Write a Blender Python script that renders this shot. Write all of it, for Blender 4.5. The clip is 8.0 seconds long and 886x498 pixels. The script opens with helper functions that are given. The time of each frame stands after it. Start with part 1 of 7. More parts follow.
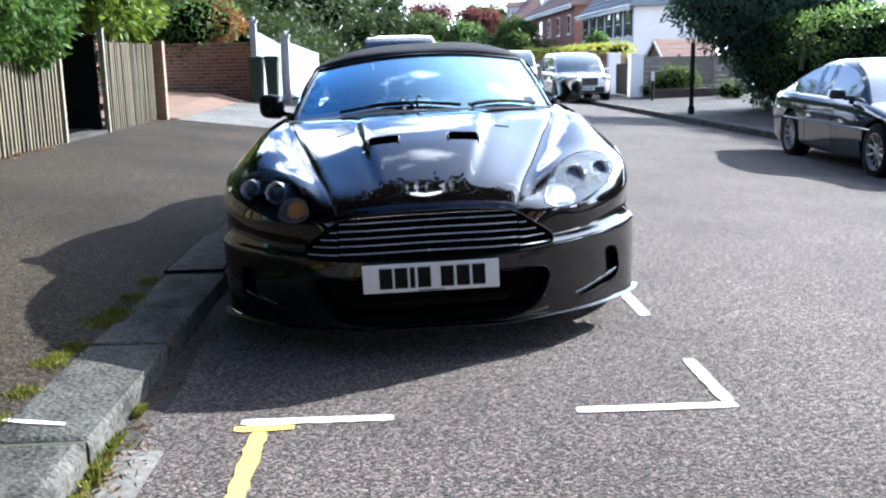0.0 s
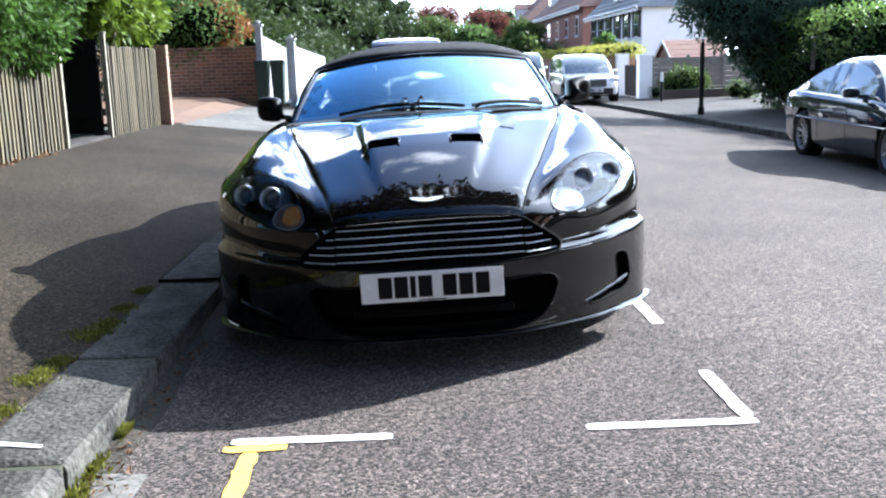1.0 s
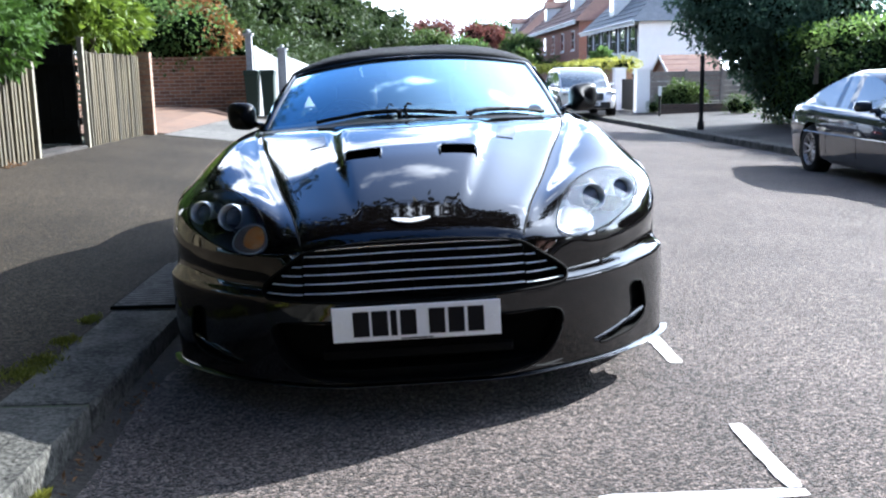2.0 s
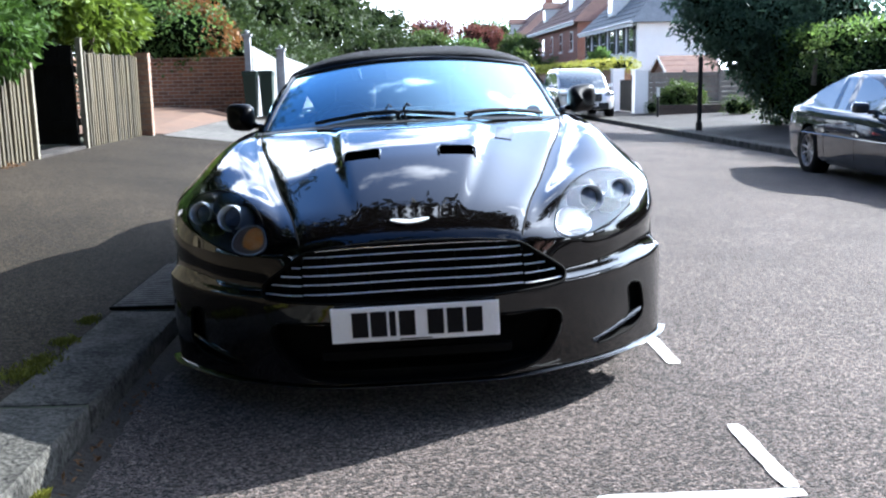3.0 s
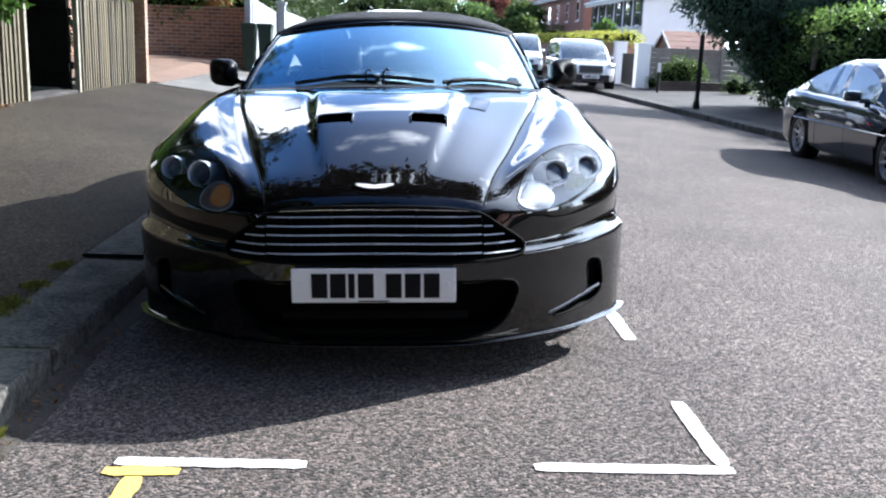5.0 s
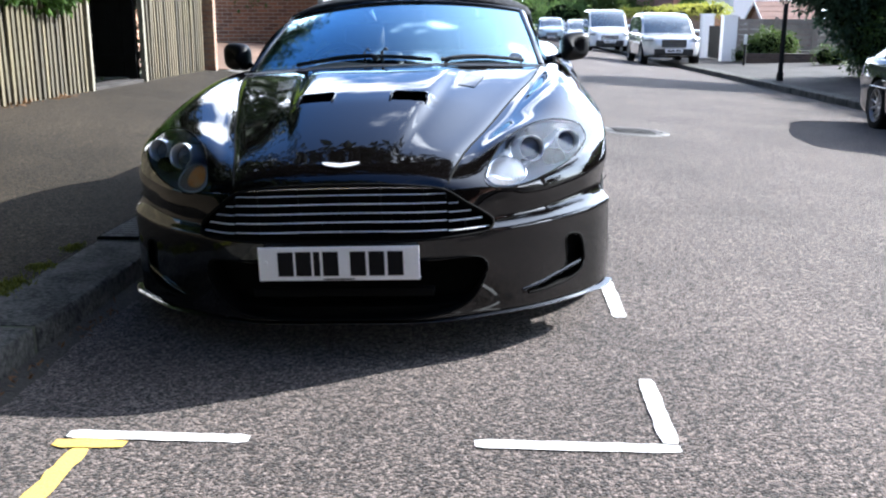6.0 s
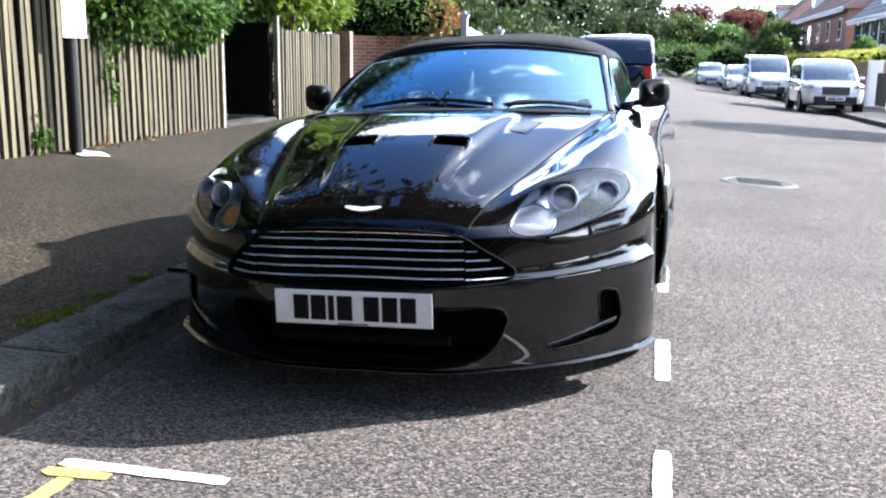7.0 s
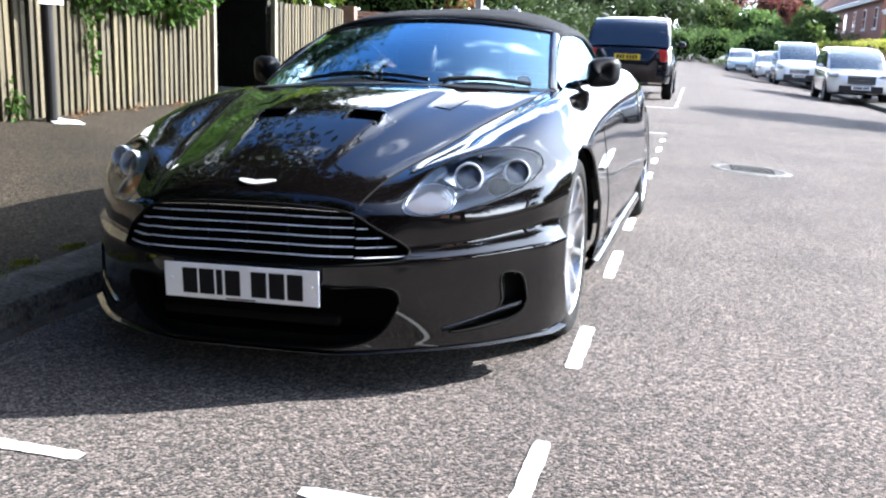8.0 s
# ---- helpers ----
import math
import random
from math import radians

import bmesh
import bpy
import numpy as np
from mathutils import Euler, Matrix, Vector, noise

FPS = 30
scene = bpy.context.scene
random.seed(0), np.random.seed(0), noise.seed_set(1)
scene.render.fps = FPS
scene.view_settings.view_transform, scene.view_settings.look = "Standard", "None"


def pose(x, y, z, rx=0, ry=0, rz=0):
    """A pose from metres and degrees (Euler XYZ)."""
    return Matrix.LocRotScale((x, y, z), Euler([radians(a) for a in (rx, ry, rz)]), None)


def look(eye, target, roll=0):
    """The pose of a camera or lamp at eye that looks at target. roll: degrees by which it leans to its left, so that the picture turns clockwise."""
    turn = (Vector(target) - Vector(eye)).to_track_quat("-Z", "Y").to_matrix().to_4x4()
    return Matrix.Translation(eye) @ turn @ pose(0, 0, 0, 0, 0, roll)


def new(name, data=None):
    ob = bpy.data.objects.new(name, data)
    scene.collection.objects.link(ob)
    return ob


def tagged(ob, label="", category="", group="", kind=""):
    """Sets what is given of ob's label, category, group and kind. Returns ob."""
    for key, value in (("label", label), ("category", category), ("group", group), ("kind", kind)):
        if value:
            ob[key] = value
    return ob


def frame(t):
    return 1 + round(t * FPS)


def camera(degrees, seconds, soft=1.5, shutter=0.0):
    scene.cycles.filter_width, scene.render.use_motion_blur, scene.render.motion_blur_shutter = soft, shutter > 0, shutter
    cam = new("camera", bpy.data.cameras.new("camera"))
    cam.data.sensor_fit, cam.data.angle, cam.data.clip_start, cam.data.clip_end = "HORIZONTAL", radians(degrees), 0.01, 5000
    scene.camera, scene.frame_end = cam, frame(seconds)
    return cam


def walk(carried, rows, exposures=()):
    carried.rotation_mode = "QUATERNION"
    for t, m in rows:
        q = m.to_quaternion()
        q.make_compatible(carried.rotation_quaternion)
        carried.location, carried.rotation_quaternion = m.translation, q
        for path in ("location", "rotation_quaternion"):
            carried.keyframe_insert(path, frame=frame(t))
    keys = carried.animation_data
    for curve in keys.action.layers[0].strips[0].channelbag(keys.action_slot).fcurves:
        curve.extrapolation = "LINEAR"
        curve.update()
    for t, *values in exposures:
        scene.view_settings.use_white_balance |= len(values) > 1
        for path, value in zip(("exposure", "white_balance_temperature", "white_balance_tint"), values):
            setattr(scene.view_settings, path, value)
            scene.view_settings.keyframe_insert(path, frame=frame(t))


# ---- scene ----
cam = camera(50.4, 8.0, soft=2.2)
# stops, kelvin and tint, as the clip's camera drifts
EXPOSURES = [(0.0, 2.08, 5700, 9), (1.5, 2.14, 5700, 9), (4.5, 1.98, 5750, 9), (6.0, 2.01, 5850, 10), (7.0, 2.26, 5850, 10), (8.0, 2.38, 5950, 10)]
PATH = [
    (0, (0.01, -0.08, 1.139), (0.09, 1.879, 0.744), -1.1),
    (0.5, (0.024, -0.078, 1.139), (0.087, 1.884, 0.758), -1.3),
    (1, (0.045, 0.09, 1.12), (0.105, 2.051, 0.732), -1.6),
    (1.2, (0.062, 0.402, 1.082), (0.118, 2.359, 0.674), -0.7),
    (1.5, (0.07, 0.604, 1.062), (0.137, 2.561, 0.651), -0.9),
    (1.7, (0.077, 0.596, 1.065), (0.135, 2.56, 0.693), -1.2),
    (2.8, (0.095, 0.611, 1.072), (0.23, 2.575, 0.719), -0.8),
    (3, (0.085, 0.591, 1.072), (0.161, 2.557, 0.713), -1.1),
    (3.5, (0.082, 0.591, 1.066), (0.22, 2.543, 0.652), -0.5),
    (4, (0.076, 0.594, 1.07), (0.154, 2.55, 0.659), 0.1),
    (4.5, (0.085, 0.561, 1.087), (0.127, 2.516, 0.671), 2.4),
    (4.7, (0.105, 0.546, 1.092), (0.223, 2.495, 0.658), 3.0),
    (5.8, (0.536, 0.518, 1.101), (0.451, 2.469, 0.668), -0.5),
    (6, (0.602, 0.537, 1.091), (0.491, 2.476, 0.614), 0.2),
    (6.5, (0.789, 0.628, 1.091), (0.526, 2.536, 0.551), 1.0),
    (7, (1.012, 0.687, 1.1), (0.578, 2.599, 0.705), 0.8),
    (7.5, (1.247, 0.757, 1.09), (0.7, 2.64, 0.694), 1.6),
    (8, (1.392, 0.877, 1.084), (0.905, 2.767, 0.647), 2.2),
]
walk(cam, [(t, look(eye, target, roll)) for t, eye, target, roll in PATH], exposures=EXPOSURES)

# ---- light ----
SUN = Vector((1.50, 0.95, 1.0)).normalized()   # the way to the sun
CLOUD_LIGHT, BLUE_GAIN, CLOUD_SHIFT = 22.0, (0.58, 0.92, 1.38), (-0.3, 0.15)
world = bpy.data.worlds.new("sky")
scene.world = world
world.use_nodes = True
nt = world.node_tree
sky = nt.nodes.new("ShaderNodeTexSky")
sky.sky_type = 'NISHITA'
sky.sun_disc = False
sky.sun_elevation = math.asin(SUN.z)
sky.sun_rotation = math.atan2(SUN.x, SUN.y)
bg = nt.nodes["Background"]
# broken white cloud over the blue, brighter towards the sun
def sky_node(kind, op=None, **given):
    n = nt.nodes.new(kind)
    if op:
        n.operation = op
    for k, v in given.items():
        key = int(k[1:]) if k[0] == "i" and k[1:].isdigit() else k
        if isinstance(v, bpy.types.NodeSocket):
            nt.links.new(v, n.inputs[key])
        else:
            n.inputs[key].default_value = v
    return n


tc = nt.nodes.new("ShaderNodeTexCoord")
way = tc.outputs["Generated"]
height = sky_node("ShaderNodeSeparateXYZ", i0=way).outputs["Z"]
mp = sky_node("ShaderNodeMapping", i0=way, Scale=(1.0, 1.0, 2.6), Location=(CLOUD_SHIFT[0], CLOUD_SHIFT[1], 0))
puff = sky_node("ShaderNodeTexNoise", Vector=mp.outputs[0], Scale=2.3, Detail=8.0, Roughness=0.56)
cover = sky_node("ShaderNodeMapRange", i0=height, i1=0.40, i2=0.85, i3=0.05, i4=-0.11)
thick = sky_node("ShaderNodeMath", 'ADD', i0=puff.outputs[0], i1=cover.outputs[0])
cloud = sky_node("ShaderNodeMapRange", i0=thick.outputs[0], i1=0.54, i2=0.63).outputs[0]
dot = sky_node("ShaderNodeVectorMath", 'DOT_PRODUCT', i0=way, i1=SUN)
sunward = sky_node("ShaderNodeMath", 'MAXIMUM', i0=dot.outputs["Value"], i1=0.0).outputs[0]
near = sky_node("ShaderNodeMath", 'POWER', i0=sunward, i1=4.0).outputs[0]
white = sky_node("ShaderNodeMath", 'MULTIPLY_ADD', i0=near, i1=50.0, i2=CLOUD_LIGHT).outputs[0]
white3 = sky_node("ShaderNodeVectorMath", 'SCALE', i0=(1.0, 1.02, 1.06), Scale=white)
blue = sky_node("ShaderNodeVectorMath", 'MULTIPLY', i0=sky.outputs[0], i1=BLUE_GAIN)
cmix = nt.nodes.new("ShaderNodeMix")
cmix.data_type = 'RGBA'
nt.links.new(cloud, cmix.inputs["Factor"]); nt.links.new(blue.outputs[0], cmix.inputs["A"]); nt.links.new(white3.outputs[0], cmix.inputs["B"])
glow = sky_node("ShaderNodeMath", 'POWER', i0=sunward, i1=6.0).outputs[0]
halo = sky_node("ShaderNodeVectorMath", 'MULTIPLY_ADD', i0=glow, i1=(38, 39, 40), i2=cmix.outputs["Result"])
# pale haze low down on the sun's side
low = sky_node("ShaderNodeMapRange", i0=height, i1=0.0, i2=0.30, i3=1.0, i4=0.0).outputs[0]
side = sky_node("ShaderNodeMapRange", i0=dot.outputs["Value"], i1=-0.2, i2=1.0).outputs[0]
hazy = sky_node("ShaderNodeMath", 'MULTIPLY', i0=low, i1=side).outputs[0]
haze = sky_node("ShaderNodeVectorMath", 'MULTIPLY_ADD', i0=hazy, i1=(34, 35, 37), i2=halo.outputs[0])
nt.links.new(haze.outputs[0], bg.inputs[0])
bg.inputs[1].default_value = 0.048
sun_data = bpy.data.lights.new("sun", 'SUN')
sun_data.energy = 5.0
sun_data.angle = radians(0.53)
sun_data.color = (1.0, 0.95, 0.86)
sun_ob = new("sun", sun_data)
sun_ob.rotation_mode = 'QUATERNION'
sun_ob.rotation_quaternion = SUN.to_track_quat('Z', 'Y')
sun_ob.location = (20, 20, 30)

# ---- materials ----
def mat(name, color, rough=0.6, metal=0.0, spec=0.5, var=0.15, scale=8.0, bump=0.0, bscale=60.0, color2=None, coat=0.0):
    """A principled material with two scales of noise in its colour and an optional bump."""
    m = bpy.data.materials.new(name)
    m.use_nodes = True
    t = m.node_tree
    b = t.nodes["Principled BSDF"]
    b.inputs["Roughness"].default_value = rough
    b.inputs["Metallic"].default_value = metal
    b.inputs["Specular IOR Level"].default_value = spec
    b.inputs["Coat Weight"].default_value = coat
    b.inputs["Coat Roughness"].default_value = 0.03
    tc = t.nodes.new("ShaderNodeTexCoord")
    c2 = color2 or tuple(c * (1 - var) for c in color)
    c1 = color if color2 else tuple(min(1, c * (1 + var)) for c in color)
    n1 = t.nodes.new("ShaderNodeTexNoise"); n1.inputs["Scale"].default_value = scale; n1.inputs["Detail"].default_value = 5
    n2 = t.nodes.new("ShaderNodeTexNoise"); n2.inputs["Scale"].default_value = scale * 9; n2.inputs["Detail"].default_value = 3
    ad = t.nodes.new("ShaderNodeMath"); ad.operation = 'ADD'
    sb = t.nodes.new("ShaderNodeMath"); sb.operation = 'MULTIPLY_ADD'; sb.inputs[1].default_value = 2.0; sb.inputs[2].default_value = -1.5
    t.links.new(tc.outputs["Object"], n1.inputs["Vector"]); t.links.new(tc.outputs["Object"], n2.inputs["Vector"])
    t.links.new(n1.outputs[0], ad.inputs[0]); t.links.new(n2.outputs[0], ad.inputs[1])
    t.links.new(ad.outputs[0], sb.inputs[0])
    mx = t.nodes.new("ShaderNodeMix"); mx.data_type = 'RGBA'; mx.clamp_factor = True
    mx.inputs["A"].default_value = (*c1, 1); mx.inputs["B"].default_value = (*c2, 1)
    t.links.new(sb.outputs[0], mx.inputs["Factor"])
    t.links.new(mx.outputs["Result"], b.inputs["Base Color"])
    if bump:
        n3 = t.nodes.new("ShaderNodeTexNoise"); n3.inputs["Scale"].default_value = bscale; n3.inputs["Detail"].default_value = 4
        t.links.new(tc.outputs["Object"], n3.inputs["Vector"])
        bp = t.nodes.new("ShaderNodeBump"); bp.inputs["Strength"].default_value = min(1.0, bump); bp.inputs["Distance"].default_value = 0.01
        t.links.new(n3.outputs[0], bp.inputs["Height"]); t.links.new(bp.outputs[0], b.inputs["Normal"])
    return m


def link(name, bm, material, parent=None, smooth=False):
    me = bpy.data.meshes.new(name)
    bm.normal_update()
    bm.to_mesh(me)
    bm.free()
    if smooth:
        me.shade_smooth()
    for mm in (material if isinstance(material, (list, tuple)) else [material]):
        me.materials.append(mm)
    ob = new(name, me)
    if parent is not None:
        ob.parent = parent
    return ob


def part(name, bm, material, parent, label="", smooth=False):
    """One mesh object under a thing or under a part."""
    ob = link(name, bm, material, parent, smooth)
    return tagged(ob, label)


def thing(name, label, category, group="", at=(0, 0, 0), rz=0.0):
    """An empty at a thing's base that carries its parts."""
    ob = new(name)
    ob.empty_display_size = 0.1
    ob.matrix_world = pose(at[0], at[1], at[2], 0, 0, rz)
    return tagged(ob, label, category, group)


def box(bm, x0, x1, y0, y1, z0, z1, m=None, bevel=0.0):
    r = bmesh.ops.create_cube(bm, size=1.0)
    vs = r["verts"]
    for v in vs:
        v.co = Vector((x0 + (v.co.x + .5) * (x1 - x0), y0 + (v.co.y + .5) * (y1 - y0), z0 + (v.co.z + .5) * (z1 - z0)))
    if bevel:
        es = list({e for v in vs for e in v.link_edges})
        r2 = bmesh.ops.bevel(bm, geom=es, offset=bevel, segments=2, affect='EDGES', profile=0.6)
        vs = list({v for f in r2["faces"] for v in f.verts} | {v for v in vs if v.is_valid})
    if m is not None:
        for v in vs:
            v.co = m @ v.co
    return vs


def grid(bm, pts, close_u=False, close_v=False):
    """Faces over a table of points, rows by columns."""
    rows = [[bm.verts.new(p) for p in row] for row in pts]
    nu, nv = len(rows), len(rows[0])
    for i in range(nu if close_u else nu - 1):
        for j in range(nv if close_v else nv - 1):
            a, b, c, d = rows[i][j], rows[i][(j + 1) % nv], rows[(i + 1) % nu][(j + 1) % nv], rows[(i + 1) % nu][j]
            try:
                bm.faces.new((a, b, c, d))
            except ValueError:
                pass
    return rows


def tube(bm, pts, r, n=8, closed=False, cap=True):
    """A round bar along points; r is a number or one per point."""
    k = len(pts)
    P = [Vector(p) for p in pts]
    rows = []
    up = Vector((0, 0, 1))
    for i in range(k):
        d = (P[(i + 1) % k] - P[i - 1]) if closed else (P[min(i + 1, k - 1)] - P[max(i - 1, 0)])
        d.normalize()
        a = d.cross(up if abs(d.z) < 0.95 else Vector((1, 0, 0))).normalized()
        b = a.cross(d)
        rr = r[i] if isinstance(r, (list, tuple)) else r
        rows.append([P[i] + a * rr * math.cos(2 * math.pi * j / n) + b * rr * math.sin(2 * math.pi * j / n) for j in range(n)])
    vr = grid(bm, rows, close_u=closed, close_v=True)
    if cap and not closed:
        bm.faces.new(vr[0][::-1]); bm.faces.new(vr[-1])


def lathe(bm, profile, n=24, axis='x', m=None):
    """A turned body: profile of (radius, along)."""
    rows = []
    for r, a in profile:
        row = []
        for j in range(n):
            c, s = math.cos(2 * math.pi * j / n) * r, math.sin(2 * math.pi * j / n) * r
            p = Vector((a, c, s)) if axis == 'x' else (Vector((c, s, a)) if axis == 'z' else Vector((c, a, s)))
            row.append(m @ p if m is not None else p)
        rows.append(row)
    return grid(bm, rows, close_v=True)


def curve_at(keys, x):
    """Smooth interpolation through keys of (x, value)."""
    if x <= keys[0][0]:
        return keys[0][1]
    if x >= keys[-1][0]:
        return keys[-1][1]
    for i in range(len(keys) - 1):
        x0, y0 = keys[i]; x1, y1 = keys[i + 1]
        if x <= x1:
            h = x1 - x0
            m0 = (y1 - keys[i - 1][1]) / (x1 - keys[i - 1][0]) if i else (y1 - y0) / h
            m1 = (keys[i + 2][1] - y0) / (keys[i + 2][0] - x0) if i + 2 < len(keys) else (y1 - y0) / h
            u = (x - x0) / h
            return (2*u**3 - 3*u**2 + 1) * y0 + (u**3 - 2*u**2 + u) * h * m0 + (-2*u**3 + 3*u**2) * y1 + (u**3 - u**2) * h * m1

def paint(name, color, flake=0.0, rough=0.22):
    m = mat(name, color, 0.07 if not flake else rough, 0.0, 0.06, 0.06, 3.0, coat=1.0)
    b = m.node_tree.nodes["Principled BSDF"]
    b.inputs["Coat Roughness"].default_value = 0.02
    b.inputs["Coat IOR"].default_value = 1.52
    b.inputs["Metallic"].default_value = flake
    return m


def pane(name, tint, gloss=0.02, clear=0.92, gain=1.8, sheen=(.8, .8, .8)):
    """A thin sheet: it lets light through and reflects like glass."""
    m = bpy.data.materials.new(name)
    m.use_nodes = True
    t = m.node_tree
    t.nodes.remove(t.nodes["Principled BSDF"])
    tr = t.nodes.new("ShaderNodeBsdfTransparent"); tr.inputs[0].default_value = (*[c * clear for c in tint], 1)
    gl = t.nodes.new("ShaderNodeBsdfGlossy"); gl.inputs["Roughness"].default_value = gloss; gl.inputs[0].default_value = (*sheen, 1)
    fr = t.nodes.new("ShaderNodeFresnel"); fr.inputs["IOR"].default_value = 1.5
    mul = t.nodes.new("ShaderNodeMath"); mul.operation = 'MULTIPLY'; mul.inputs[1].default_value = gain; mul.use_clamp = True
    mx = t.nodes.new("ShaderNodeMixShader")
    t.links.new(fr.outputs[0], mul.inputs[0])
    t.links.new(mul.outputs[0], mx.inputs[0]); t.links.new(tr.outputs[0], mx.inputs[1]); t.links.new(gl.outputs[0], mx.inputs[2])
    t.links.new(mx.outputs[0], t.nodes["Material Output"].inputs[0])
    return m


M_PAINT = paint("black_car_paint", (0.003, 0.0025, 0.0025))
M_CHROME = mat("chrome", (0.92, 0.93, 0.95), 0.22, 0.85, var=0.03)
M_ALLOY = mat("silver_alloy", (0.62, 0.63, 0.65), 0.25, 0.9, var=0.05)
M_BLACKPL = mat("black_plastic", (0.012, 0.012, 0.013), 0.45, var=0.2, scale=30)
M_VOID = mat("dark_recess", (0.004, 0.004, 0.004), 0.9, spec=0.1)
M_RUBBER = mat("tyre_rubber", (0.008, 0.008, 0.008), 0.85, 0.0, 0.15, var=0.25, scale=40, bump=0.2, bscale=120)
M_CANVAS = mat("black_canvas", (0.014, 0.015, 0.019), 0.9, spec=0.2, var=0.3, scale=40, bump=0.4, bscale=500)
# the sheen colour puts the blue of the sky into this glass
M_GLASS = pane("windscreen_glass", (0.66, 0.84, 0.94), gain=3.8, gloss=.06, sheen=(.56, .82, .93))
M_LENS = pane("clear_lens", (0.96, 0.98, 1.0), gain=.9, gloss=.015, clear=1.0)
M_AMBER = mat("amber_lens", (1.0, 0.34, 0.04), 0.4, 0.0, 0.3, color2=(1.0, 0.62, 0.28), scale=30, bump=.3, bscale=90)
M_BADGE = mat("brushed_badge", (0.86, 0.87, 0.88), 0.55, 0.15, var=.05)
M_SATIN = mat("satin_black", (0.005, 0.005, 0.006), 0.42, 0.0, 0.10)
M_BOWL = mat("gloss_black_bowl", (0.006, 0.007, 0.010), 0.12, 0.0, 0.4)
M_REFLBOWL = mat("blue_grey_reflector", (0.040, 0.062, 0.110), 0.32, 0.35, var=0.45, scale=26)
# right and left cups coloured apart for sun and shade on the lamps
M_PALECUP = mat("sunlit_pale_cup", (0.09, 0.078, 0.082), 0.35, 0.3, var=0.15, scale=60)
M_SILVERCUP = mat("shaded_silver_cup", (0.42, 0.36, 0.33), 0.30, 0.3, color2=(0.22, 0.18, 0.17), scale=45)
M_LEATHER = mat("dark_leather", (0.02, 0.022, 0.03), 0.5, var=0.2, scale=30)
M_PLATE_W = mat("white_plate", (0.90, 0.91, 0.93), 0.35, var=0.03, scale=12)
M_PLATE_Y = mat("yellow_plate", (0.80, 0.56, 0.04), 0.4, var=0.04)
M_INK = mat("black_ink", (0.006, 0.006, 0.008), 0.6, spec=.15)
M_PROJ = mat("projector_glass", (0.10, 0.13, 0.20), 0.05, 0.0, 0.8, coat=1.0)
# pale, hardly metallic colours that paint the sky mirrored in chrome
M_RING = mat("chrome_shine", (0.80, 0.86, 0.95), 0.25, 0.15, var=0.04)
M_SLAT = mat("slat_shine", (0.86, 0.87, 0.89), 0.30, 0.0, var=0.03)
M_REFL = mat("lamp_reflector", (0.20, 0.235, 0.31), 0.25, 0.8, var=0.1, scale=30)


def leaf_mat(name, dark, light, rough=0.45, through_light=0.35):
    """Leaves that differ one by one and let some light through."""
    m = bpy.data.materials.new(name)
    m.use_nodes = True
    t = m.node_tree
    b = t.nodes["Principled BSDF"]
    b.inputs["Roughness"].default_value = rough
    b.inputs["Specular IOR Level"].default_value = 0.12
    g = t.nodes.new("ShaderNodeNewGeometry")
    tc = t.nodes.new("ShaderNodeTexCoord")
    n = t.nodes.new("ShaderNodeTexNoise"); n.inputs["Scale"].default_value = 1.7
    t.links.new(tc.outputs["Object"], n.inputs["Vector"])
    ad = t.nodes.new("ShaderNodeMath"); ad.operation = 'ADD'
    t.links.new(g.outputs["Random Per Island"], ad.inputs[0]); t.links.new(n.outputs[0], ad.inputs[1])
    hf = t.nodes.new("ShaderNodeMath"); hf.operation = 'MULTIPLY'; hf.inputs[1].default_value = 0.62
    t.links.new(ad.outputs[0], hf.inputs[0])
    mx = t.nodes.new("ShaderNodeMix"); mx.data_type = 'RGBA'; mx.clamp_factor = True
    mx.inputs["A"].default_value = (*dark, 1); mx.inputs["B"].default_value = (*light, 1)
    t.links.new(hf.outputs[0], mx.inputs["Factor"])
    t.links.new(mx.outputs["Result"], b.inputs["Base Color"])
    tl = t.nodes.new("ShaderNodeBsdfTranslucent")
    t.links.new(mx.outputs["Result"], tl.inputs[0])
    ms = t.nodes.new("ShaderNodeMixShader"); ms.inputs[0].default_value = through_light
    t.links.new(b.outputs[0], ms.inputs[1]); t.links.new(tl.outputs[0], ms.inputs[2])
    t.links.new(ms.outputs[0], t.nodes["Material Output"].inputs[0])
    return m


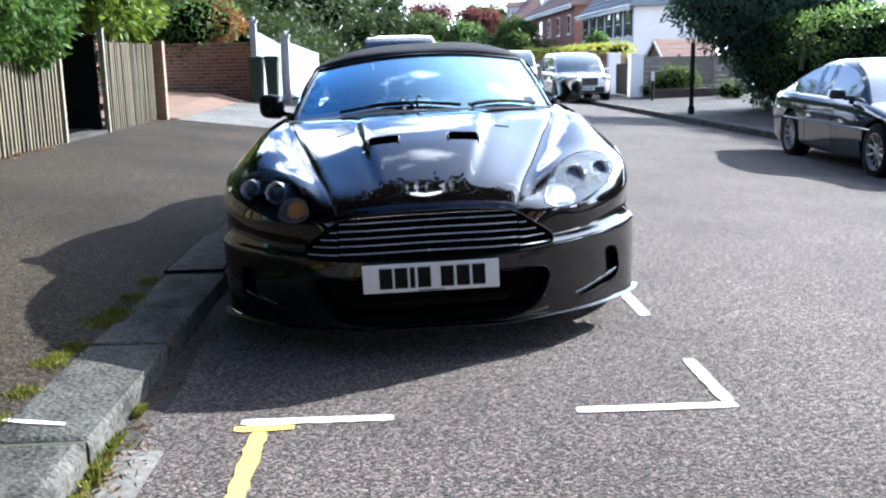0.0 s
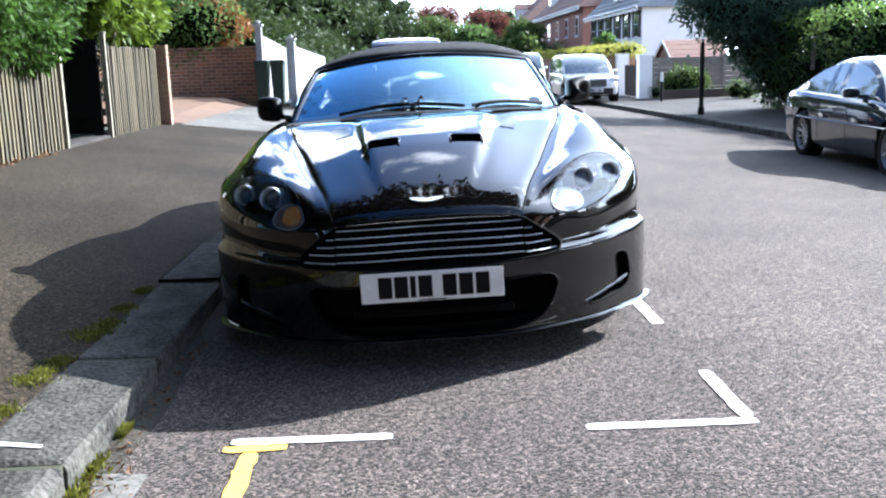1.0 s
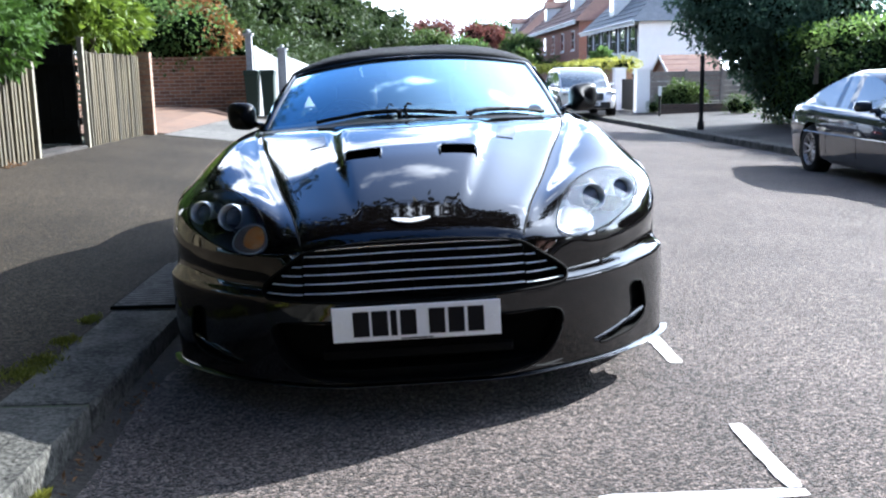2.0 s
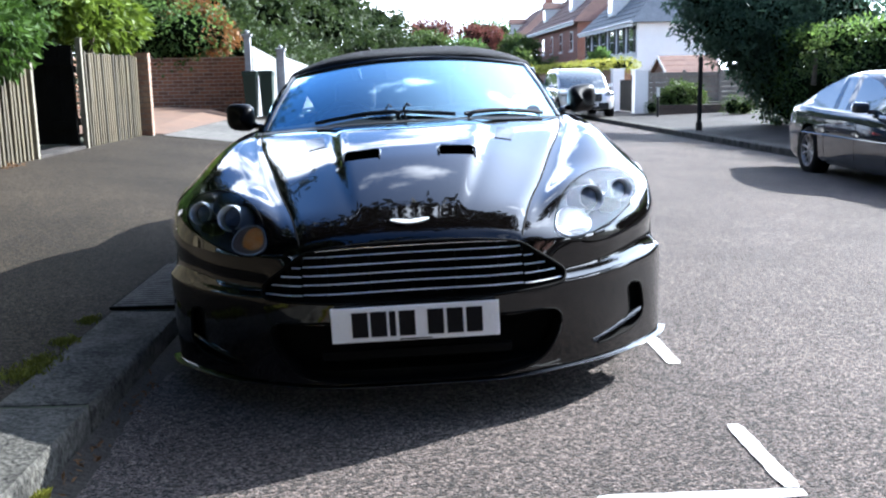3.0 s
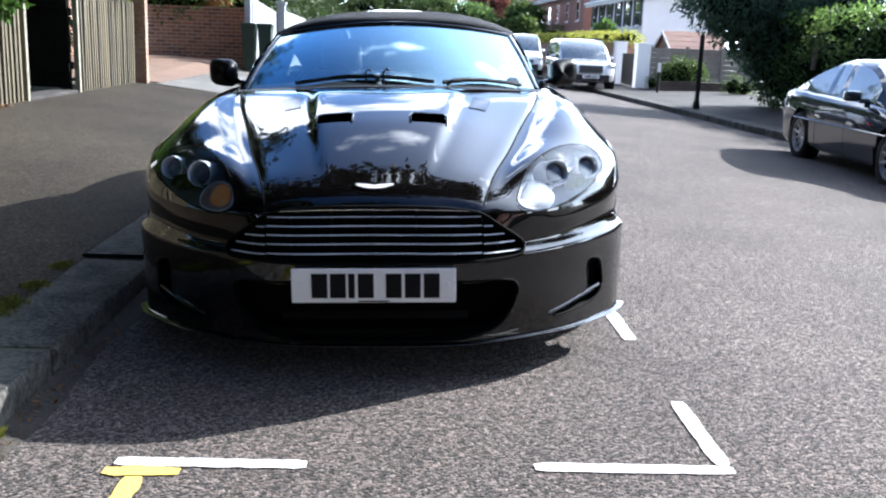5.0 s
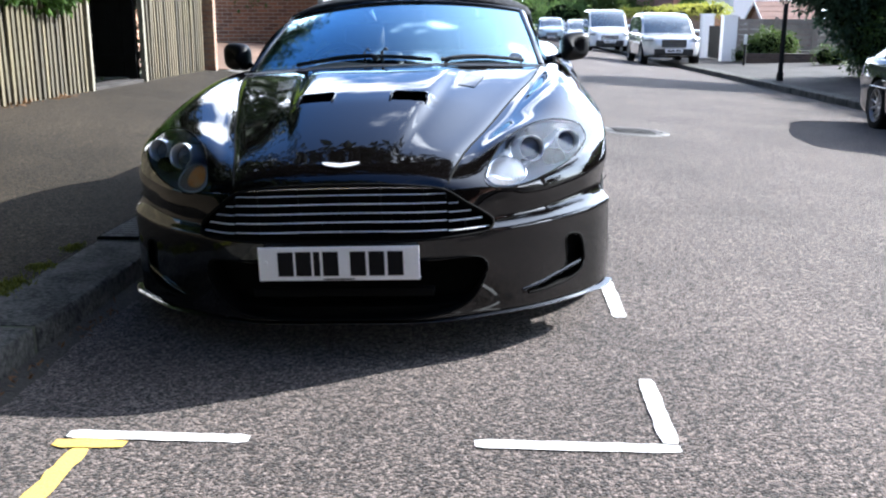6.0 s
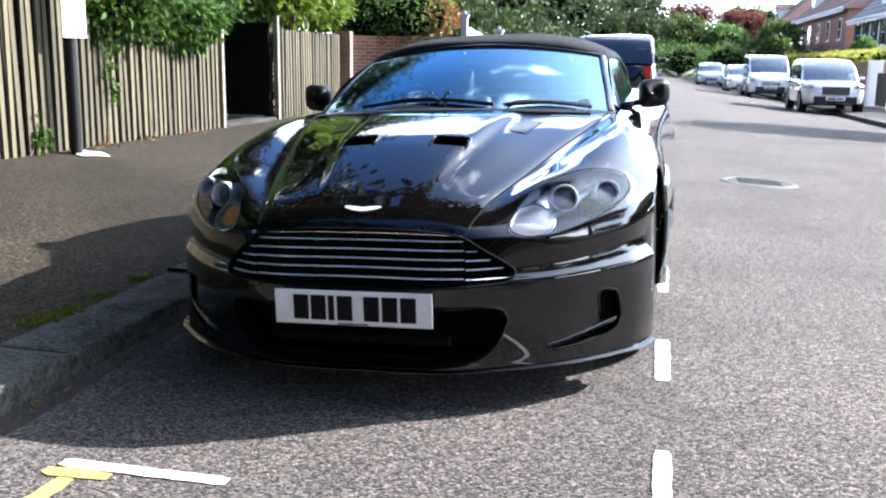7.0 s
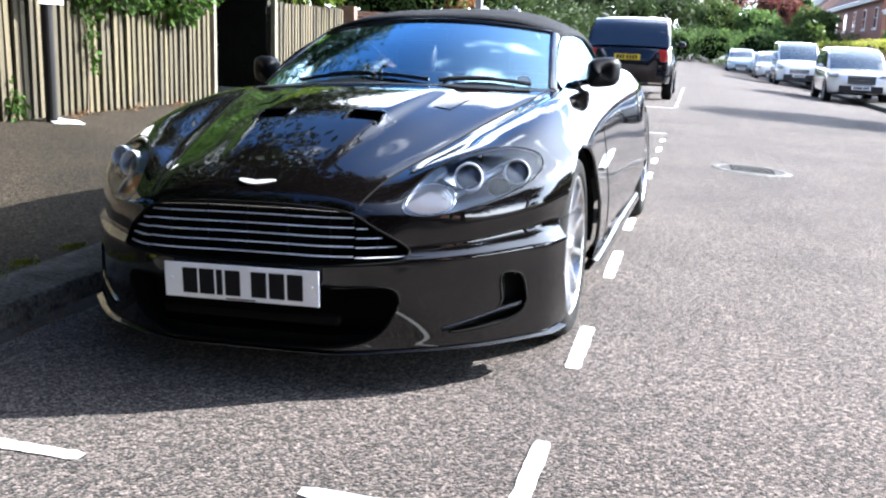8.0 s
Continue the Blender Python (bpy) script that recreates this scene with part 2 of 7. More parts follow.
def asphalt_mat(name, base, chip, scale=110.0, big=0.35, rough=.68, spec=.2, relief=.4, grazing_sheen=0.0):
    """Rolled asphalt: pale chips in dark binder, worn lanes and stains."""
    m = bpy.data.materials.new(name)
    m.use_nodes = True
    t = m.node_tree
    b = t.nodes["Principled BSDF"]
    b.inputs["Roughness"].default_value = rough
    b.inputs["Specular IOR Level"].default_value = spec
    # sheen lifts the road at grazing view, as sun glare does
    b.inputs["Sheen Weight"].default_value = grazing_sheen
    b.inputs["Sheen Roughness"].default_value = .4
    tc = t.nodes.new("ShaderNodeTexCoord")
    vo = t.nodes.new("ShaderNodeTexVoronoi"); vo.inputs["Scale"].default_value = scale
    wob = t.nodes.new("ShaderNodeTexNoise"); wob.inputs["Scale"].default_value = 0.8; wob.inputs["Detail"].default_value = 6
    mid = t.nodes.new("ShaderNodeTexNoise"); mid.inputs["Scale"].default_value = 48; mid.inputs["Detail"].default_value = 3
    for k in (vo, wob, mid):
        t.links.new(tc.outputs["Object"], k.inputs["Vector"])
    sep = t.nodes.new("ShaderNodeSeparateColor"); t.links.new(vo.outputs["Color"], sep.inputs[0])
    pw = t.nodes.new("ShaderNodeMath"); pw.operation = 'POWER'; pw.inputs[1].default_value = 2.15
    t.links.new(sep.outputs[0], pw.inputs[0])
    m1 = t.nodes.new("ShaderNodeMix"); m1.data_type = 'RGBA'
    m1.inputs["A"].default_value = (*base, 1); m1.inputs["B"].default_value = (*chip, 1)
    t.links.new(pw.outputs[0], m1.inputs["Factor"])
    mr = t.nodes.new("ShaderNodeMapRange"); mr.inputs[1].default_value = .3; mr.inputs[2].default_value = .7; mr.inputs[3].default_value = 1 - big; mr.inputs[4].default_value = 1 + big
    t.links.new(wob.outputs[0], mr.inputs[0])
    mr2 = t.nodes.new("ShaderNodeMapRange"); mr2.inputs[1].default_value = .3; mr2.inputs[2].default_value = .7; mr2.inputs[3].default_value = .62; mr2.inputs[4].default_value = 1.38
    t.links.new(mid.outputs[0], mr2.inputs[0])
    mu = t.nodes.new("ShaderNodeMath"); mu.operation = 'MULTIPLY'
    t.links.new(mr.outputs[0], mu.inputs[0]); t.links.new(mr2.outputs[0], mu.inputs[1])
    sc = t.nodes.new("ShaderNodeVectorMath"); sc.operation = 'SCALE'
    t.links.new(m1.outputs["Result"], sc.inputs[0]); t.links.new(mu.outputs[0], sc.inputs["Scale"])
    t.links.new(sc.outputs[0], b.inputs["Base Color"])
    bp = t.nodes.new("ShaderNodeBump"); bp.inputs["Strength"].default_value = relief; bp.inputs["Distance"].default_value = 0.006; bp.invert = True
    t.links.new(vo.outputs["Distance"], bp.inputs["Height"]); t.links.new(bp.outputs[0], b.inputs["Normal"])
    return m


def brick_mat(name, c1, c2, mortar, scale=1.0):
    m = mat(name, c1, 0.85)
    t = m.node_tree
    b = t.nodes["Principled BSDF"]
    br = t.nodes.new("ShaderNodeTexBrick")
    br.inputs["Color1"].default_value = (*c1, 1); br.inputs["Color2"].default_value = (*c2, 1); br.inputs["Mortar"].default_value = (*mortar, 1)
    br.inputs["Scale"].default_value = scale; br.inputs["Brick Width"].default_value = .225; br.inputs["Row Height"].default_value = .075; br.inputs["Mortar Size"].default_value = .008
    uv = t.nodes.new("ShaderNodeTexCoord")
    t.links.new(uv.outputs["UV"], br.inputs["Vector"])
    t.links.new(br.outputs[0], b.inputs["Base Color"])
    bp = t.nodes.new("ShaderNodeBump"); bp.inputs["Strength"].default_value = .6; bp.inputs["Distance"].default_value = .008; bp.invert = True
    t.links.new(br.outputs["Fac"], bp.inputs["Height"]); t.links.new(bp.outputs[0], b.inputs["Normal"])
    return m


def plank_mat(name, dark, light):
    """Weathered boards: grain along z, each board with its own tone, green and rusty stains."""
    m = bpy.data.materials.new(name)
    m.use_nodes = True
    t = m.node_tree
    b = t.nodes["Principled BSDF"]; b.inputs["Roughness"].default_value = .85
    tc = t.nodes.new("ShaderNodeTexCoord")
    mp = t.nodes.new("ShaderNodeMapping"); mp.inputs["Scale"].default_value = (30, 30, 1.2)
    t.links.new(tc.outputs["Object"], mp.inputs[0])
    n = t.nodes.new("ShaderNodeTexNoise"); n.inputs["Scale"].default_value = 2.5; n.inputs["Detail"].default_value = 6
    t.links.new(mp.outputs[0], n.inputs["Vector"])
    oi = t.nodes.new("ShaderNodeObjectInfo")
    ad = t.nodes.new("ShaderNodeMath"); ad.operation = 'MULTIPLY_ADD'; ad.inputs[1].default_value = .55; ad.inputs[2].default_value = -.28
    t.links.new(oi.outputs["Random"], ad.inputs[0])
    a2 = t.nodes.new("ShaderNodeMath"); a2.operation = 'ADD'
    t.links.new(ad.outputs[0], a2.inputs[0]); t.links.new(n.outputs[0], a2.inputs[1])
    mx = t.nodes.new("ShaderNodeMix"); mx.data_type = 'RGBA'; mx.clamp_factor = True
    mx.inputs["A"].default_value = (*dark, 1); mx.inputs["B"].default_value = (*light, 1)
    t.links.new(a2.outputs[0], mx.inputs["Factor"])
    st = t.nodes.new("ShaderNodeTexNoise"); st.inputs["Scale"].default_value = 1.1; st.inputs["Detail"].default_value = 4
    g = t.nodes.new("ShaderNodeNewGeometry"); t.links.new(g.outputs["Position"], st.inputs["Vector"])
    mr = t.nodes.new("ShaderNodeMapRange"); mr.inputs[1].default_value = .52; mr.inputs[2].default_value = .72; mr.inputs[4].default_value = .6
    t.links.new(st.outputs[0], mr.inputs[0])
    m2 = t.nodes.new("ShaderNodeMix"); m2.data_type = 'RGBA'; m2.inputs["B"].default_value = (.10, .085, .04, 1)
    t.links.new(mr.outputs[0], m2.inputs["Factor"]); t.links.new(mx.outputs["Result"], m2.inputs["A"])
    t.links.new(m2.outputs["Result"], b.inputs["Base Color"])
    bp = t.nodes.new("ShaderNodeBump"); bp.inputs["Strength"].default_value = .4; bp.inputs["Distance"].default_value = .006
    t.links.new(n.outputs[0], bp.inputs["Height"]); t.links.new(bp.outputs[0], b.inputs["Normal"])
    return m


M_ROAD = asphalt_mat("road_asphalt", (0.0080, 0.0064, 0.0056), (0.214, 0.169, 0.149), 135, .30, .86, .10, .85, .13)
M_PAVE = asphalt_mat("pavement_asphalt", (0.0090, 0.0074, 0.0052), (0.064, 0.050, 0.034), 120, .42, .85, .12, .5)
M_GRANITE = mat("granite_kerb", (0.105, 0.102, 0.090), 0.9, spec=.2, color2=(0.018, 0.0178, 0.0165), scale=5.5, bump=1.0, bscale=60)
M_CONCRETE = mat("old_concrete", (0.19, 0.18, 0.165), 0.85, color2=(0.09, 0.085, 0.075), scale=5, bump=.4, bscale=50)
M_SLAB = mat("pale_paving", (0.115, 0.108, 0.096), 0.85, color2=(0.045, 0.042, 0.037), scale=1.2, bump=.2)
M_FOOTWAY = mat("grey_footway", (0.056, 0.050, 0.046), 0.9, spec=.15, color2=(0.027, 0.0245, 0.023), scale=1.5, bump=.3)
M_TERRA = mat("terracotta_paving", (0.16, 0.085, 0.050), 0.85, color2=(0.10, 0.062, 0.042), scale=3, bump=.3)
M_WHITELINE = mat("white_road_paint", (0.80, 0.80, 0.78), 0.7, color2=(0.62, 0.61, 0.59), scale=14, bump=.3, bscale=120)
M_YELLOWLINE = mat("yellow_road_paint", (0.80, 0.53, 0.085), 0.75, color2=(0.56, 0.39, 0.10), scale=14, bump=.3, bscale=120)
M_IRON = mat("cast_iron", (0.055, 0.053, 0.052), 0.8, 0.0, 0.2, var=.4, scale=20, bump=.4, bscale=60)
M_WORNIRON = mat("worn_iron", (0.20, 0.19, 0.18), 0.75, 0.0, .2, color2=(.07, .066, .063), scale=14, bump=.4, bscale=60)
M_SOIL = mat("garden_ground", (0.05, 0.045, 0.03), 0.95, color2=(0.035, 0.05, 0.02), scale=2)
M_FENCE = plank_mat("weathered_board", (0.012, 0.010, 0.006), (0.135, 0.108, 0.058))
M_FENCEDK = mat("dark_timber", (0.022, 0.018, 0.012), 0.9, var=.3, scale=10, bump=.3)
M_POSTPALE = mat("pale_post", (0.17, 0.155, 0.115), 0.85, var=.2, scale=12)
M_BRICKW = brick_mat("garden_brick", (0.36, 0.165, 0.090), (0.17, 0.085, 0.052), (0.40, 0.33, 0.26))
M_DARKBRICK = brick_mat("dark_old_brick", (0.085, 0.055, 0.040), (0.05, 0.034, 0.027), (0.10, 0.085, 0.07))
M_BRICKH = brick_mat("house_brick", (0.30, 0.12, 0.08), (0.22, 0.09, 0.065), (0.26, 0.18, 0.15))
M_STUCCO = mat("white_render", (0.86, 0.86, 0.86), 0.8, var=.03, scale=2)
M_WHITEOLD = mat("weathered_white_paint", (0.36, 0.37, 0.38), 0.7, color2=(0.24, 0.245, 0.25), scale=3)
M_WHITEP = mat("white_gloss_paint", (0.78, 0.78, 0.76), 0.5, var=.05, scale=4)
M_TILE = mat("red_roof_tile", (0.20, 0.105, 0.08), 0.85, color2=(0.13, 0.075, 0.06), scale=2.5, bump=.5, bscale=14)
M_TILEORANGE = mat("orange_roof_tile", (0.22, 0.115, 0.08), 0.85, color2=(0.15, 0.08, 0.06), scale=2.5, bump=.5, bscale=14)
M_SLATE = mat("slate_roof", (0.17, 0.19, 0.21), 0.7, color2=(0.11, 0.125, 0.14), scale=2.5, bump=.5, bscale=14)
M_WIN = mat("dark_window", (0.02, 0.024, 0.03), 0.06, 0.0, 0.8, coat=1.0)
M_BIN = mat("green_bin_plastic", (0.007, 0.026, 0.019), 0.45, var=.1)
M_BLACKMETAL = mat("black_painted_metal", (0.008, 0.0075, 0.0075), 0.6, 0.0, 0.2, var=.2)
# black that stands in for shade in the gateway and between drain ribs
M_SHADEBLACK = mat("shade_black", (0.006, 0.0055, 0.005), 0.9, 0.0, 0.1, var=.3)
M_GREYWOOD = mat("grey_timber", (0.30, 0.262, 0.228), 0.85, color2=(0.19, 0.165, 0.145), scale=3, bump=.3)
M_BARK = mat("bark", (0.09, 0.07, 0.05), 0.9, var=.35, scale=14, bump=.8, bscale=30)
L_SHRUB = leaf_mat("shrub_leaf", (0.005, 0.014, 0.003), (0.066, 0.128, 0.022), .6)
L_LAUREL = leaf_mat("laurel_leaf", (0.006, 0.020, 0.003), (0.16, 0.23, 0.028), .4, .35)
L_HEDGE = leaf_mat("hedge_leaf", (0.018, 0.045, 0.015), (0.13, 0.21, 0.06), .45, .5)
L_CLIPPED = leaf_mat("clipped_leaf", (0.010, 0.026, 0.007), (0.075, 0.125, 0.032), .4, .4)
# paler copy of the clipped leaf, sunlight painted on the hedge top
L_SUNLIT_HEDGE = leaf_mat("sunlit_hedge_leaf", (0.03, 0.07, 0.016), (0.19, 0.30, 0.07), .4, .5)
# leaves coloured near black, shade put into trees the car reflects
L_SHADE = leaf_mat("shade_dark_leaf", (0.004, 0.008, 0.004), (0.020, 0.031, 0.012), .5, .15)
L_YEW = leaf_mat("dark_needle", (0.012, 0.032, 0.022), (0.09, 0.155, 0.10), .45, .45)
L_TREE = leaf_mat("street_tree_leaf", (0.014, 0.032, 0.008), (0.115, 0.165, 0.045), .45, .4)
L_DEEP = leaf_mat("deep_green_leaf", (0.007, 0.016, 0.006), (0.058, 0.086, 0.028), .5, .3)
L_RED = leaf_mat("copper_leaf", (0.05, 0.018, 0.015), (0.20, 0.075, 0.06))
L_RUST = leaf_mat("rusty_leaf", (0.07, 0.035, 0.012), (0.28, 0.13, 0.045))
L_LIME = leaf_mat("golden_hedge_leaf", (0.16, 0.17, 0.02), (0.46, 0.46, 0.08))
L_GRASS = leaf_mat("moss_and_grass", (0.032, 0.044, 0.008), (0.19, 0.195, 0.034))
L_DEAD = leaf_mat("dead_leaf", (0.07, 0.035, 0.018), (0.20, 0.11, 0.05), .7, .1)


# ---- ground, road, kerbs ----
RNG = random.Random(7)


def sheet(name, label, material, xs, y0, y1, zfun, category="", kind="structure", step=1.0):
    bm = bmesh.new()
    n = max(1, int((y1 - y0) / step))
    grid(bm, [[Vector((x, y0 + (y1 - y0) * k / n, zfun(x, y0 + (y1 - y0) * k / n))) for x in xs] for k in range(n + 1)])
    bmesh.ops.recalc_face_normals(bm, faces=bm.faces)
    for f in bm.faces:
        if f.normal.z < 0:
            f.normal_flip()
    return tagged(link(name, bm, material), label, category, kind=kind)


KERB, FENCE_X, KERB_R = -0.90, -3.52, 6.15


def road_z(x, y=0.0):
    """The road falls to the far gutter, and there also down the street."""
    if x < 1.5:
        return 0.0
    return -.05 * (x - 1.5) - .008 * (min(max(y, 12), 75) - 12) * min(1.2, (x - 1.5) / 4.5)


def far_z(x, y):
    return road_z(6.15, y) + .115 + (x - 6.44) * .02


def pave_z(x):
    return .105 + (x + 1.2) / (FENCE_X + 1.2) * .265 if x > FENCE_X else .37


sheet("ground", "dark garden earth reaching to the distance", M_SOIL, [-400, -60, -3.6, 6, 60, 400], -400, 900, lambda x, y: -1.6, "ground", step=100)
sheet("road", "worn grey asphalt street with pale chips", M_ROAD, [-.92, 0, 1.5, 3.5, 6.17], -70, 140, lambda x, y: road_z(x, y), "road", step=3)
sheet("pavement", "grey-brown asphalt footway rising to the fence", M_PAVE, [-3.62, -2.6, -1.9, -1.19], -70, 66, lambda x, y: pave_z(x), "pavement", step=4)
sheet("pavement", "grey footway across the street", M_FOOTWAY, [6.44, 8, 10.4], -70, 140, far_z, "pavement", step=5)
sheet("garden", "garden earth behind the fence", M_SOIL, [-60, -9, -3.56], -70, 140, lambda x, y: .33, "ground", step=20)
sheet("garden", "front gardens across the street", M_SOIL, [10.35, 14, 60], -70, 140, lambda x, y: far_z(10.4, y) + .01, "ground", step=20)
sheet("driveway", "orange-brown terracotta driveway", M_TERRA, [-6.6, -4.6, -3.8, -3.28], 14.2, 20.2, lambda x, y: pave_z(max(x, -3.5)) + .012 + .20 * max(0, (y - 15.0) / 5.2) * min(1, max(0, (-3.28 - x) / .7)), "driveway", step=.5)
sheet("crossover", "pale worn concrete vehicle crossover", M_SLAB, [-3.28, -2.4, -1.3], 13.9, 20.0, lambda x, y: pave_z(x) + .009, "pavement", step=1)


def kerb_run(x0, x1, ys, zt, zb, label, fall=None):
    """A row of worn granite kerb stones, one object each."""
    run = thing("kerb", label, "kerb")
    tagged(run, kind="structure")
    for a, b in zip(ys[:-1], ys[1:]):
        bm = bmesh.new()
        box(bm, x0, x1, a + .008, b - .008, zb, zt, bevel=.024)
        for v in bm.verts:
            v.co += Vector((RNG.uniform(-.006, .006), RNG.uniform(-.004, .004), RNG.uniform(-.005, .005) + (fall(v.co.y) if fall else 0)))
        part("kerb_stone", bm, M_GRANITE, run)
    bm = bmesh.new()
    box(bm, x0 + .012, x1 - .012, ys[0], ys[-1], zb, zt - .008)
    if not fall:
        part("bedding", bm, M_SOIL, run)
    return run


ys = [-14.0 + .95 * k for k in range(18)]
ys = [y for y in ys if y < 1.2] + [1.53, 2.46, 3.40, 4.60, 5.62] + [5.62 + .93 * k for k in range(1, 50)]
kerb_run(-1.205, KERB, ys, .105, -.06, "worn grey granite kerb beside the parking bay")
ys = [-10 + 1.0 * k for k in range(100)]
kerb_run(KERB_R, 6.46, ys, .115, -.2, "pale granite kerb along the far footway", lambda y: road_z(6.15, y))

# ribbed iron cover at the back of the kerb
cover = thing("drain_cover", "ribbed grey iron drain cover set in the kerb", "drain cover", at=(-.912, 5.1, .114))
bm = bmesh.new(); box(bm, -.30, .0, -.48, .48, -.01, .004)
# plate coloured black in place of shade in the shallow grooves
part("plate", bm, M_SHADEBLACK, cover)
for k in range(22):
    bm = bmesh.new(); box(bm, -.285, -.012, -.465 + k * .0435, -.445 + k * .0435, .004, .0065)
    part("rib", bm, M_WORNIRON, cover)

# manhole
TILT = Matrix.Rotation(math.atan(.05), 4, 'Y')
man = thing("manhole_cover", "round worn iron manhole cover in the road", "manhole cover", at=(1.97, 10.15, road_z(1.97)))
bm = bmesh.new(); lathe(bm, [(.001, .010), (.28, .010), (.29, .005)], 40, 'z', TILT); part("lid", bm, M_IRON, man)
bm = bmesh.new(); lathe(bm, [(.295, .005), (.30, .011), (.35, .011), (.37, .002)], 40, 'z', TILT); part("frame", bm, M_WORNIRON, man)
for k in range(6):
    bm = bmesh.new(); box(bm, -.2, .2, -.19 + k * .07, -.165 + k * .07, .010, .014, TILT); part("tread_bar", bm, M_IRON, man)
sheet("gutter_slab", "broken concrete gutter slab beside the kerb", M_CONCRETE, [-.89, -.80, -.725], .6, 2.60, lambda x, y: .008 + .004 * math.sin(y * 7 + x * 20), "gutter", step=.1)


M_DIRT = mat("gutter_dirt", (0.020, 0.017, 0.013), 0.95, color2=(0.045, 0.038, 0.030), scale=6, bump=.8, bscale=70)
bm = bmesh.new()
rows = []
for k in range(260):
    y = -6.0 + k * .06
    wide = .035 + .075 * max(0, .5 + noise.noise(Vector((y * 1.1, 3.3, 0)))) + .02 * noise.noise(Vector((y * 9, 1.3, 0)))
    rows.append([Vector((-.902, y, .012)), Vector((-.902 + wide * .5, y, .009)), Vector((-.902 + wide, y, .0015))])
grid(bm, rows)
for f in bm.faces:
    f.normal_update()
    if f.normal.z < 0:
        f.normal_flip()
tagged(link("gutter_dirt", bm, M_DIRT, smooth=True), "dark damp dirt gathered in the gutter along the kerb", "dirt", kind="stuff")


def marking(name, label, material, x0, x1, y0, y1, rag=.0026):
    """A thick painted line with slightly ragged edges."""
    bm = bmesh.new()
    nx, ny = max(1, int((x1 - x0) / .036)), max(1, int((y1 - y0) / .036))
    rows = []
    for i in range(nx + 1):
        row = []
        for j in range(ny + 1):
            x, y = x0 + (x1 - x0) * i / nx, y0 + (y1 - y0) * j / ny
            e = Vector((RNG.uniform(-rag, rag) if i in (0, nx) else 0, RNG.uniform(-rag, rag) if j in (0, ny) else 0, 0))
            if i in (0, nx) and j in (0, ny):   # worn corners
                e = Vector((.007 if i == 0 else -.007, .007 if j == 0 else -.007, 0))
            row.append(Vector((x, y, road_z(x) + .004)) + e)
        rows.append(row)
    grid(bm, rows)
    for f in bm.faces:
        f.normal_update()
        if f.normal.z < 0:
            f.normal_flip()
    return tagged(link(name, bm, material), label, "road marking", "parking bay lines", "structure")


W = "thick white painted parking bay line"
marking("bay_line", W, M_WHITELINE, -.54, -.035, 2.788, 2.836)
marking("bay_line", W, M_WHITELINE, .55, 1.10, 2.799, 2.847)
marking("bay_line", W, M_WHITELINE, 1.048, 1.098, 2.848, 3.315)
for a, b in ((3.93, 4.45), (5.27, 5.90), (6.50, 6.97), (7.70, 8.15), (8.85, 9.3), (9.95, 10.4), (11.0, 11.5), (12.1, 12.55)):
    marking("bay_dash", "short white painted parking bay dash", M_WHITELINE, 1.045, 1.10, a, b)
marking("bay_line", W, M_WHITELINE, .2, 1.10, 13.2, 13.27)
marking("bay_line", W, M_WHITELINE, .2, 1.10, 18.55, 18.65)
for k in range(8):
    marking("bay_dash", "short white painted parking bay dash", M_WHITELINE, 1.045, 1.10, 19.1 + 1.15 * k, 19.6 + 1.15 * k)
Y = "worn yellow no-parking line"
marking("yellow_line", Y, M_YELLOWLINE, -.555, -.35, 2.735, 2.784, .007)
marking("yellow_line", Y, M_YELLOWLINE, -.49, -.435, -8.0, 2.734, .005)
bm = bmesh.new()
grid(bm, [[Vector((-1.205 + .2 * i / 8, 2.57 + (1 - i / 8) * .05 + .012 * j + RNG.uniform(-.003, .003), .1085)) for j in range(3)] for i in range(9)])
for f in bm.faces:
    f.normal_update()
    if f.normal.z < 0:
        f.normal_flip()
tagged(link("kerb_mark", bm, M_WHITELINE), "short white paint mark across the kerb", "road marking", kind="structure")


# ---- leaves ----
def leaf(vs, fs, p, size, way, rng, wide=.5):
    """One folded leaf of four triangles."""
    d = Vector((rng.gauss(0, 1), rng.gauss(0, 1), rng.gauss(0, 1) - .3)) + way
    d.normalize()
    s = d.cross(Vector((rng.gauss(0, 1), rng.gauss(0, 1), rng.gauss(0, 1)))).normalized()
    n = d.cross(s)
    i = len(vs)
    l = size * rng.uniform(.6, 1.3)
    w = l * wide * .5
    vs += [p, p + d * l * .5 + s * w + n * w * .3, p + d * l, p + d * l * .5 - s * w + n * w * .3]
    fs += [(i, i + 1, i + 2), (i, i + 2, i + 3)]


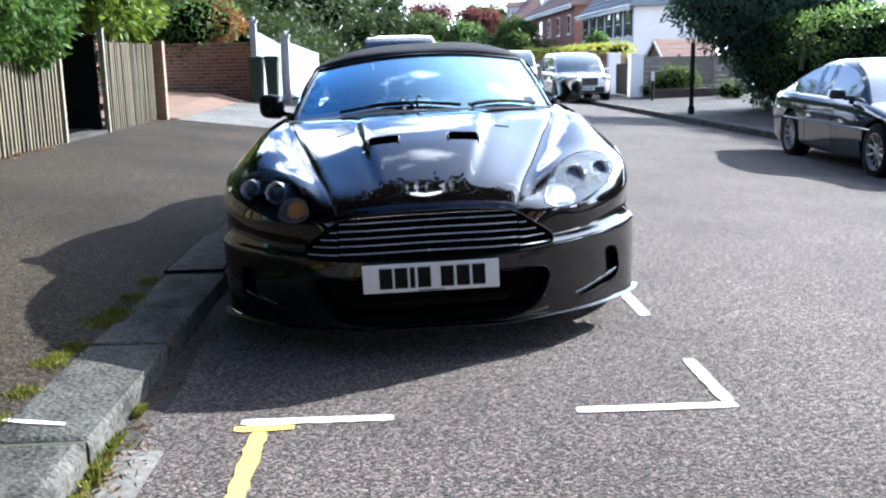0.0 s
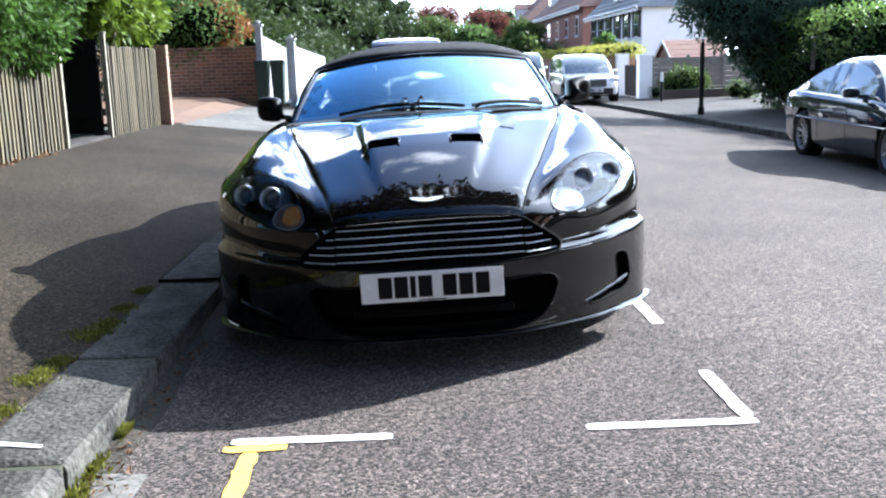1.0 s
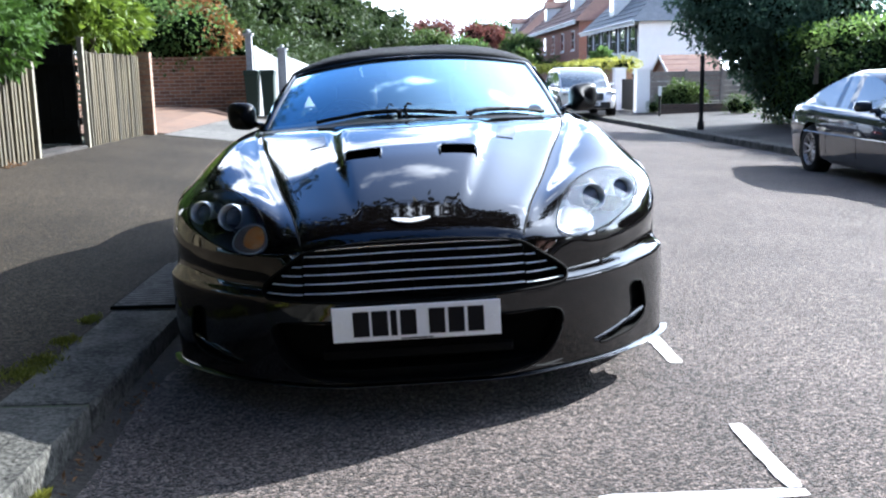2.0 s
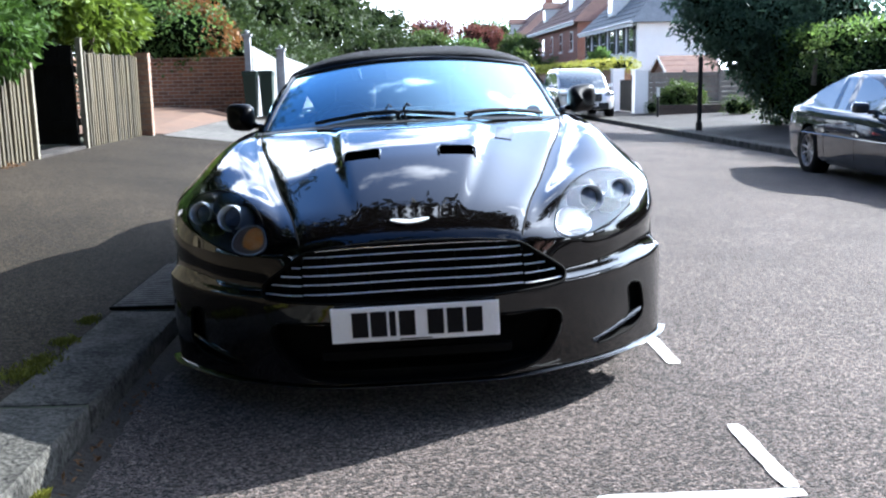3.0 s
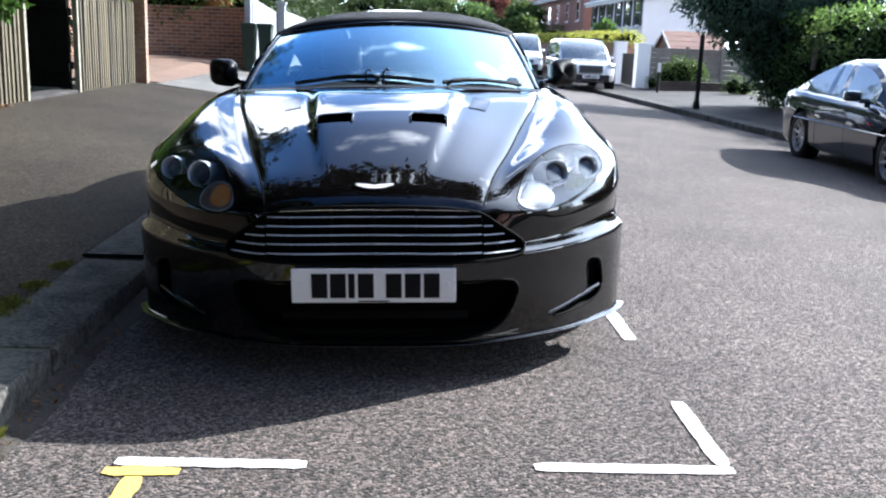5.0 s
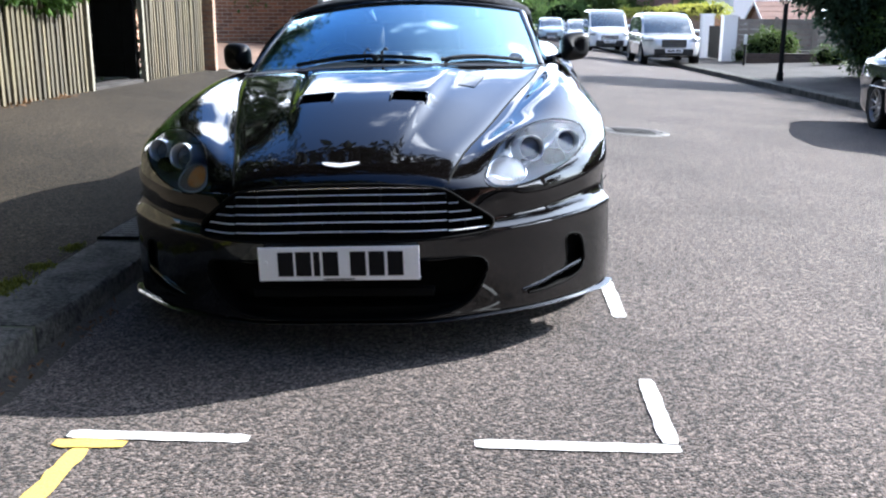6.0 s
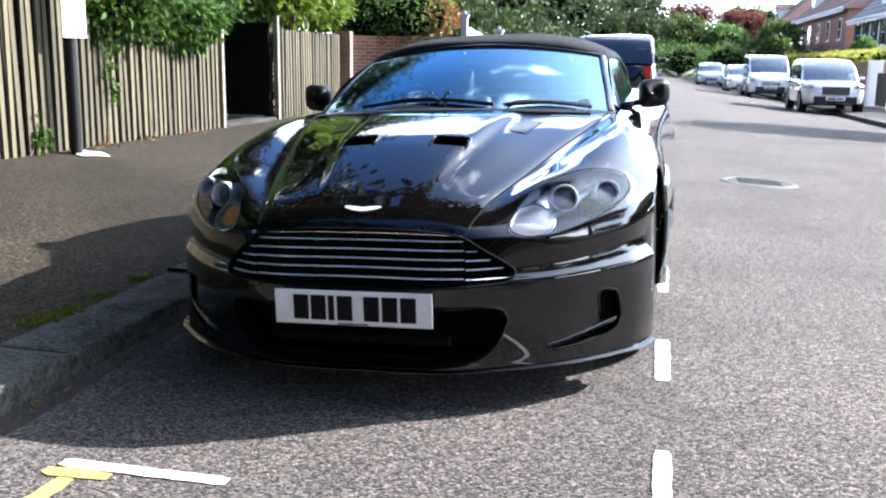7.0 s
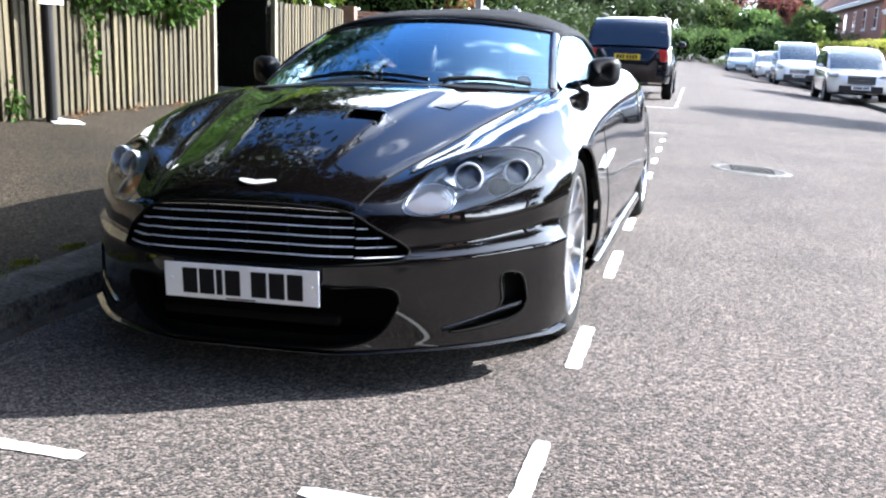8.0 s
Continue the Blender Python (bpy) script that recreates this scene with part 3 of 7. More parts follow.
def crown(name, blobs, count, size, material, parent=None, label="", seed=1, wide=.5, core=None, droop=0.0, shell=.35):
    """Leaves scattered in the outer part of several uneven blobs; a solid core in each is coloured dark for shade."""
    rng = random.Random(seed)
    vs, fs = [], []
    vol = [b[3] * b[4] + b[4] * b[5] + b[3] * b[5] for b in blobs]
    for b, v in zip(blobs, vol):
        cx, cy, cz, rx, ry, rz = b
        for _ in range(int(count * v / sum(vol))):
            u = Vector((rng.gauss(0, 1), rng.gauss(0, 1), rng.gauss(0, 1))).normalized()
            bump = 1 + .30 * noise.noise(Vector((u.x * 2.2 + cx, u.y * 2.2 + cy, u.z * 2.2 + cz))) + .16 * noise.noise(u * 6 + Vector((cy, cx, cz)))
            r = bump * (1 - shell * rng.random() ** 1.6)
            p = Vector((cx + u.x * rx * r, cy + u.y * ry * r, cz + u.z * rz * r))
            leaf(vs, fs, p, size, u * .7 + Vector((0, 0, -droop)), rng, wide)
    me = bpy.data.meshes.new(name)
    me.from_pydata([tuple(v) for v in vs], [], fs)
    me.materials.append(material)
    ob = new(name, me)
    if parent is not None:
        ob.parent = parent
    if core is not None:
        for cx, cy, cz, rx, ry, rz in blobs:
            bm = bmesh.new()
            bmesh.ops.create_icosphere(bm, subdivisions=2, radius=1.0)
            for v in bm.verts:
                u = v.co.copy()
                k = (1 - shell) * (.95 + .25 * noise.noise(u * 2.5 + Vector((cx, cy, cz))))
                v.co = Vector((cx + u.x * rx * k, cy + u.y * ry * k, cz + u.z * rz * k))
            link("crown_shade_core", bm, core, parent if parent is not None else ob)
    return tagged(ob, label)


# near-black core colour paints the shade inside a crown
M_CORE = mat("crown_shade_core", (0.006, 0.010, 0.004), 1.0, spec=.0)


def bush(name, label, category, blobs, count, size, material, seed, wide=.5, droop=0.0, shell=.35, group=""):
    x, y = blobs[0][0], blobs[0][1]
    z = min(b[2] - b[5] for b in blobs)
    t = thing(name, label, category, group, at=(x, y, z))
    rel = [(b[0] - x, b[1] - y, b[2] - z, *b[3:]) for b in blobs]
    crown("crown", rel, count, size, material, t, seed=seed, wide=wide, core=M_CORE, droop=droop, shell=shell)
    bm = bmesh.new()
    b = rel[0]
    tube(bm, [Vector((0, 0, -.15)), Vector((.03, .02, b[2] * .5)), Vector(b[:3])], [min(.05, .3 * b[3]), min(.035, .2 * b[3]), .004], 6)
    part("trunk", bm, M_BARK, t)
    return t


def tree(name, label, x, y, z, h, r, count, size, material, seed, trunk=.16, low=.35, group="trees along the street", wide=.5):
    """A tapered trunk with limbs, and a crown of many leaves in uneven clumps."""
    rng = random.Random(seed)
    t = thing(name, label, "tree", group, at=(x, y, z))
    bm = bmesh.new()
    tube(bm, [Vector((0, 0, -.1)), Vector((.05, 0, h * .25)), Vector((-.03, .05, h * .5)), Vector((.05, 0, h * .85))], [trunk * 1.3, trunk, trunk * .75, trunk * .25], 9)
    blobs = [(0, 0, h * .78, r * .7, r * .7, h * .22)]
    for k in range(9):
        a = k * 2.4 + rng.uniform(-.4, .4)
        zz = h * (low + (1 - low) * rng.uniform(.12, .85))
        d = r * rng.uniform(.45, .85) * (1.15 - .6 * (zz / h - low))
        c = Vector((math.cos(a) * d, math.sin(a) * d, zz))
        blobs.append((c.x, c.y, c.z, r * rng.uniform(.34, .52), r * rng.uniform(.34, .52), r * rng.uniform(.26, .42)))
        tube(bm, [Vector((0, 0, zz * .55)), Vector((c.x * .5, c.y * .5, zz * .8)), c], [trunk * .45, trunk * .28, .02], 6)
    part("trunk", bm, M_BARK, t)
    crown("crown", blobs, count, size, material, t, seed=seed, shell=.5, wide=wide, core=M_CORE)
    return t

# ---- the black sports car ----
from mathutils.bvhtree import BVHTree

CAR_X, CAR_Y, LEAN = 0.117, 3.43, 0.037

# shoulder line, widest line and lower edge, each from the nose's middle round to the tail's: (x, y, z)
SHOULDER = [(0, .035, .562), (.17, .036, .561), (.27, .043, .558), (.35, .065, .548), (.43, .125, .540), (.53, .20, .535), (.63, .30, .548), (.715, .42, .575),
            (.800, .53, .607), (.876, .68, .645), (.908, .85, .672), (.910, 1.1, .70), (.89, 1.5, .735), (.885, 2.0, .765), (.885, 2.6, .785), (.90, 3.2, .80),
            (.90, 3.7, .80), (.86, 4.15, .80), (.75, 4.5, .79), (.45, 4.66, .77), (0, 4.70, .76)]
WIDEST = [(0, .0, .40), (.18, .0, .40), (.28, .010, .40), (.38, .048, .40), (.49, .115, .40), (.60, .20, .395), (.70, .295, .395), (.79, .40, .40),
          (.874, .51, .405), (.928, .66, .41), (.947, .85, .42), (.942, 1.1, .42), (.932, 1.5, .42), (.93, 2.0, .43), (.93, 2.6, .45), (.95, 3.2, .48),
          (.96, 3.7, .48), (.93, 4.15, .48), (.82, 4.5, .48), (.50, 4.69, .48), (0, 4.72, .48)]
LOWER = [(0, .025, .125), (.18, .025, .125), (.29, .035, .126), (.39, .07, .126), (.50, .13, .124), (.61, .205, .120), (.70, .29, .116), (.79, .39, .114),
         (.868, .49, .114), (.905, .62, .125), (.912, .85, .15), (.905, 1.1, .16), (.915, 1.5, .16), (.91, 2.0, .16), (.91, 2.6, .16), (.92, 3.2, .17),
         (.92, 3.7, .18), (.88, 4.15, .20), (.78, 4.5, .24), (.48, 4.62, .27), (0, 4.64, .28)]
ZC = [(.03, .560), (.06, .594), (.10, .620), (.15, .643), (.20, .663), (.30, .6975), (.40, .7285), (.50, .757), (.60, .783), (.70, .806), (.85, .831), (1.0, .851), (1.3, .886), (1.6, .90), (3.0, .90), (3.6, .93), (4.2, .93), (4.5, .90), (4.72, .77)]
SX = [(.03, .33), (.06, .345), (.3, .405), (.5, .462), (.8, .535), (1.2, .633), (1.5, .672), (3.0, .672), (3.4, .64), (4.4, .6), (4.7, .5)]
ZSX = [(.05, .556), (.1, .585), (.2, .628), (.3, .655), (.5, .697), (.7, .738), (.95, .787), (1.2, .828), (1.5, .862), (3.0, .875), (3.5, .905), (4.3, .905), (4.6, .85), (4.72, .77)]
XF = [(.1, .40), (.2, .46), (.3, .52), (.4, .585), (.5, .645), (.6, .70), (.75, .745), (.95, .765), (1.5, .78), (3.0, .79), (3.6, .80), (4.3, .72), (4.6, .6)]
ZF = [(.1, .57), (.2, .605), (.3, .652), (.4, .688), (.5, .708), (.6, .724), (.75, .762), (.95, .803), (1.2, .835), (1.5, .855), (2.5, .862), (3.2, .895), (3.7, .915), (4.3, .89), (4.6, .84)]


def along(keys, u):
    """A point on a chain of keys; u runs from 0 to the number of keys less one."""
    return Vector([curve_at([(i, k[c]) for i, k in enumerate(keys)], u) for c in range(3)])


def top_z(x, y, xs, zs):
    sx, xf = min(curve_at(SX, y), xs * 0.985), curve_at(XF, y)
    zc = curve_at(ZC, y)
    zsx = curve_at(ZSX, y) if sx < xs * 0.98 else zs
    keys = [(-sx * .55, zc - (zc - zsx) * .22), (0, zc), (sx * .55, zc - (zc - zsx) * .22), (sx, zsx)]
    if xs - sx > 0.06:
        xf = min(max(xf, sx + .02), xs - .03)
        keys.append((xf, curve_at(ZF, y)))
    keys.append((xs, zs))
    z = curve_at(keys, x)
    if y < 1.3:   # raised middle of the bonnet with a crease at each side, and a sunk shut line
        cx = curve_at([(.1, .155), (.3, .20), (.68, .262), (1.3, .33)], y)
        up = min(1.0, max(0.0, (cx + .012 - x) / .026))
        fade = min(1, max(0, (y - .16) / .40)) * min(1, max(0, (1.3 - y) / .2))
        z += .024 * up * up * (3 - 2 * up) * fade
        g = (x - sx) / .012
        z -= .006 * math.exp(-g * g) * min(1, y / .2)
        g = (x - sx - .035) / .03
        z -= .010 * math.exp(-g * g) * min(1, y / .3)
    return z


def body_shell():
    """The half shell as rows of points: each runs from the lower edge up to the shoulder and in to the middle line."""
    us = []
    u = 0.0
    while u < 20.0:
        us.append(u)
        p, q = along(WIDEST, u), along(WIDEST, u + .05)
        step = (q - p).length / .05
        u += (0.009 if p.y < .75 else (0.02 if p.y < 1.4 else 0.06)) / max(step, .05)
    us.append(20.0)
    rows = []
    NQ, NA, NB = 52, 46, 40
    for u in us:
        B, M, S = along(LOWER, u), along(WIDEST, u), along(SHOULDER, u)
        out = curve_at([(0, 0), (2.6, 0), (4.2, .55), (7.0, .55), (9.0, .22), (11.0, 0)], u)   # upright wing under the lamps
        S = S.lerp(Vector((M.x, M.y, S.z)), out)
        side = min(1, max(0, (M.x - .40) / .12)) * min(1, max(0, (1.15 - M.y) / .35))
        low = B.lerp(M, .06); low.z = B.z + .03
        mid = B.lerp(M, .85); mid.z = B.z + (M.z - B.z) * .5
        led = M.lerp(S, .22); led.z = M.z + (S.z - M.z) * .30
        upr = M.lerp(S, .60); upr.z = M.z + (S.z - M.z) * .72
        # round the corner the flank stands upright over a narrow ledge under the seam
        seam = curve_at([(.40, .424), (.50, .425), (.63, .434), (.77, .450), (.88, .468), (.95, .476)], M.x)
        far = min(1, max(0, (M.x - .55) / .3))
        rim = M.lerp(S, .06); rim.z = M.z + (seam - M.z) * (.32 - .20 * far)
        ins = M.lerp(S, 1.30 - .55 * far); ins.z = seam - .004 - .006 * far
        face = M.lerp(S, 1.06 - .50 * far); face.z = seam + (S.z - seam) * .52
        led, upr = led.lerp(ins, side), upr.lerp(face, side)
        rim = M.lerp(led, .45).lerp(rim, side)
        keys = [(0, B), (.10, low), (.34, mid), (.56, M), (.63, rim), (.72, led), (.86, upr), (1, S)]
        col = []
        for i in range(NQ + 1):
            q = i / NQ
            col.append(Vector([curve_at([(k, p[c]) for k, p in keys], q) for c in range(3)]))
        sx = min(curve_at(SX, S.y), S.x * .985)
        for i in range(1, NB + 1):
            x = S.x + (sx - S.x) * i / NB
            col.append(Vector((x, S.y, top_z(x, S.y, S.x, S.z))))
        for i in range(1, NA + 1):
            x = sx * (1 - i / NA)
            col.append(Vector((x, S.y, top_z(x, S.y, S.x, S.z))))
        rows.append(col)
    # fair the surface: along the body, and a little round the section, leaving bonnet lines and the lower edge
    g = np.array([[tuple(p) for p in col] for col in rows])
    keep = np.ones(g.shape[1])
    keep[NQ + NB - 3:] = .25
    keep[:3] = .3

    def soften(a, axis):
        pad = np.concatenate([a[1:2], a, a[-2:-1]]) if axis == 0 else np.concatenate([a[:, :1], a, a[:, -1:]], axis=1)
        if axis == 0:
            pad[0, :, 0], pad[-1, :, 0] = -pad[0, :, 0], -pad[-1, :, 0]
            return (pad[:-2] + 2 * a + pad[2:]) / 4
        return (pad[:, :-2] + 2 * a + pad[:, 2:]) / 4
    for k in range(60):
        g += (soften(g, 0) - g) * keep[None, :, None]
        if k % 3 == 0:   # the wings' tops are smooth
            a, b = NQ + 5, NQ + NB - 7
            g[:, a:b] = soften(g, 1)[:, a:b]
        if k % 20 == 0:
            g += (soften(g, 1) - g) * keep[None, :, None] * (keep > .5)[None, :, None]
    rows = [[Vector(p) for p in col] for col in g]
    return rows, NQ, NB, NA


def inside(poly, x, z):
    c = False
    for i in range(len(poly)):
        (x0, z0), (x1, z1) = poly[i - 1], poly[i]
        if (z0 > z) != (z1 > z) and x < (x1 - x0) * (z - z0) / (z1 - z0) + x0:
            c = not c
    return c


def rounded(poly, n=10):
    """A closed smooth outline through the corners."""
    out = []
    k = len(poly)
    for i in range(k):
        p0, p1, p2, p3 = [Vector(poly[(i + d) % k]) for d in (-1, 0, 1, 2)]
        for j in range(n):
            t = j / n
            out.append(tuple(0.5 * ((2 * p1) + (p2 - p0) * t + (2 * p0 - 5 * p1 + 4 * p2 - p3) * t * t + (3 * p1 - p0 - 3 * p2 + p3) * t ** 3)))
    return out


HEADLAMP = rounded([(.463, .570), (.488, .623), (.530, .668), (.612, .702), (.705, .710), (.785, .690), (.815, .652), (.795, .612), (.727, .572), (.632, .543), (.548, .530), (.485, .541)])
GRILLE = rounded([(0, .573), (.15, .571), (.28, .560), (.345, .545), (.40, .508), (.462, .462), (.490, .430), (.478, .406), (.43, .399), (.263, .396), (.1, .392),
                  (-.1, .392), (-.263, .396), (-.43, .399), (-.478, .406), (-.490, .430), (-.462, .462), (-.40, .508), (-.345, .545), (-.28, .560), (-.15, .571)], 5)
INTAKE = rounded([(0, .128), (.22, .130), (.33, .142), (.395, .165), (.437, .205), (.465, .262), (.466, .300), (.43, .325), (.3, .332), (.1, .334), (-.1, .334), (-.3, .332), (-.43, .325),
                  (-.466, .300), (-.465, .262), (-.437, .205), (-.395, .165), (-.33, .142), (-.22, .130)], 5)
SIDEVENT = rounded([(.735, .325), (.775, .328), (.795, .30), (.800, .215), (.755, .175), (.655, .163), (.60, .168), (.70, .205), (.735, .235)], 6)
VENT = (.108, .240, .560, .655)   # opening in the bonnet: x from, to; y from, to


def sports_car():
    car = new("sports_car")
    car.matrix_world = pose(CAR_X, CAR_Y, 0, 0, -math.degrees(LEAN), -1.25)
    tagged(car, "glossy black two-door convertible sports car with its black roof up", "car")
    rows, NQ, NB, NA = body_shell()
    full = bmesh.new()
    grid(full, rows)
    tree = BVHTree.FromBMesh(full)
    full.free()

    def front(x, z, d=0.0):
        hit = tree.ray_cast(Vector((abs(x), -1, z)), Vector((0, 1, 0)))
        if hit[0] is None or hit[0].y > 1.0:
            hit = tree.find_nearest(Vector((abs(x), .2, z)))
            return Vector((x, hit[0].y + d, z))
        return Vector((x, hit[0].y + d, z))

    def down(x, y, d=0.0):
        hit = tree.ray_cast(Vector((abs(x), y, 3)), Vector((0, 0, -1)))
        return Vector((x, y, (hit[0].z if hit[0] else .8) + d))

    def glass_base(x):
        return 1.285 + .25 * (x / .676) ** 2

    wheels = [(.93, .357), (3.67, .362)]
    meshes = {k: bmesh.new() for k in ("body", "bonnet", "lens_r", "lens_l")}
    nq = NQ
    for side in (1, -1):
        vert = {}

        def vertex(kind, i, j):
            key = (kind, i, j)
            if key not in vert:
                p = rows[i][j]
                vert[key] = meshes[kind].verts.new((p.x * side, p.y, p.z))
            return vert[key]

        for i in range(len(rows) - 1):
            for j in range(len(rows[0]) - 1):
                c = (rows[i][j] + rows[i + 1][j] + rows[i][j + 1] + rows[i + 1][j + 1]) / 4
                kind = "body"
                if j >= nq + NB and c.y < 1.6:
                    kind = "bonnet"
                if j >= nq + NB and glass_base(c.x) - .02 < c.y < 3.0:
                    continue
                if c.y < 1.0:
                    if c.y < .72 and inside(HEADLAMP, c.x, c.z):
                        kind = "lens_r" if side > 0 else "lens_l"
                    if c.y < .25 and (inside(GRILLE, c.x, c.z) or inside(INTAKE, c.x, c.z)):
                        continue
                    if j < nq and inside(SIDEVENT, c.x, c.z):
                        continue
                    if j > nq and VENT[0] < c.x < VENT[1] and VENT[2] < c.y < VENT[3]:
                        continue
                if c.x > .55 and any((c.y - wy) ** 2 + (c.z - .33) ** 2 < wr * wr for wy, wr in wheels) and j <= nq + 6:
                    continue
                f = [vertex(kind, i, j), vertex(kind, i + 1, j), vertex(kind, i + 1, j + 1), vertex(kind, i, j + 1)]
                if side > 0:
                    f = f[::-1]
                meshes[kind].faces.new(f)
    for bm in meshes.values():
        bmesh.ops.remove_doubles(bm, verts=bm.verts, dist=1e-5)
        bmesh.ops.recalc_face_normals(bm, faces=bm.faces)
    for kind in ("body", "bonnet", "lens_r", "lens_l"):   # fair the panels, leaving their edges
        bm = meshes[kind]
        edge = {v for v in bm.verts if v.is_boundary}
        near = edge | {e.other_vert(v) for v in edge for e in v.link_edges}
        free = [v for v in bm.verts if v not in near]
        for _ in range(6):
            bmesh.ops.smooth_vert(bm, verts=free, factor=.5, use_axis_x=True, use_axis_y=True, use_axis_z=True)
    part("body", meshes["body"], M_PAINT, car, smooth=True)
    part("bonnet", meshes["bonnet"], M_PAINT, car, "glossy black bonnet with two vents", smooth=True)

    # dark floor pan and wheel housings
    bm = bmesh.new()
    box(bm, -.70, .70, .45, 4.3, .14, .30)
    for wy, wr in wheels:
        for s in (1, -1):
            rows2 = []
            for k in range(25):
                a = math.pi * (1.12 * k / 24 - .06)
                yy, zz = wy + math.cos(a) * (wr - .004), .33 + math.sin(a) * (wr - .004)
                hit = tree.ray_cast(Vector((3, yy, max(zz, .2))), Vector((-1, 0, 0)))
                rows2.append([Vector((s * xx, yy, zz)) for xx in (.60, (hit[0].x if hit[0] else .88) - .03)])
            grid(bm, rows2)
            box(bm, s * .60 - .01, s * .60 + .01, wy - wr, wy + wr, .14, .70)
    part("underbody", bm, M_VOID, car)
    # arch lips
    for wy, wr in wheels:
        for s in (1, -1):
            bm = bmesh.new()
            pts = []
            for k in range(33):
                a = math.pi * (1.16 * k / 32 - .08)
                y, z = wy + math.cos(a) * wr, .33 + math.sin(a) * wr
                hit = tree.ray_cast(Vector((3, y, z)), Vector((-1, 0, 0)))
                pts.append(Vector((s * ((hit[0].x if hit[0] else .92) - .008), y, z)))
            tube(bm, pts, .008, 6)
            part("arch_lip", bm, M_PAINT, car, smooth=True)

    # headlamps
    for s, kind in ((1, "lens_r"), (-1, "lens_l")):
        bowl = bmesh.new()
        ring = [front(x, z, .003) for x, z in HEADLAMP]
        mid = sum(ring, Vector()) / len(ring)
        rows2 = []
        for k, (sc, dep) in enumerate(((1, .004), (.96, .03), (.86, .09), (.74, .17), (.02, .18))):
            rows2.append([Vector((s * (mid.x + (p.x - mid.x) * sc), p.y + (mid.y - p.y) * (1 - sc) + dep, mid.z + (p.z - mid.z) * sc)) for p in ring])
        grid(bowl, rows2, close_v=True)
        lamp = part("headlight", bowl, M_REFLBOWL, car, "clear-lensed headlight with twin projectors and amber indicator", smooth=True)
        part("lens", meshes[kind], M_LENS, lamp, smooth=True).visible_shadow = False
        bm = bmesh.new()
        tube(bm, [Vector((s * p.x, p.y + .001, p.z)) for p in ring], .0030, 6, closed=True)
        part("bezel", bm, M_VOID, lamp, smooth=True)
        for px, pz, pr, dd in ((.742, .632, .042, .056), (.612, .628, .046, .050)):
            c = front(px, pz, dd)
            m = Matrix.Translation((s * c.x, c.y, c.z)) @ pose(0, 0, 0, -12, 0, s * 14)
            bm = bmesh.new()
            lathe(bm, [(pr * .84, .02), (pr * .86, -.03), (pr * .94, -.040), (pr * 1.0, -.03), (pr * 1.02, .05), (pr * 1.08, .07)], 26, 'y', m)
            part("projector_ring", bm, M_RING, lamp, smooth=True)
            bm = bmesh.new()
            lathe(bm, [(.001, -.028), (pr * .3, -.026), (pr * .6, -.016), (pr * .86, .004)], 26, 'y', m)
            part("projector", bm, M_PROJ, lamp, smooth=True)
        c = front(.712, .590, .040)
        bm = bmesh.new()
        lathe(bm, [(.001, .0), (.024, .0), (.028, -.006), (.031, .0), (.031, .05)], 22, 'y', Matrix.Translation((s * c.x, c.y, c.z)) @ pose(0, 0, 0, 0, 0, s * 34))
        part("parking_lamp", bm, M_VOID, lamp, smooth=True)
        # polished divider running down between the lamps to the turn lamp
        bm = bmesh.new()
        web = []
        for k in range(9):
            t = k / 8
            x, z = .705 - .145 * t, .652 - .085 * t
            web.append([Vector((s * (x + .42 * w), front(x + .42 * w, z + .9 * w).y + d, z + .9 * w)) for w, d in ((-.026, .085), (-.015, .05), (0, .036), (.015, .05), (.026, .085))])
        grid(bm, web)
        part("divider", bm, M_REFLBOWL, lamp, "polished divider", smooth=True)
        bm = bmesh.new()
        o = rounded([(.472, .566), (.484, .604), (.522, .618), (.568, .606), (.598, .572), (.590, .546), (.545, .536), (.50, .543)], 6)
        c = front(.532, .575)
        rings = []
        for sc, dd in ((1, .045), (1, .012), (.88, .007), (.4, .005), (.02, .005)):
            rings.append([Vector((s * (c.x + (x - c.x) * sc), front(c.x + (x - c.x) * sc, c.z + (z - c.z) * sc).y + dd, c.z + (z - c.z) * sc)) for x, z in o])
        grid(bm, rings, close_v=True)
        ind = part("indicator", bm, M_LENS, lamp, "clear indicator lens over a tinted cup", smooth=True)
        ind.visible_shadow = False
        bm = bmesh.new()
        tube(bm, [p + Vector((0, -.002, 0)) for p in rings[1]], .0026, 5, closed=True)
        part("indicator_rim", bm, M_RING if s < 0 else M_REFL, ind, smooth=True)
        bm = bmesh.new()
        cup = []
        for sc, dd in ((.93, .012), (.80, .013), (.45, .015), (.02, .016)):
            cup.append([Vector((s * (c.x + (x - c.x) * sc), front(c.x + (x - c.x) * sc, c.z + (z - c.z) * sc).y + dd, c.z + (z - c.z) * sc)) for x, z in o])
        grid(bm, cup, close_v=True)
        part("indicator_cup", bm, M_PALECUP if s > 0 else M_SILVERCUP, ind, "pale cup", smooth=True)
        if s < 0:
            bm = bmesh.new()
            bulb = []
            for sc, dd in ((.62, .0118), (.52, .0085), (.30, .0080), (.02, .0080)):
                bulb.append([Vector((s * (.519 + (x - c.x) * sc), front(.519 + (x - c.x) * sc, .579 + (z - c.z) * sc * 1.25).y + dd, .579 + (z - c.z) * sc * 1.25)) for x, z in o])
            grid(bm, bulb, close_v=True)
            part("amber_bulb", bm, M_AMBER, ind, "amber bulb cover", smooth=True)

    # main grille
    bm = bmesh.new()
    rim = [front(x, z, 0) for x, z in GRILLE]
    rows2 = [[p + Vector((0, d, 0)) for p in rim] for d in (-.004, .02, .07)]
    grid(bm, rows2, close_v=True)
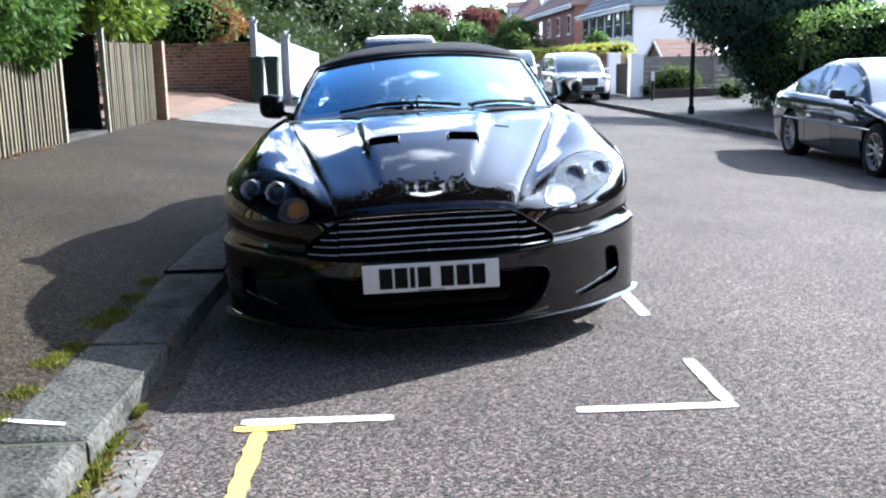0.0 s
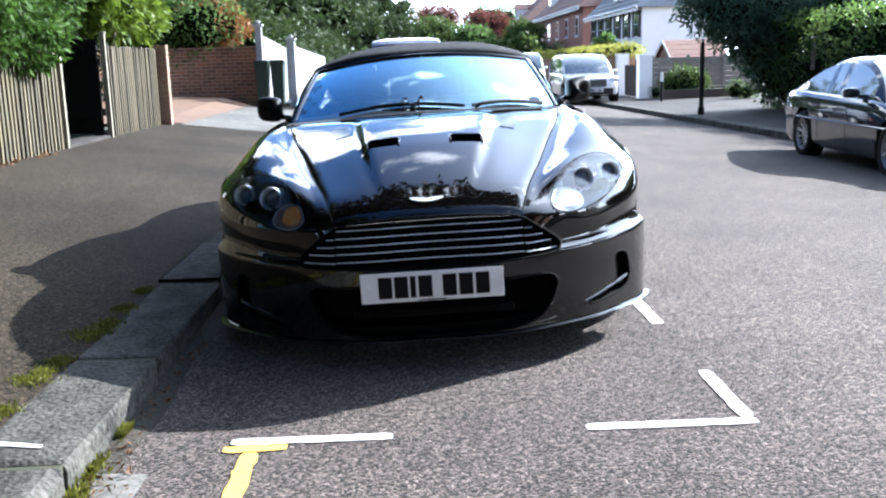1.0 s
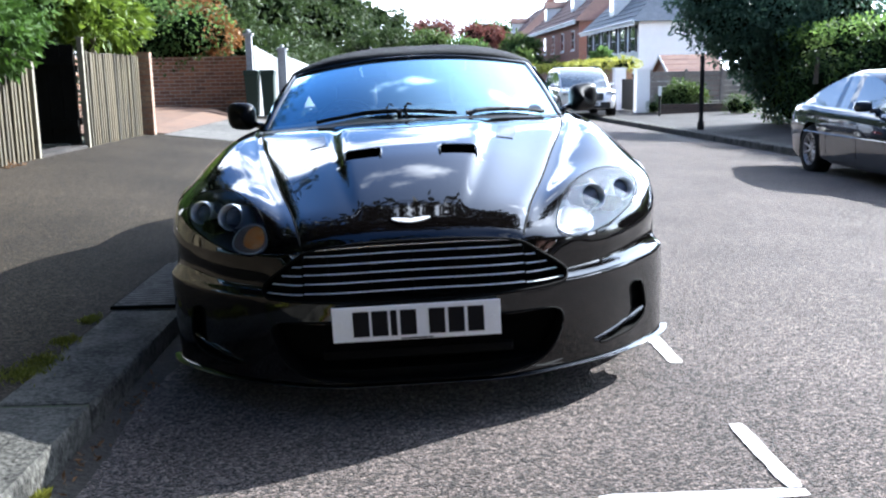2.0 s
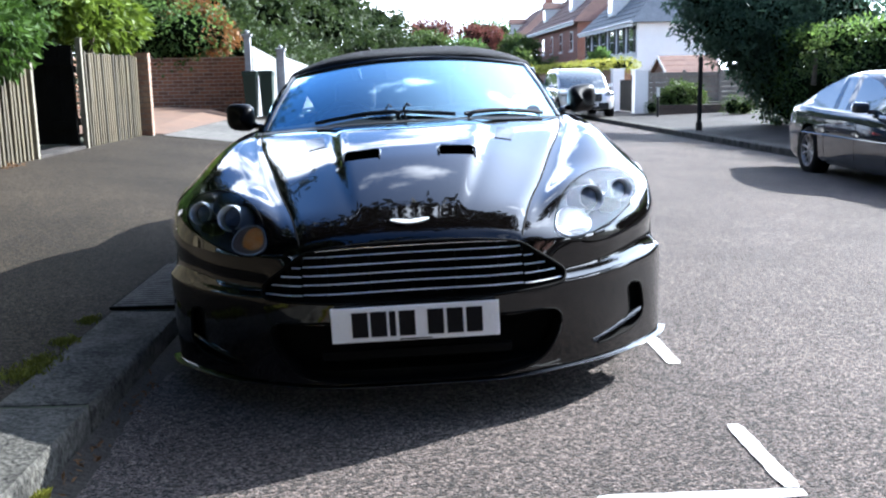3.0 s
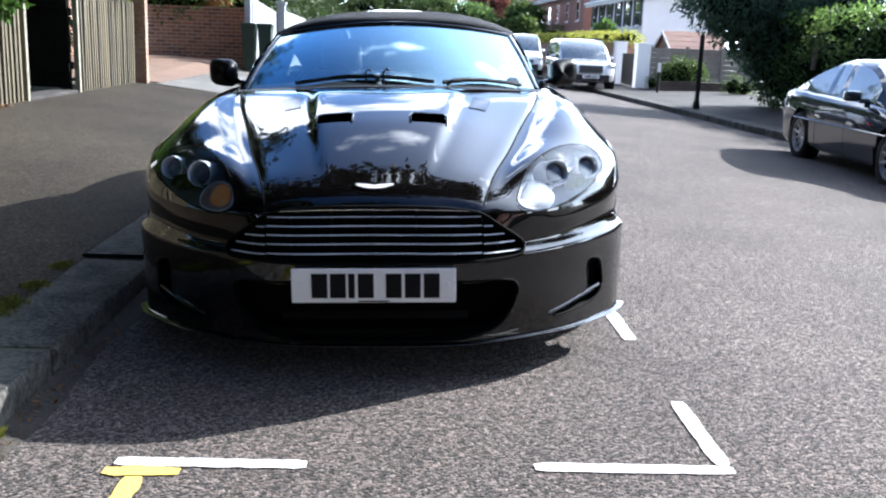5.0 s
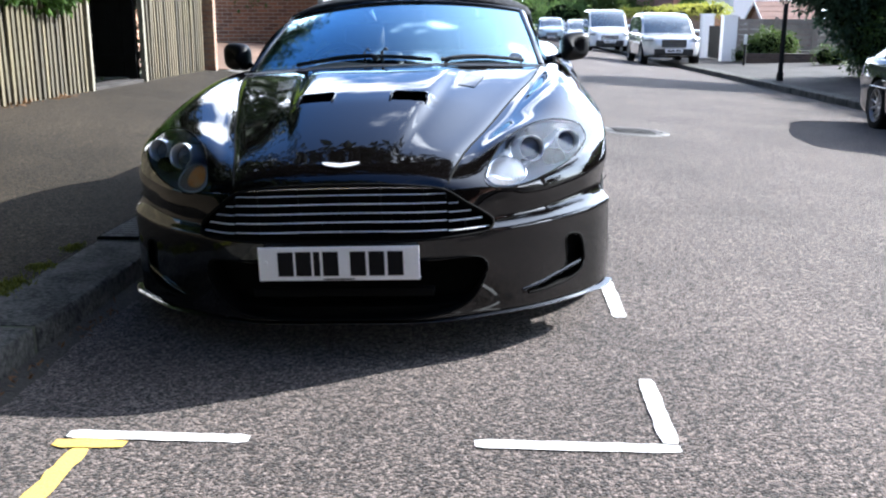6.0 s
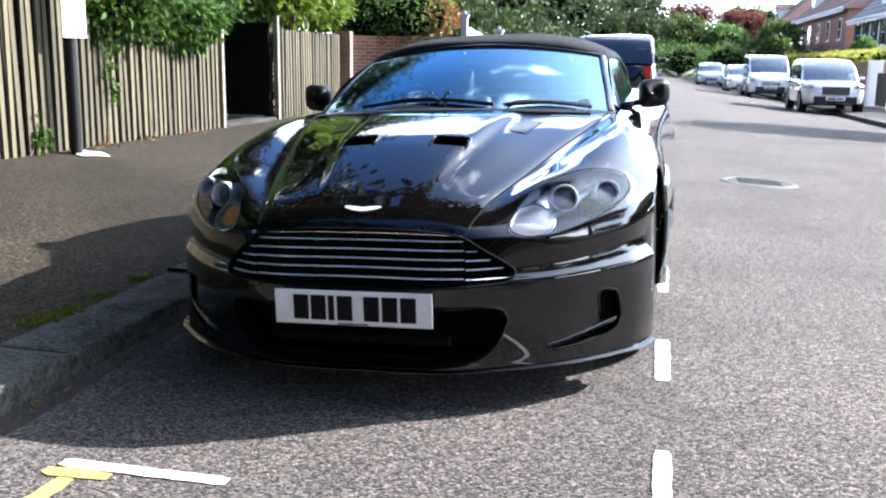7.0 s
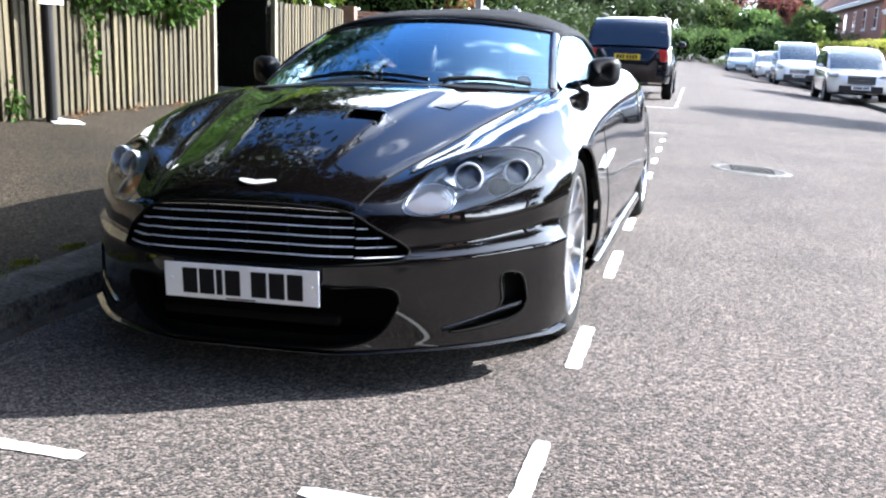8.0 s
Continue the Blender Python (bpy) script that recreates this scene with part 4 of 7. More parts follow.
    bm.faces.new([bm.verts.new(p + Vector((0, .07, 0))) for p in rim])
    grille = part("grille", bm, M_VOID, car, "black grille with bright horizontal bars")
    bm = bmesh.new()
    tube(bm, [p + Vector((0, -.001, 0)) for p in rim], .0045, 6, closed=True)
    part("surround", bm, M_VOID, grille, smooth=True)

    def span(poly, z):
        xs = []
        for i in range(len(poly)):
            (x0, z0), (x1, z1) = poly[i - 1], poly[i]
            if (z0 > z) != (z1 > z):
                xs.append((x1 - x0) * (z - z0) / (z1 - z0) + x0)
        return max(xs) if xs else 0
    for z in (.541, .513, .485, .457, .427):
        xe = span(GRILLE, z) - .012
        inner = min(xe, .345)
        for a, b, dz in ((-inner, inner, 0), (inner + .006, xe, -.003), (-xe, -inner - .006, -.003)):
            if b - a < .03:
                continue
            bm = bmesh.new()
            pts, n = [], max(4, int((b - a) / .03))
            for k in range(n + 1):
                x = a + (b - a) * k / n
                pts.append(Vector((x, front(x, z).y + .001, z + dz - .012 * (abs(x) / .5) ** 2)))
            rows2 = [[p + Vector((0, .014, .0011)), p + Vector((0, .003, .0012)), p + Vector((0, -.001, .0005)), p + Vector((0, 0, -.0009)), p + Vector((0, .014, -.0011))] for p in pts]
            grid(bm, rows2)
            part("slat", bm, M_SLAT, grille, smooth=True)
    for x in (-.40, -.27, -.135, 0, .135, .27, .40):
        z1 = max(z for xx, z in GRILLE if abs(xx - x) < .05) - .006
        bm = bmesh.new()
        box(bm, x - .004, x + .004, front(x, .48).y + .022, front(x, .48).y + .032, .402, z1)
        part("upright", bm, M_VOID, grille)

    # lower intake with a dark mesh behind and a cross bar
    bm = bmesh.new()
    rim = [front(x, z, 0) for x, z in INTAKE]
    grid(bm, [[p + Vector((0, d, 0)) for p in rim] for d in (-.002, .03, .12)], close_v=True)
    bm.faces.new([bm.verts.new(p + Vector((0, .12, 0))) for p in rim])
    intake = part("lower_intake", bm, M_VOID, car, "open black lower air intake")
    bm = bmesh.new()
    tube(bm, [p for p in rim], .004, 6, closed=True)
    part("surround", bm, M_VOID, intake, smooth=True)
    bm = bmesh.new()
    box(bm, -.30, .30, .03, .06, .205, .235, bevel=.008)
    part("crossbar", bm, M_VOID, intake)
    for s in (1, -1):
        bm = bmesh.new()
        rim = [front(x, z, 0) for x, z in SIDEVENT]
        rows2 = [[Vector((s * p.x, p.y + d, p.z)) for p in rim] for d in (-.001, .06)]
        grid(bm, rows2, close_v=True)
        bm.faces.new([bm.verts.new((s * p.x, p.y + .06, p.z)) for p in rim])
        duct = part("brake_duct", bm, M_VOID, car)
        bm = bmesh.new()
        tube(bm, [Vector((s * p.x, p.y + .002, p.z)) for p in rim], .004, 6, closed=True)
        part("duct_rim", bm, M_VOID, duct, smooth=True)
        bm = bmesh.new()
        pts = [front(x, z, -.002) for x, z in ((.585, .176), (.64, .187), (.70, .202), (.755, .216), (.79, .225))]
        grid(bm, [[Vector((s * p.x, p.y - .006, p.z)), Vector((s * p.x, p.y - .003, p.z + .007)), Vector((s * p.x, p.y + .03, p.z + .012)), Vector((s * p.x, p.y + .03, p.z - .008)), Vector((s * p.x, p.y - .004, p.z - .006))] for p in pts])
        part("fin", bm, M_PAINT, duct, "glossy black fin", smooth=True)

    # front splitter
    bm = bmesh.new()
    rows2 = []
    for k in range(-44, 45):
        u = abs(k) / 44 * 8.6
        s = 1 if k >= 0 else -1
        p, q = along(LOWER, u), along(LOWER, u + .1)
        d = Vector((q.x - p.x, q.y - p.y, 0)).normalized()
        nrm = Vector((d.y, -d.x, 0))
        w = .012 + .008 * (u / 8.6)
        ps = [p - nrm * .05 + Vector((0, 0, .006)), p + nrm * w + Vector((0, 0, .0)), p + nrm * (w + .003) + Vector((0, 0, -.003)), p + nrm * w + Vector((0, 0, -.006)), p - nrm * .05 + Vector((0, 0, -.012))]
        rows2.append([Vector((s * v.x, v.y, v.z - .004)) for v in ps])
    grid(bm, rows2)
    part("splitter", bm, M_PAINT, car, "low black front splitter", smooth=True)
    # unseen panel added to stop sun leaking under the nose
    bm = bmesh.new()
    edge = [(r[0].x, r[0].y, r[0].z) for r in rows2]
    grid(bm, [[Vector((x, y, z)), Vector((x, max(y, .62), z)), Vector((x * .97, max(y, .62), z + .035)), Vector((x, y, z + .03))] for x, y, z in edge], close_v=True)
    part("undertray", bm, M_VOID, car)

    # bonnet vents, rear outlets, badge, shut lines
    for s in (1, -1):
        bm = bmesh.new()
        x0, x1, y0, y1 = VENT
        n = 8
        back = [Vector((s * (x0 + (x1 - x0) * k / n), y1 + .03, down(x0 + (x1 - x0) * k / n, y1).z - .004)) for k in range(n + 1)]
        bot = [Vector((s * (x0 + (x1 - x0) * k / n), y1 + .02, down(x0 + (x1 - x0) * k / n, y1).z - .05)) for k in range(n + 1)]
        fro = [Vector((s * (x0 + (x1 - x0) * k / n), y0 - .006, down(x0 + (x1 - x0) * k / n, y0 - .01).z - .004)) for k in range(n + 1)]
        grid(bm, [fro, bot, back])
        for xx in (x0 - .004, x1 + .004):
            bm.faces.new([bm.verts.new((s * xx, y0 - .006, down(xx, y0).z - .003)), bm.verts.new((s * xx, y1 + .03, down(xx, y1 + .03).z - .003)), bm.verts.new((s * xx, y1 + .02, down(xx, y1).z - .05))])
        vent = part("bonnet_vent", bm, M_VOID, car, "dark open bonnet vent")
        bm = bmesh.new()
        pts = [down(xx, yy, .0015) for xx, yy in ((x0, y0), (x0 - .002, y1 - .015), (x0 + .012, y1 + .002), (x1 - .012, y1 + .002), (x1 + .004, y1 - .015), (x1, y0))]
        tube(bm, [Vector((s * p.x, p.y, p.z)) for p in pts], .0045, 6)
        part("lip", bm, M_PAINT, vent, smooth=True)
        bm = bmesh.new()
        tab = [[down(s * (xa + (xb - xa) * k / 6), yy, .003) for k in range(7)] for yy, xa, xb in ((.90, .335, .402), (.96, .342, .412), (1.03, .352, .425), (1.10, .362, .438))]
        grid(bm, tab)
        part("outlet_mesh", bm, M_BOWL, car, "black mesh outlet")
        bm = bmesh.new()
        pts = []
        y = .055
        while y < 1.52:
            pts.append(down(s * curve_at(SX, y), y, -.0005))
            y += .03
        tube(bm, pts, .0040, 5)
        part("shut_line", bm, M_VOID, car)
    bm = bmesh.new()
    left = [(0, .002), (.012, .004), (.028, .005), (.045, .006), (.060, .006), (.062, .003), (.050, .000), (.035, -.003), (.018, -.005), (0, -.006)]
    outl = left + [(-x, z) for x, z in left[-2:0:-1]]
    base = [front(x, .628 + z, -.006) for x, z in outl]
    lift = [p + Vector((0, .01, -.01)) for p in base]
    rings = [lift, base]
    grid(bm, rings, close_v=True)
    bm.faces.new([bm.verts.new(p + Vector((0, -.0005, .0005))) for p in base])
    bmesh.ops.recalc_face_normals(bm, faces=bm.faces)
    part("badge", bm, M_BADGE, car, "bright winged badge")
    bm = bmesh.new()
    tube(bm, [front(.34 - .68 * k / 30, .5635 - .012 * (abs(.34 - .68 * k / 30) / .34) ** 3, -.0005) for k in range(31)], .002, 5)
    part("bonnet_edge", bm, M_ALLOY, car)
    # seam from the grille to the arch
    for s in (1, -1):
        bm = bmesh.new()
        pts = [front(x, z, -.0002) for x, z in ((.50, .425), (.56, .428), (.63, .434), (.70, .441), (.77, .450), (.83, .459), (.88, .468), (.91, .474))]
        tube(bm, [Vector((s * p.x, p.y, p.z)) for p in pts], .0022, 5)
        part("bumper_seam", bm, M_VOID, car)

    # number plate, with plain bars for its writing
    bm = bmesh.new()
    box(bm, -.26, .26, -.020, -.012, .2745, .3855, bevel=.003)
    plate = part("number_plate", bm, M_PLATE_W, car, "white front number plate with black bars")
    for x0, w in ((-.196, .050), (-.138, .050), (-.080, .020), (-.050, .050), (.038, .050), (.098, .050), (.158, .050)):
        bm = bmesh.new()
        box(bm, x0, x0 + w, -.0225, -.0200, .2905, .3695)
        part("character_bar", bm, M_INK, plate)
    for x in (-.235, .235):
        bm = bmesh.new()
        lathe(bm, [(.001, -.024), (.006, -.0235), (.007, -.0195)], 12, 'y', Matrix.Translation((x, 0, .335)))
        part("screw_cap", bm, M_PLATE_W, plate)
    bm = bmesh.new(); box(bm, -.05, .05, -.0215, -.0200, .2775, .2815)
    part("maker_mark", bm, M_INK, plate)
    bm = bmesh.new(); box(bm, -.20, .20, -.0118, .05, .28, .37)
    part("plate_mount", bm, M_BLACKPL, car)

    # windscreen
    nx, ny = 28, 14
    bm = bmesh.new()
    rows2 = []
    for j in range(ny + 1):
        t = j / ny
        row = []
        for i in range(nx + 1):
            f = -1 + 2 * i / nx
            xb, xt = f * .672, f * .585
            b = Vector((xb, glass_base(xb), .893 - .030 * f * f))
            q = Vector((xt, 1.93 + .145 * f * f, 1.163 - .058 * f * f))
            p = b.lerp(q, t) + Vector((0, -.014, .010)) * math.sin(math.pi * t)
            row.append(p)
        rows2.append(row)
    grid(bm, rows2)
    ws = part("windscreen", bm, M_GLASS, car, "raked blue-tinted windscreen with sky blue put into its reflections", smooth=True)
    ws.visible_shadow = False
    edgeL, edgeR = [r[0] for r in rows2], [r[-1] for r in rows2]
    header = rows2[-1]
    for e in (edgeL, edgeR):
        bm = bmesh.new()
        s = 1 if e[0].x > 0 else -1
        prof = []
        for p in e:
            prof.append([p + Vector((-s * .014, 0, .004)), p + Vector((s * .010, .004, .006)), p + Vector((s * .035, .05, -.010)), p + Vector((s * .022, .075, -.03)), p + Vector((-s * .01, .04, -.03))])
        grid(bm, prof, close_v=True)
        part("windscreen_pillar", bm, M_PAINT, car, smooth=True)
    bm = bmesh.new()
    grid(bm, [[p + Vector((0, -.012, -.004)), p + Vector((0, -.006, .010)), p + Vector((0, .05, .016)), p + Vector((0, .05, -.02)), p + Vector((0, .0, -.014))] for p in header], close_v=True)
    part("header_rail", bm, M_PAINT, car, smooth=True)
    # black plastic scuttle under the glass
    bm = bmesh.new()
    rows2 = []
    for k in range(29):
        x = -.70 + 1.4 * k / 28
        y = glass_base(x)
        rows2.append([down(x, y - .075, .002), Vector((x, y - .03, down(x, y - .035).z + .004)), Vector((x, y + .02, .893 - .03 * (x / .676) ** 2 - .006))])
    grid(bm, rows2)
    part("scuttle", bm, M_BLACKPL, car, smooth=True)
    # wipers, parked along the foot of the glass
    for x0, x1 in ((-.42, .20), (.24, .60)):
        pts = []
        for k in range(17):
            x = x0 + (x1 - x0) * k / 16
            h = .004 + (.020 if x0 < 0 else .012) * math.sin(math.pi * (k / 16))
            f = x / .672
            b = Vector((x, glass_base(x), .893 - .03 * f * f)); q = Vector((x * .87, 1.93 + .145 * f * f, 1.163 - .058 * f * f))
            pts.append(b.lerp(q, h / .27) + Vector((0, -.014, .012)))
        bm = bmesh.new()
        tube(bm, pts, .0095, 6)
        blade = part("wiper", bm, M_BLACKPL, car, "black wiper blade")
        bm = bmesh.new()
        i0, i1 = (9, 4) if x0 < 0 else (2, 9)
        tube(bm, [pts[i0] + Vector((.03 if x0 < 0 else -.03, -.02, -.012)), pts[i0] + Vector((0, -.012, .004)), pts[(i0 + i1) // 2] + Vector((0, -.012, .006)), pts[i1] + Vector((0, -.006, .006))], [.012, .009, .008, .006], 6)
        part("arm", bm, M_BLACKPL, blade)
    for x, r in ((-.10, .010), (-.02, .014)):   # small stalks on the scuttle
        bm = bmesh.new()
        y = glass_base(x)
        tube(bm, [Vector((x, y + .03, .90)), Vector((x - .004, y + .04, .945)), Vector((x + .010, y + .042, .962)), Vector((x + .022, y + .04, .952))], r * .5, 6)
        part("stalk", bm, M_BLACKPL, car)

    # soft top with a rear window
    bm = bmesh.new()
    stations = [(1.955, .600, 1.108, 1.178), (2.05, .615, 1.12, 1.202), (2.25, .62, 1.13, 1.228), (2.5, .625, 1.13, 1.24), (2.75, .63, 1.11, 1.222), (2.95, .64, 1.07, 1.18), (3.2, .64, 1.0, 1.085), (3.45, .63, .92, .955), (3.56, .62, .885, .895)]
    rows2 = []
    for y, xe, ze, zc in stations:
        row = []
        for i in range(25):
            f = -1 + 2 * i / 24
            x = f * xe
            dz = (zc - ze) * (1 - abs(f) ** 3.2)
            fw = .14 * f * f if y < 2.0 else (.10 * f * f if y < 2.1 else .03 * f * f)
            row.append(Vector((x, y + fw, ze + dz)))
        skirt0 = row[0] + Vector((-.02, 0, -.03)); skirt1 = row[-1] + Vector((.02, 0, -.03))
        rows2.append([skirt0] + row + [skirt1])
    vr = [[bm.verts.new(p) for p in r] for r in rows2]
    for i in range(len(vr) - 1):
        for j in range(len(vr[0]) - 1):
            if i == 5 and 6 <= j <= 19:
                continue
            bm.faces.new((vr[i][j], vr[i][j + 1], vr[i + 1][j + 1], vr[i + 1][j]))
    top = part("soft_top", bm, M_CANVAS, car, "black canvas folding roof", smooth=True)
    sol = top.modifiers.new("thick", 'SOLIDIFY'); sol.thickness = .012; sol.offset = -1
    bm = bmesh.new()
    grid(bm, [[p + Vector((0, 0, -.004)) for p in rows2[k][6:21]] for k in (5, 6)])
    rw = part("rear_window", bm, M_GLASS, car, smooth=True)
    rw.visible_shadow = False
    # pale tube paints the glint along the rear glass
    bm = bmesh.new()
    tube(bm, [rows2[5][7] + Vector((0, -.02, -.03))] + [p + Vector((0, -.02, .012)) for p in rows2[6][7:20]] + [rows2[5][19] + Vector((0, -.02, -.03))], .007, 6)
    part("edge_glint", bm, M_RING, rw, "added pale tube for the sun glint on the glass edge")
    # side windows
    for s in (1, -1):
        bm = bmesh.new()
        rows2 = []
        for k in range(13):
            y = 1.62 + (3.05 - 1.62) * k / 12
            zt = curve_at([(1.62, .90), (1.8, 1.0), (2.08, 1.085), (2.4, 1.105), (2.7, 1.09), (3.05, 1.0)], y)
            xt = curve_at([(1.62, .685), (2.08, .63), (2.7, .635), (3.05, .65)], y)
            rows2.append([Vector((s * (.715 + (xt - .715) * t), y, .862 + (zt - .862) * t)) for t in (0, .33, .66, 1)])
        grid(bm, rows2)
        sw = part("side_window", bm, M_GLASS, car, smooth=True)
        sw.visible_shadow = False
        # door mirror on its stalk
        bm = bmesh.new()
        rows2 = []
        for k, (sc, yy) in enumerate(((.05, 1.845), (.62, 1.85), (.92, 1.875), (1.0, 1.91), (.98, 1.95), (.90, 1.965), (.86, 1.955), (.02, 1.955))):
            row = []
            for j in range(20):
                a = 2 * math.pi * j / 20
                ex = math.copysign(abs(math.cos(a)) ** .55, math.cos(a)); ez = math.copysign(abs(math.sin(a)) ** .6, math.sin(a))
                row.append(Vector((s * (.846 + .080 * sc * ex * (1.0 if ex > 0 else .85)), yy + .03 * ex * 1, .926 + .068 * sc * ez + .006 * ex)))
            rows2.append(row)
        grid(bm, rows2, close_v=True)
        mir = part("door_mirror", bm, M_SATIN, car, "black door mirror", smooth=True)
        bm = bmesh.new()
        tube(bm, [Vector((s * .70, 1.80, .862)), Vector((s * .75, 1.84, .878)), Vector((s * .80, 1.90, .888))], [.022, .016, .018], 8)
        part("mirror_arm", bm, M_PAINT, mir, smooth=True)
        # door shut line, handle, side vent with bright strake
        bm = bmesh.new()
        hits = []
        for z in (.20, .3, .4, .5, .6, .7, .78):
            h = tree.ray_cast(Vector((3, 1.58 + .05 * (z - .4), z)), Vector((-1, 0, 0)))
            hits.append(Vector((s * (h[0].x), h[0].y, z)))
        tube(bm, hits, .003, 5)
        part("door_gap", bm, M_VOID, car)
        bm = bmesh.new()
        a = tree.ray_cast(Vector((3, 1.36, .55)), Vector((-1, 0, 0)))[0]; b = tree.ray_cast(Vector((3, 1.9, .58)), Vector((-1, 0, 0)))[0]
        tube(bm, [Vector((s * (a.x + .004), a.y, a.z)), Vector((s * (.5 * (a.x + b.x) + .008), 1.63, .567)), Vector((s * (b.x + .004), b.y, b.z))], [.010, .012, .004], 6)
        part("side_strake", bm, M_ALLOY, car)
        bm = bmesh.new()
        pts = [Vector((s * .915, y, .135)) for y in (1.32, 1.8, 2.4, 3.0, 3.28)]
        grid(bm, [[p + Vector((-s * .05, 0, .05)), p + Vector((s * .015, 0, .035)), p + Vector((s * .022, 0, .005)), p + Vector((-s * .06, 0, -.01))] for p in pts])
        part("sill", bm, M_PAINT, car, smooth=True)

    # cabin: dashboard, wheel, seats, rear bulkhead
    bm = bmesh.new()
    rows2 = []
    for k in range(15):
        x = -.66 + 1.32 * k / 14
        hump = .03 * math.exp(-((x + .34) / .16) ** 2)
        rows2.append([Vector((x, 1.32 + .22 * (x / .66) ** 2, .872 - .03 * (x / .66) ** 2)), Vector((x, 1.62, .875 + hump)), Vector((x, 1.80, .87 + hump)), Vector((x, 1.86, .80)), Vector((x, 1.84, .45))])
    grid(bm, rows2)
    part("dashboard", bm, M_LEATHER, car, smooth=True)
    bm = bmesh.new()
    m = Matrix.Translation((-.34, 1.97, .80)) @ pose(0, 0, 0, 66, 0, 0)
    tube(bm, [m @ Vector((.18 * math.cos(a * math.pi / 14), .18 * math.sin(a * math.pi / 14), 0)) for a in range(28)], .014, 8, closed=True)
    tube(bm, [m @ Vector((-.17, 0, 0)), m @ Vector((0, -.02, -.03)), m @ Vector((.17, 0, 0))], .018, 6)
    part("steering_wheel", bm, M_LEATHER, car, smooth=True)
    for x in (-.34, .34):
        bm = bmesh.new()
        box(bm, x - .24, x + .24, 2.10, 2.60, .30, .46, bevel=.05)
        m = Matrix.Translation((x, 2.66, .45)) @ pose(0, 0, 0, -16, 0, 0)
        box(bm, -.235, .235, -.06, .07, 0, .47, m, bevel=.05)
        box(bm, -.12, .12, -.05, .06, .47, .64, m, bevel=.045)
        part("seat", bm, M_LEATHER, car, "dark leather front seat", smooth=True)
    bm = bmesh.new()
    box(bm, -.66, .66, 3.0, 3.06, .3, .90, bevel=.02)
    box(bm, -.66, .66, 2.85, 3.4, .86, .90, bevel=.015)
    part("rear_bulkhead", bm, M_VOID, car)
    bm = bmesh.new()
    m = Matrix.Translation((0, 1.90, 1.10))
    box(bm, -.11, .11, -.015, .015, -.03, .03, m, bevel=.012)
    tube(bm, [Vector((0, 1.90, 1.12)), Vector((0, 1.93, 1.16))], .012, 6)
    part("interior_mirror", bm, M_BLACKPL, car)
    bm = bmesh.new()
    rows2 = [[Vector((.56 + .035 * math.cos(a), 1.46 + .045 * .55 * (1 + math.sin(a)) + .006, .888 + .03 * math.sin(a))) for a in [2 * math.pi * k / 16 for k in range(16)]]]
    bm.faces.new([bm.verts.new(p) for p in rows2[0]])
    part("tax_disc", bm, M_PLATE_W, car, "pale round paper disc")
    # wheels
    for s in (1, -1):
        for wy, wr in wheels:
            wx = s * (.768 if wy < 2 else .80)
            lift = .340 - LEAN * wx
            m = Matrix.Translation((wx, wy, lift))
            bm = bmesh.new()
            w = .12 if wy < 2 else .135
            lathe(bm, [(.256, -w + .01), (.275, -w - .004), (.318, -w + .002), (.335, -w + .022), (.340, -w + .05), (.340, w - .05), (.335, w - .022), (.318, w - .002), (.275, w + .004), (.256, w - .01), (.25, 0), (.256, -w + .01)], 56, 'x', m)
            wheel = part("wheel", bm, M_RUBBER, car, "low-profile black tyre on silver ten-spoke alloy", smooth=True)
            bm = bmesh.new()
            o = s * (w - .012)
            lathe(bm, [(.258, o), (.262, o + s * .006), (.250, o + s * .010), (.243, o - s * .004), (.236, o - s * .06), (.236, -o)], 48, 'x', m)
            part("rim", bm, M_ALLOY, wheel, smooth=True)
            bm = bmesh.new()
            for k in range(10):
                r = m @ pose(0, 0, 0, 36 * k, 0, 0)
                rows2 = []
                for rad, hw, off in ((.03, .022, -.012), (.08, .016, -.02), (.16, .012, -.012), (.247, .018, .0)):
                    x = o + s * off
                    rows2.append([r @ Vector((x - s * .03, -hw, rad)), r @ Vector((x + s * .004, -hw * .8, rad)), r @ Vector((x + s * .004, hw * .8, rad)), r @ Vector((x - s * .03, hw, rad))])
                grid(bm, rows2)
            lathe(bm, [(.001, o), (.03, o), (.042, o - s * .012), (.045, o - s * .04)], 20, 'x', m)
            part("spokes", bm, M_ALLOY, wheel, smooth=False)
            bm = bmesh.new()
            lathe(bm, [(.03, 0), (.195, 0), (.195, -s * .03), (.03, -s * .03)], 36, 'x', m @ Matrix.Translation((s * .03, 0, 0)))
            part("brake_disc", bm, M_ALLOY, wheel)
            bm = bmesh.new()
            lathe(bm, [(.23, -s * .05), (.001, -s * .06)], 30, 'x', m)
            part("wheel_back", bm, M_VOID, wheel)
    return car


sports_car()


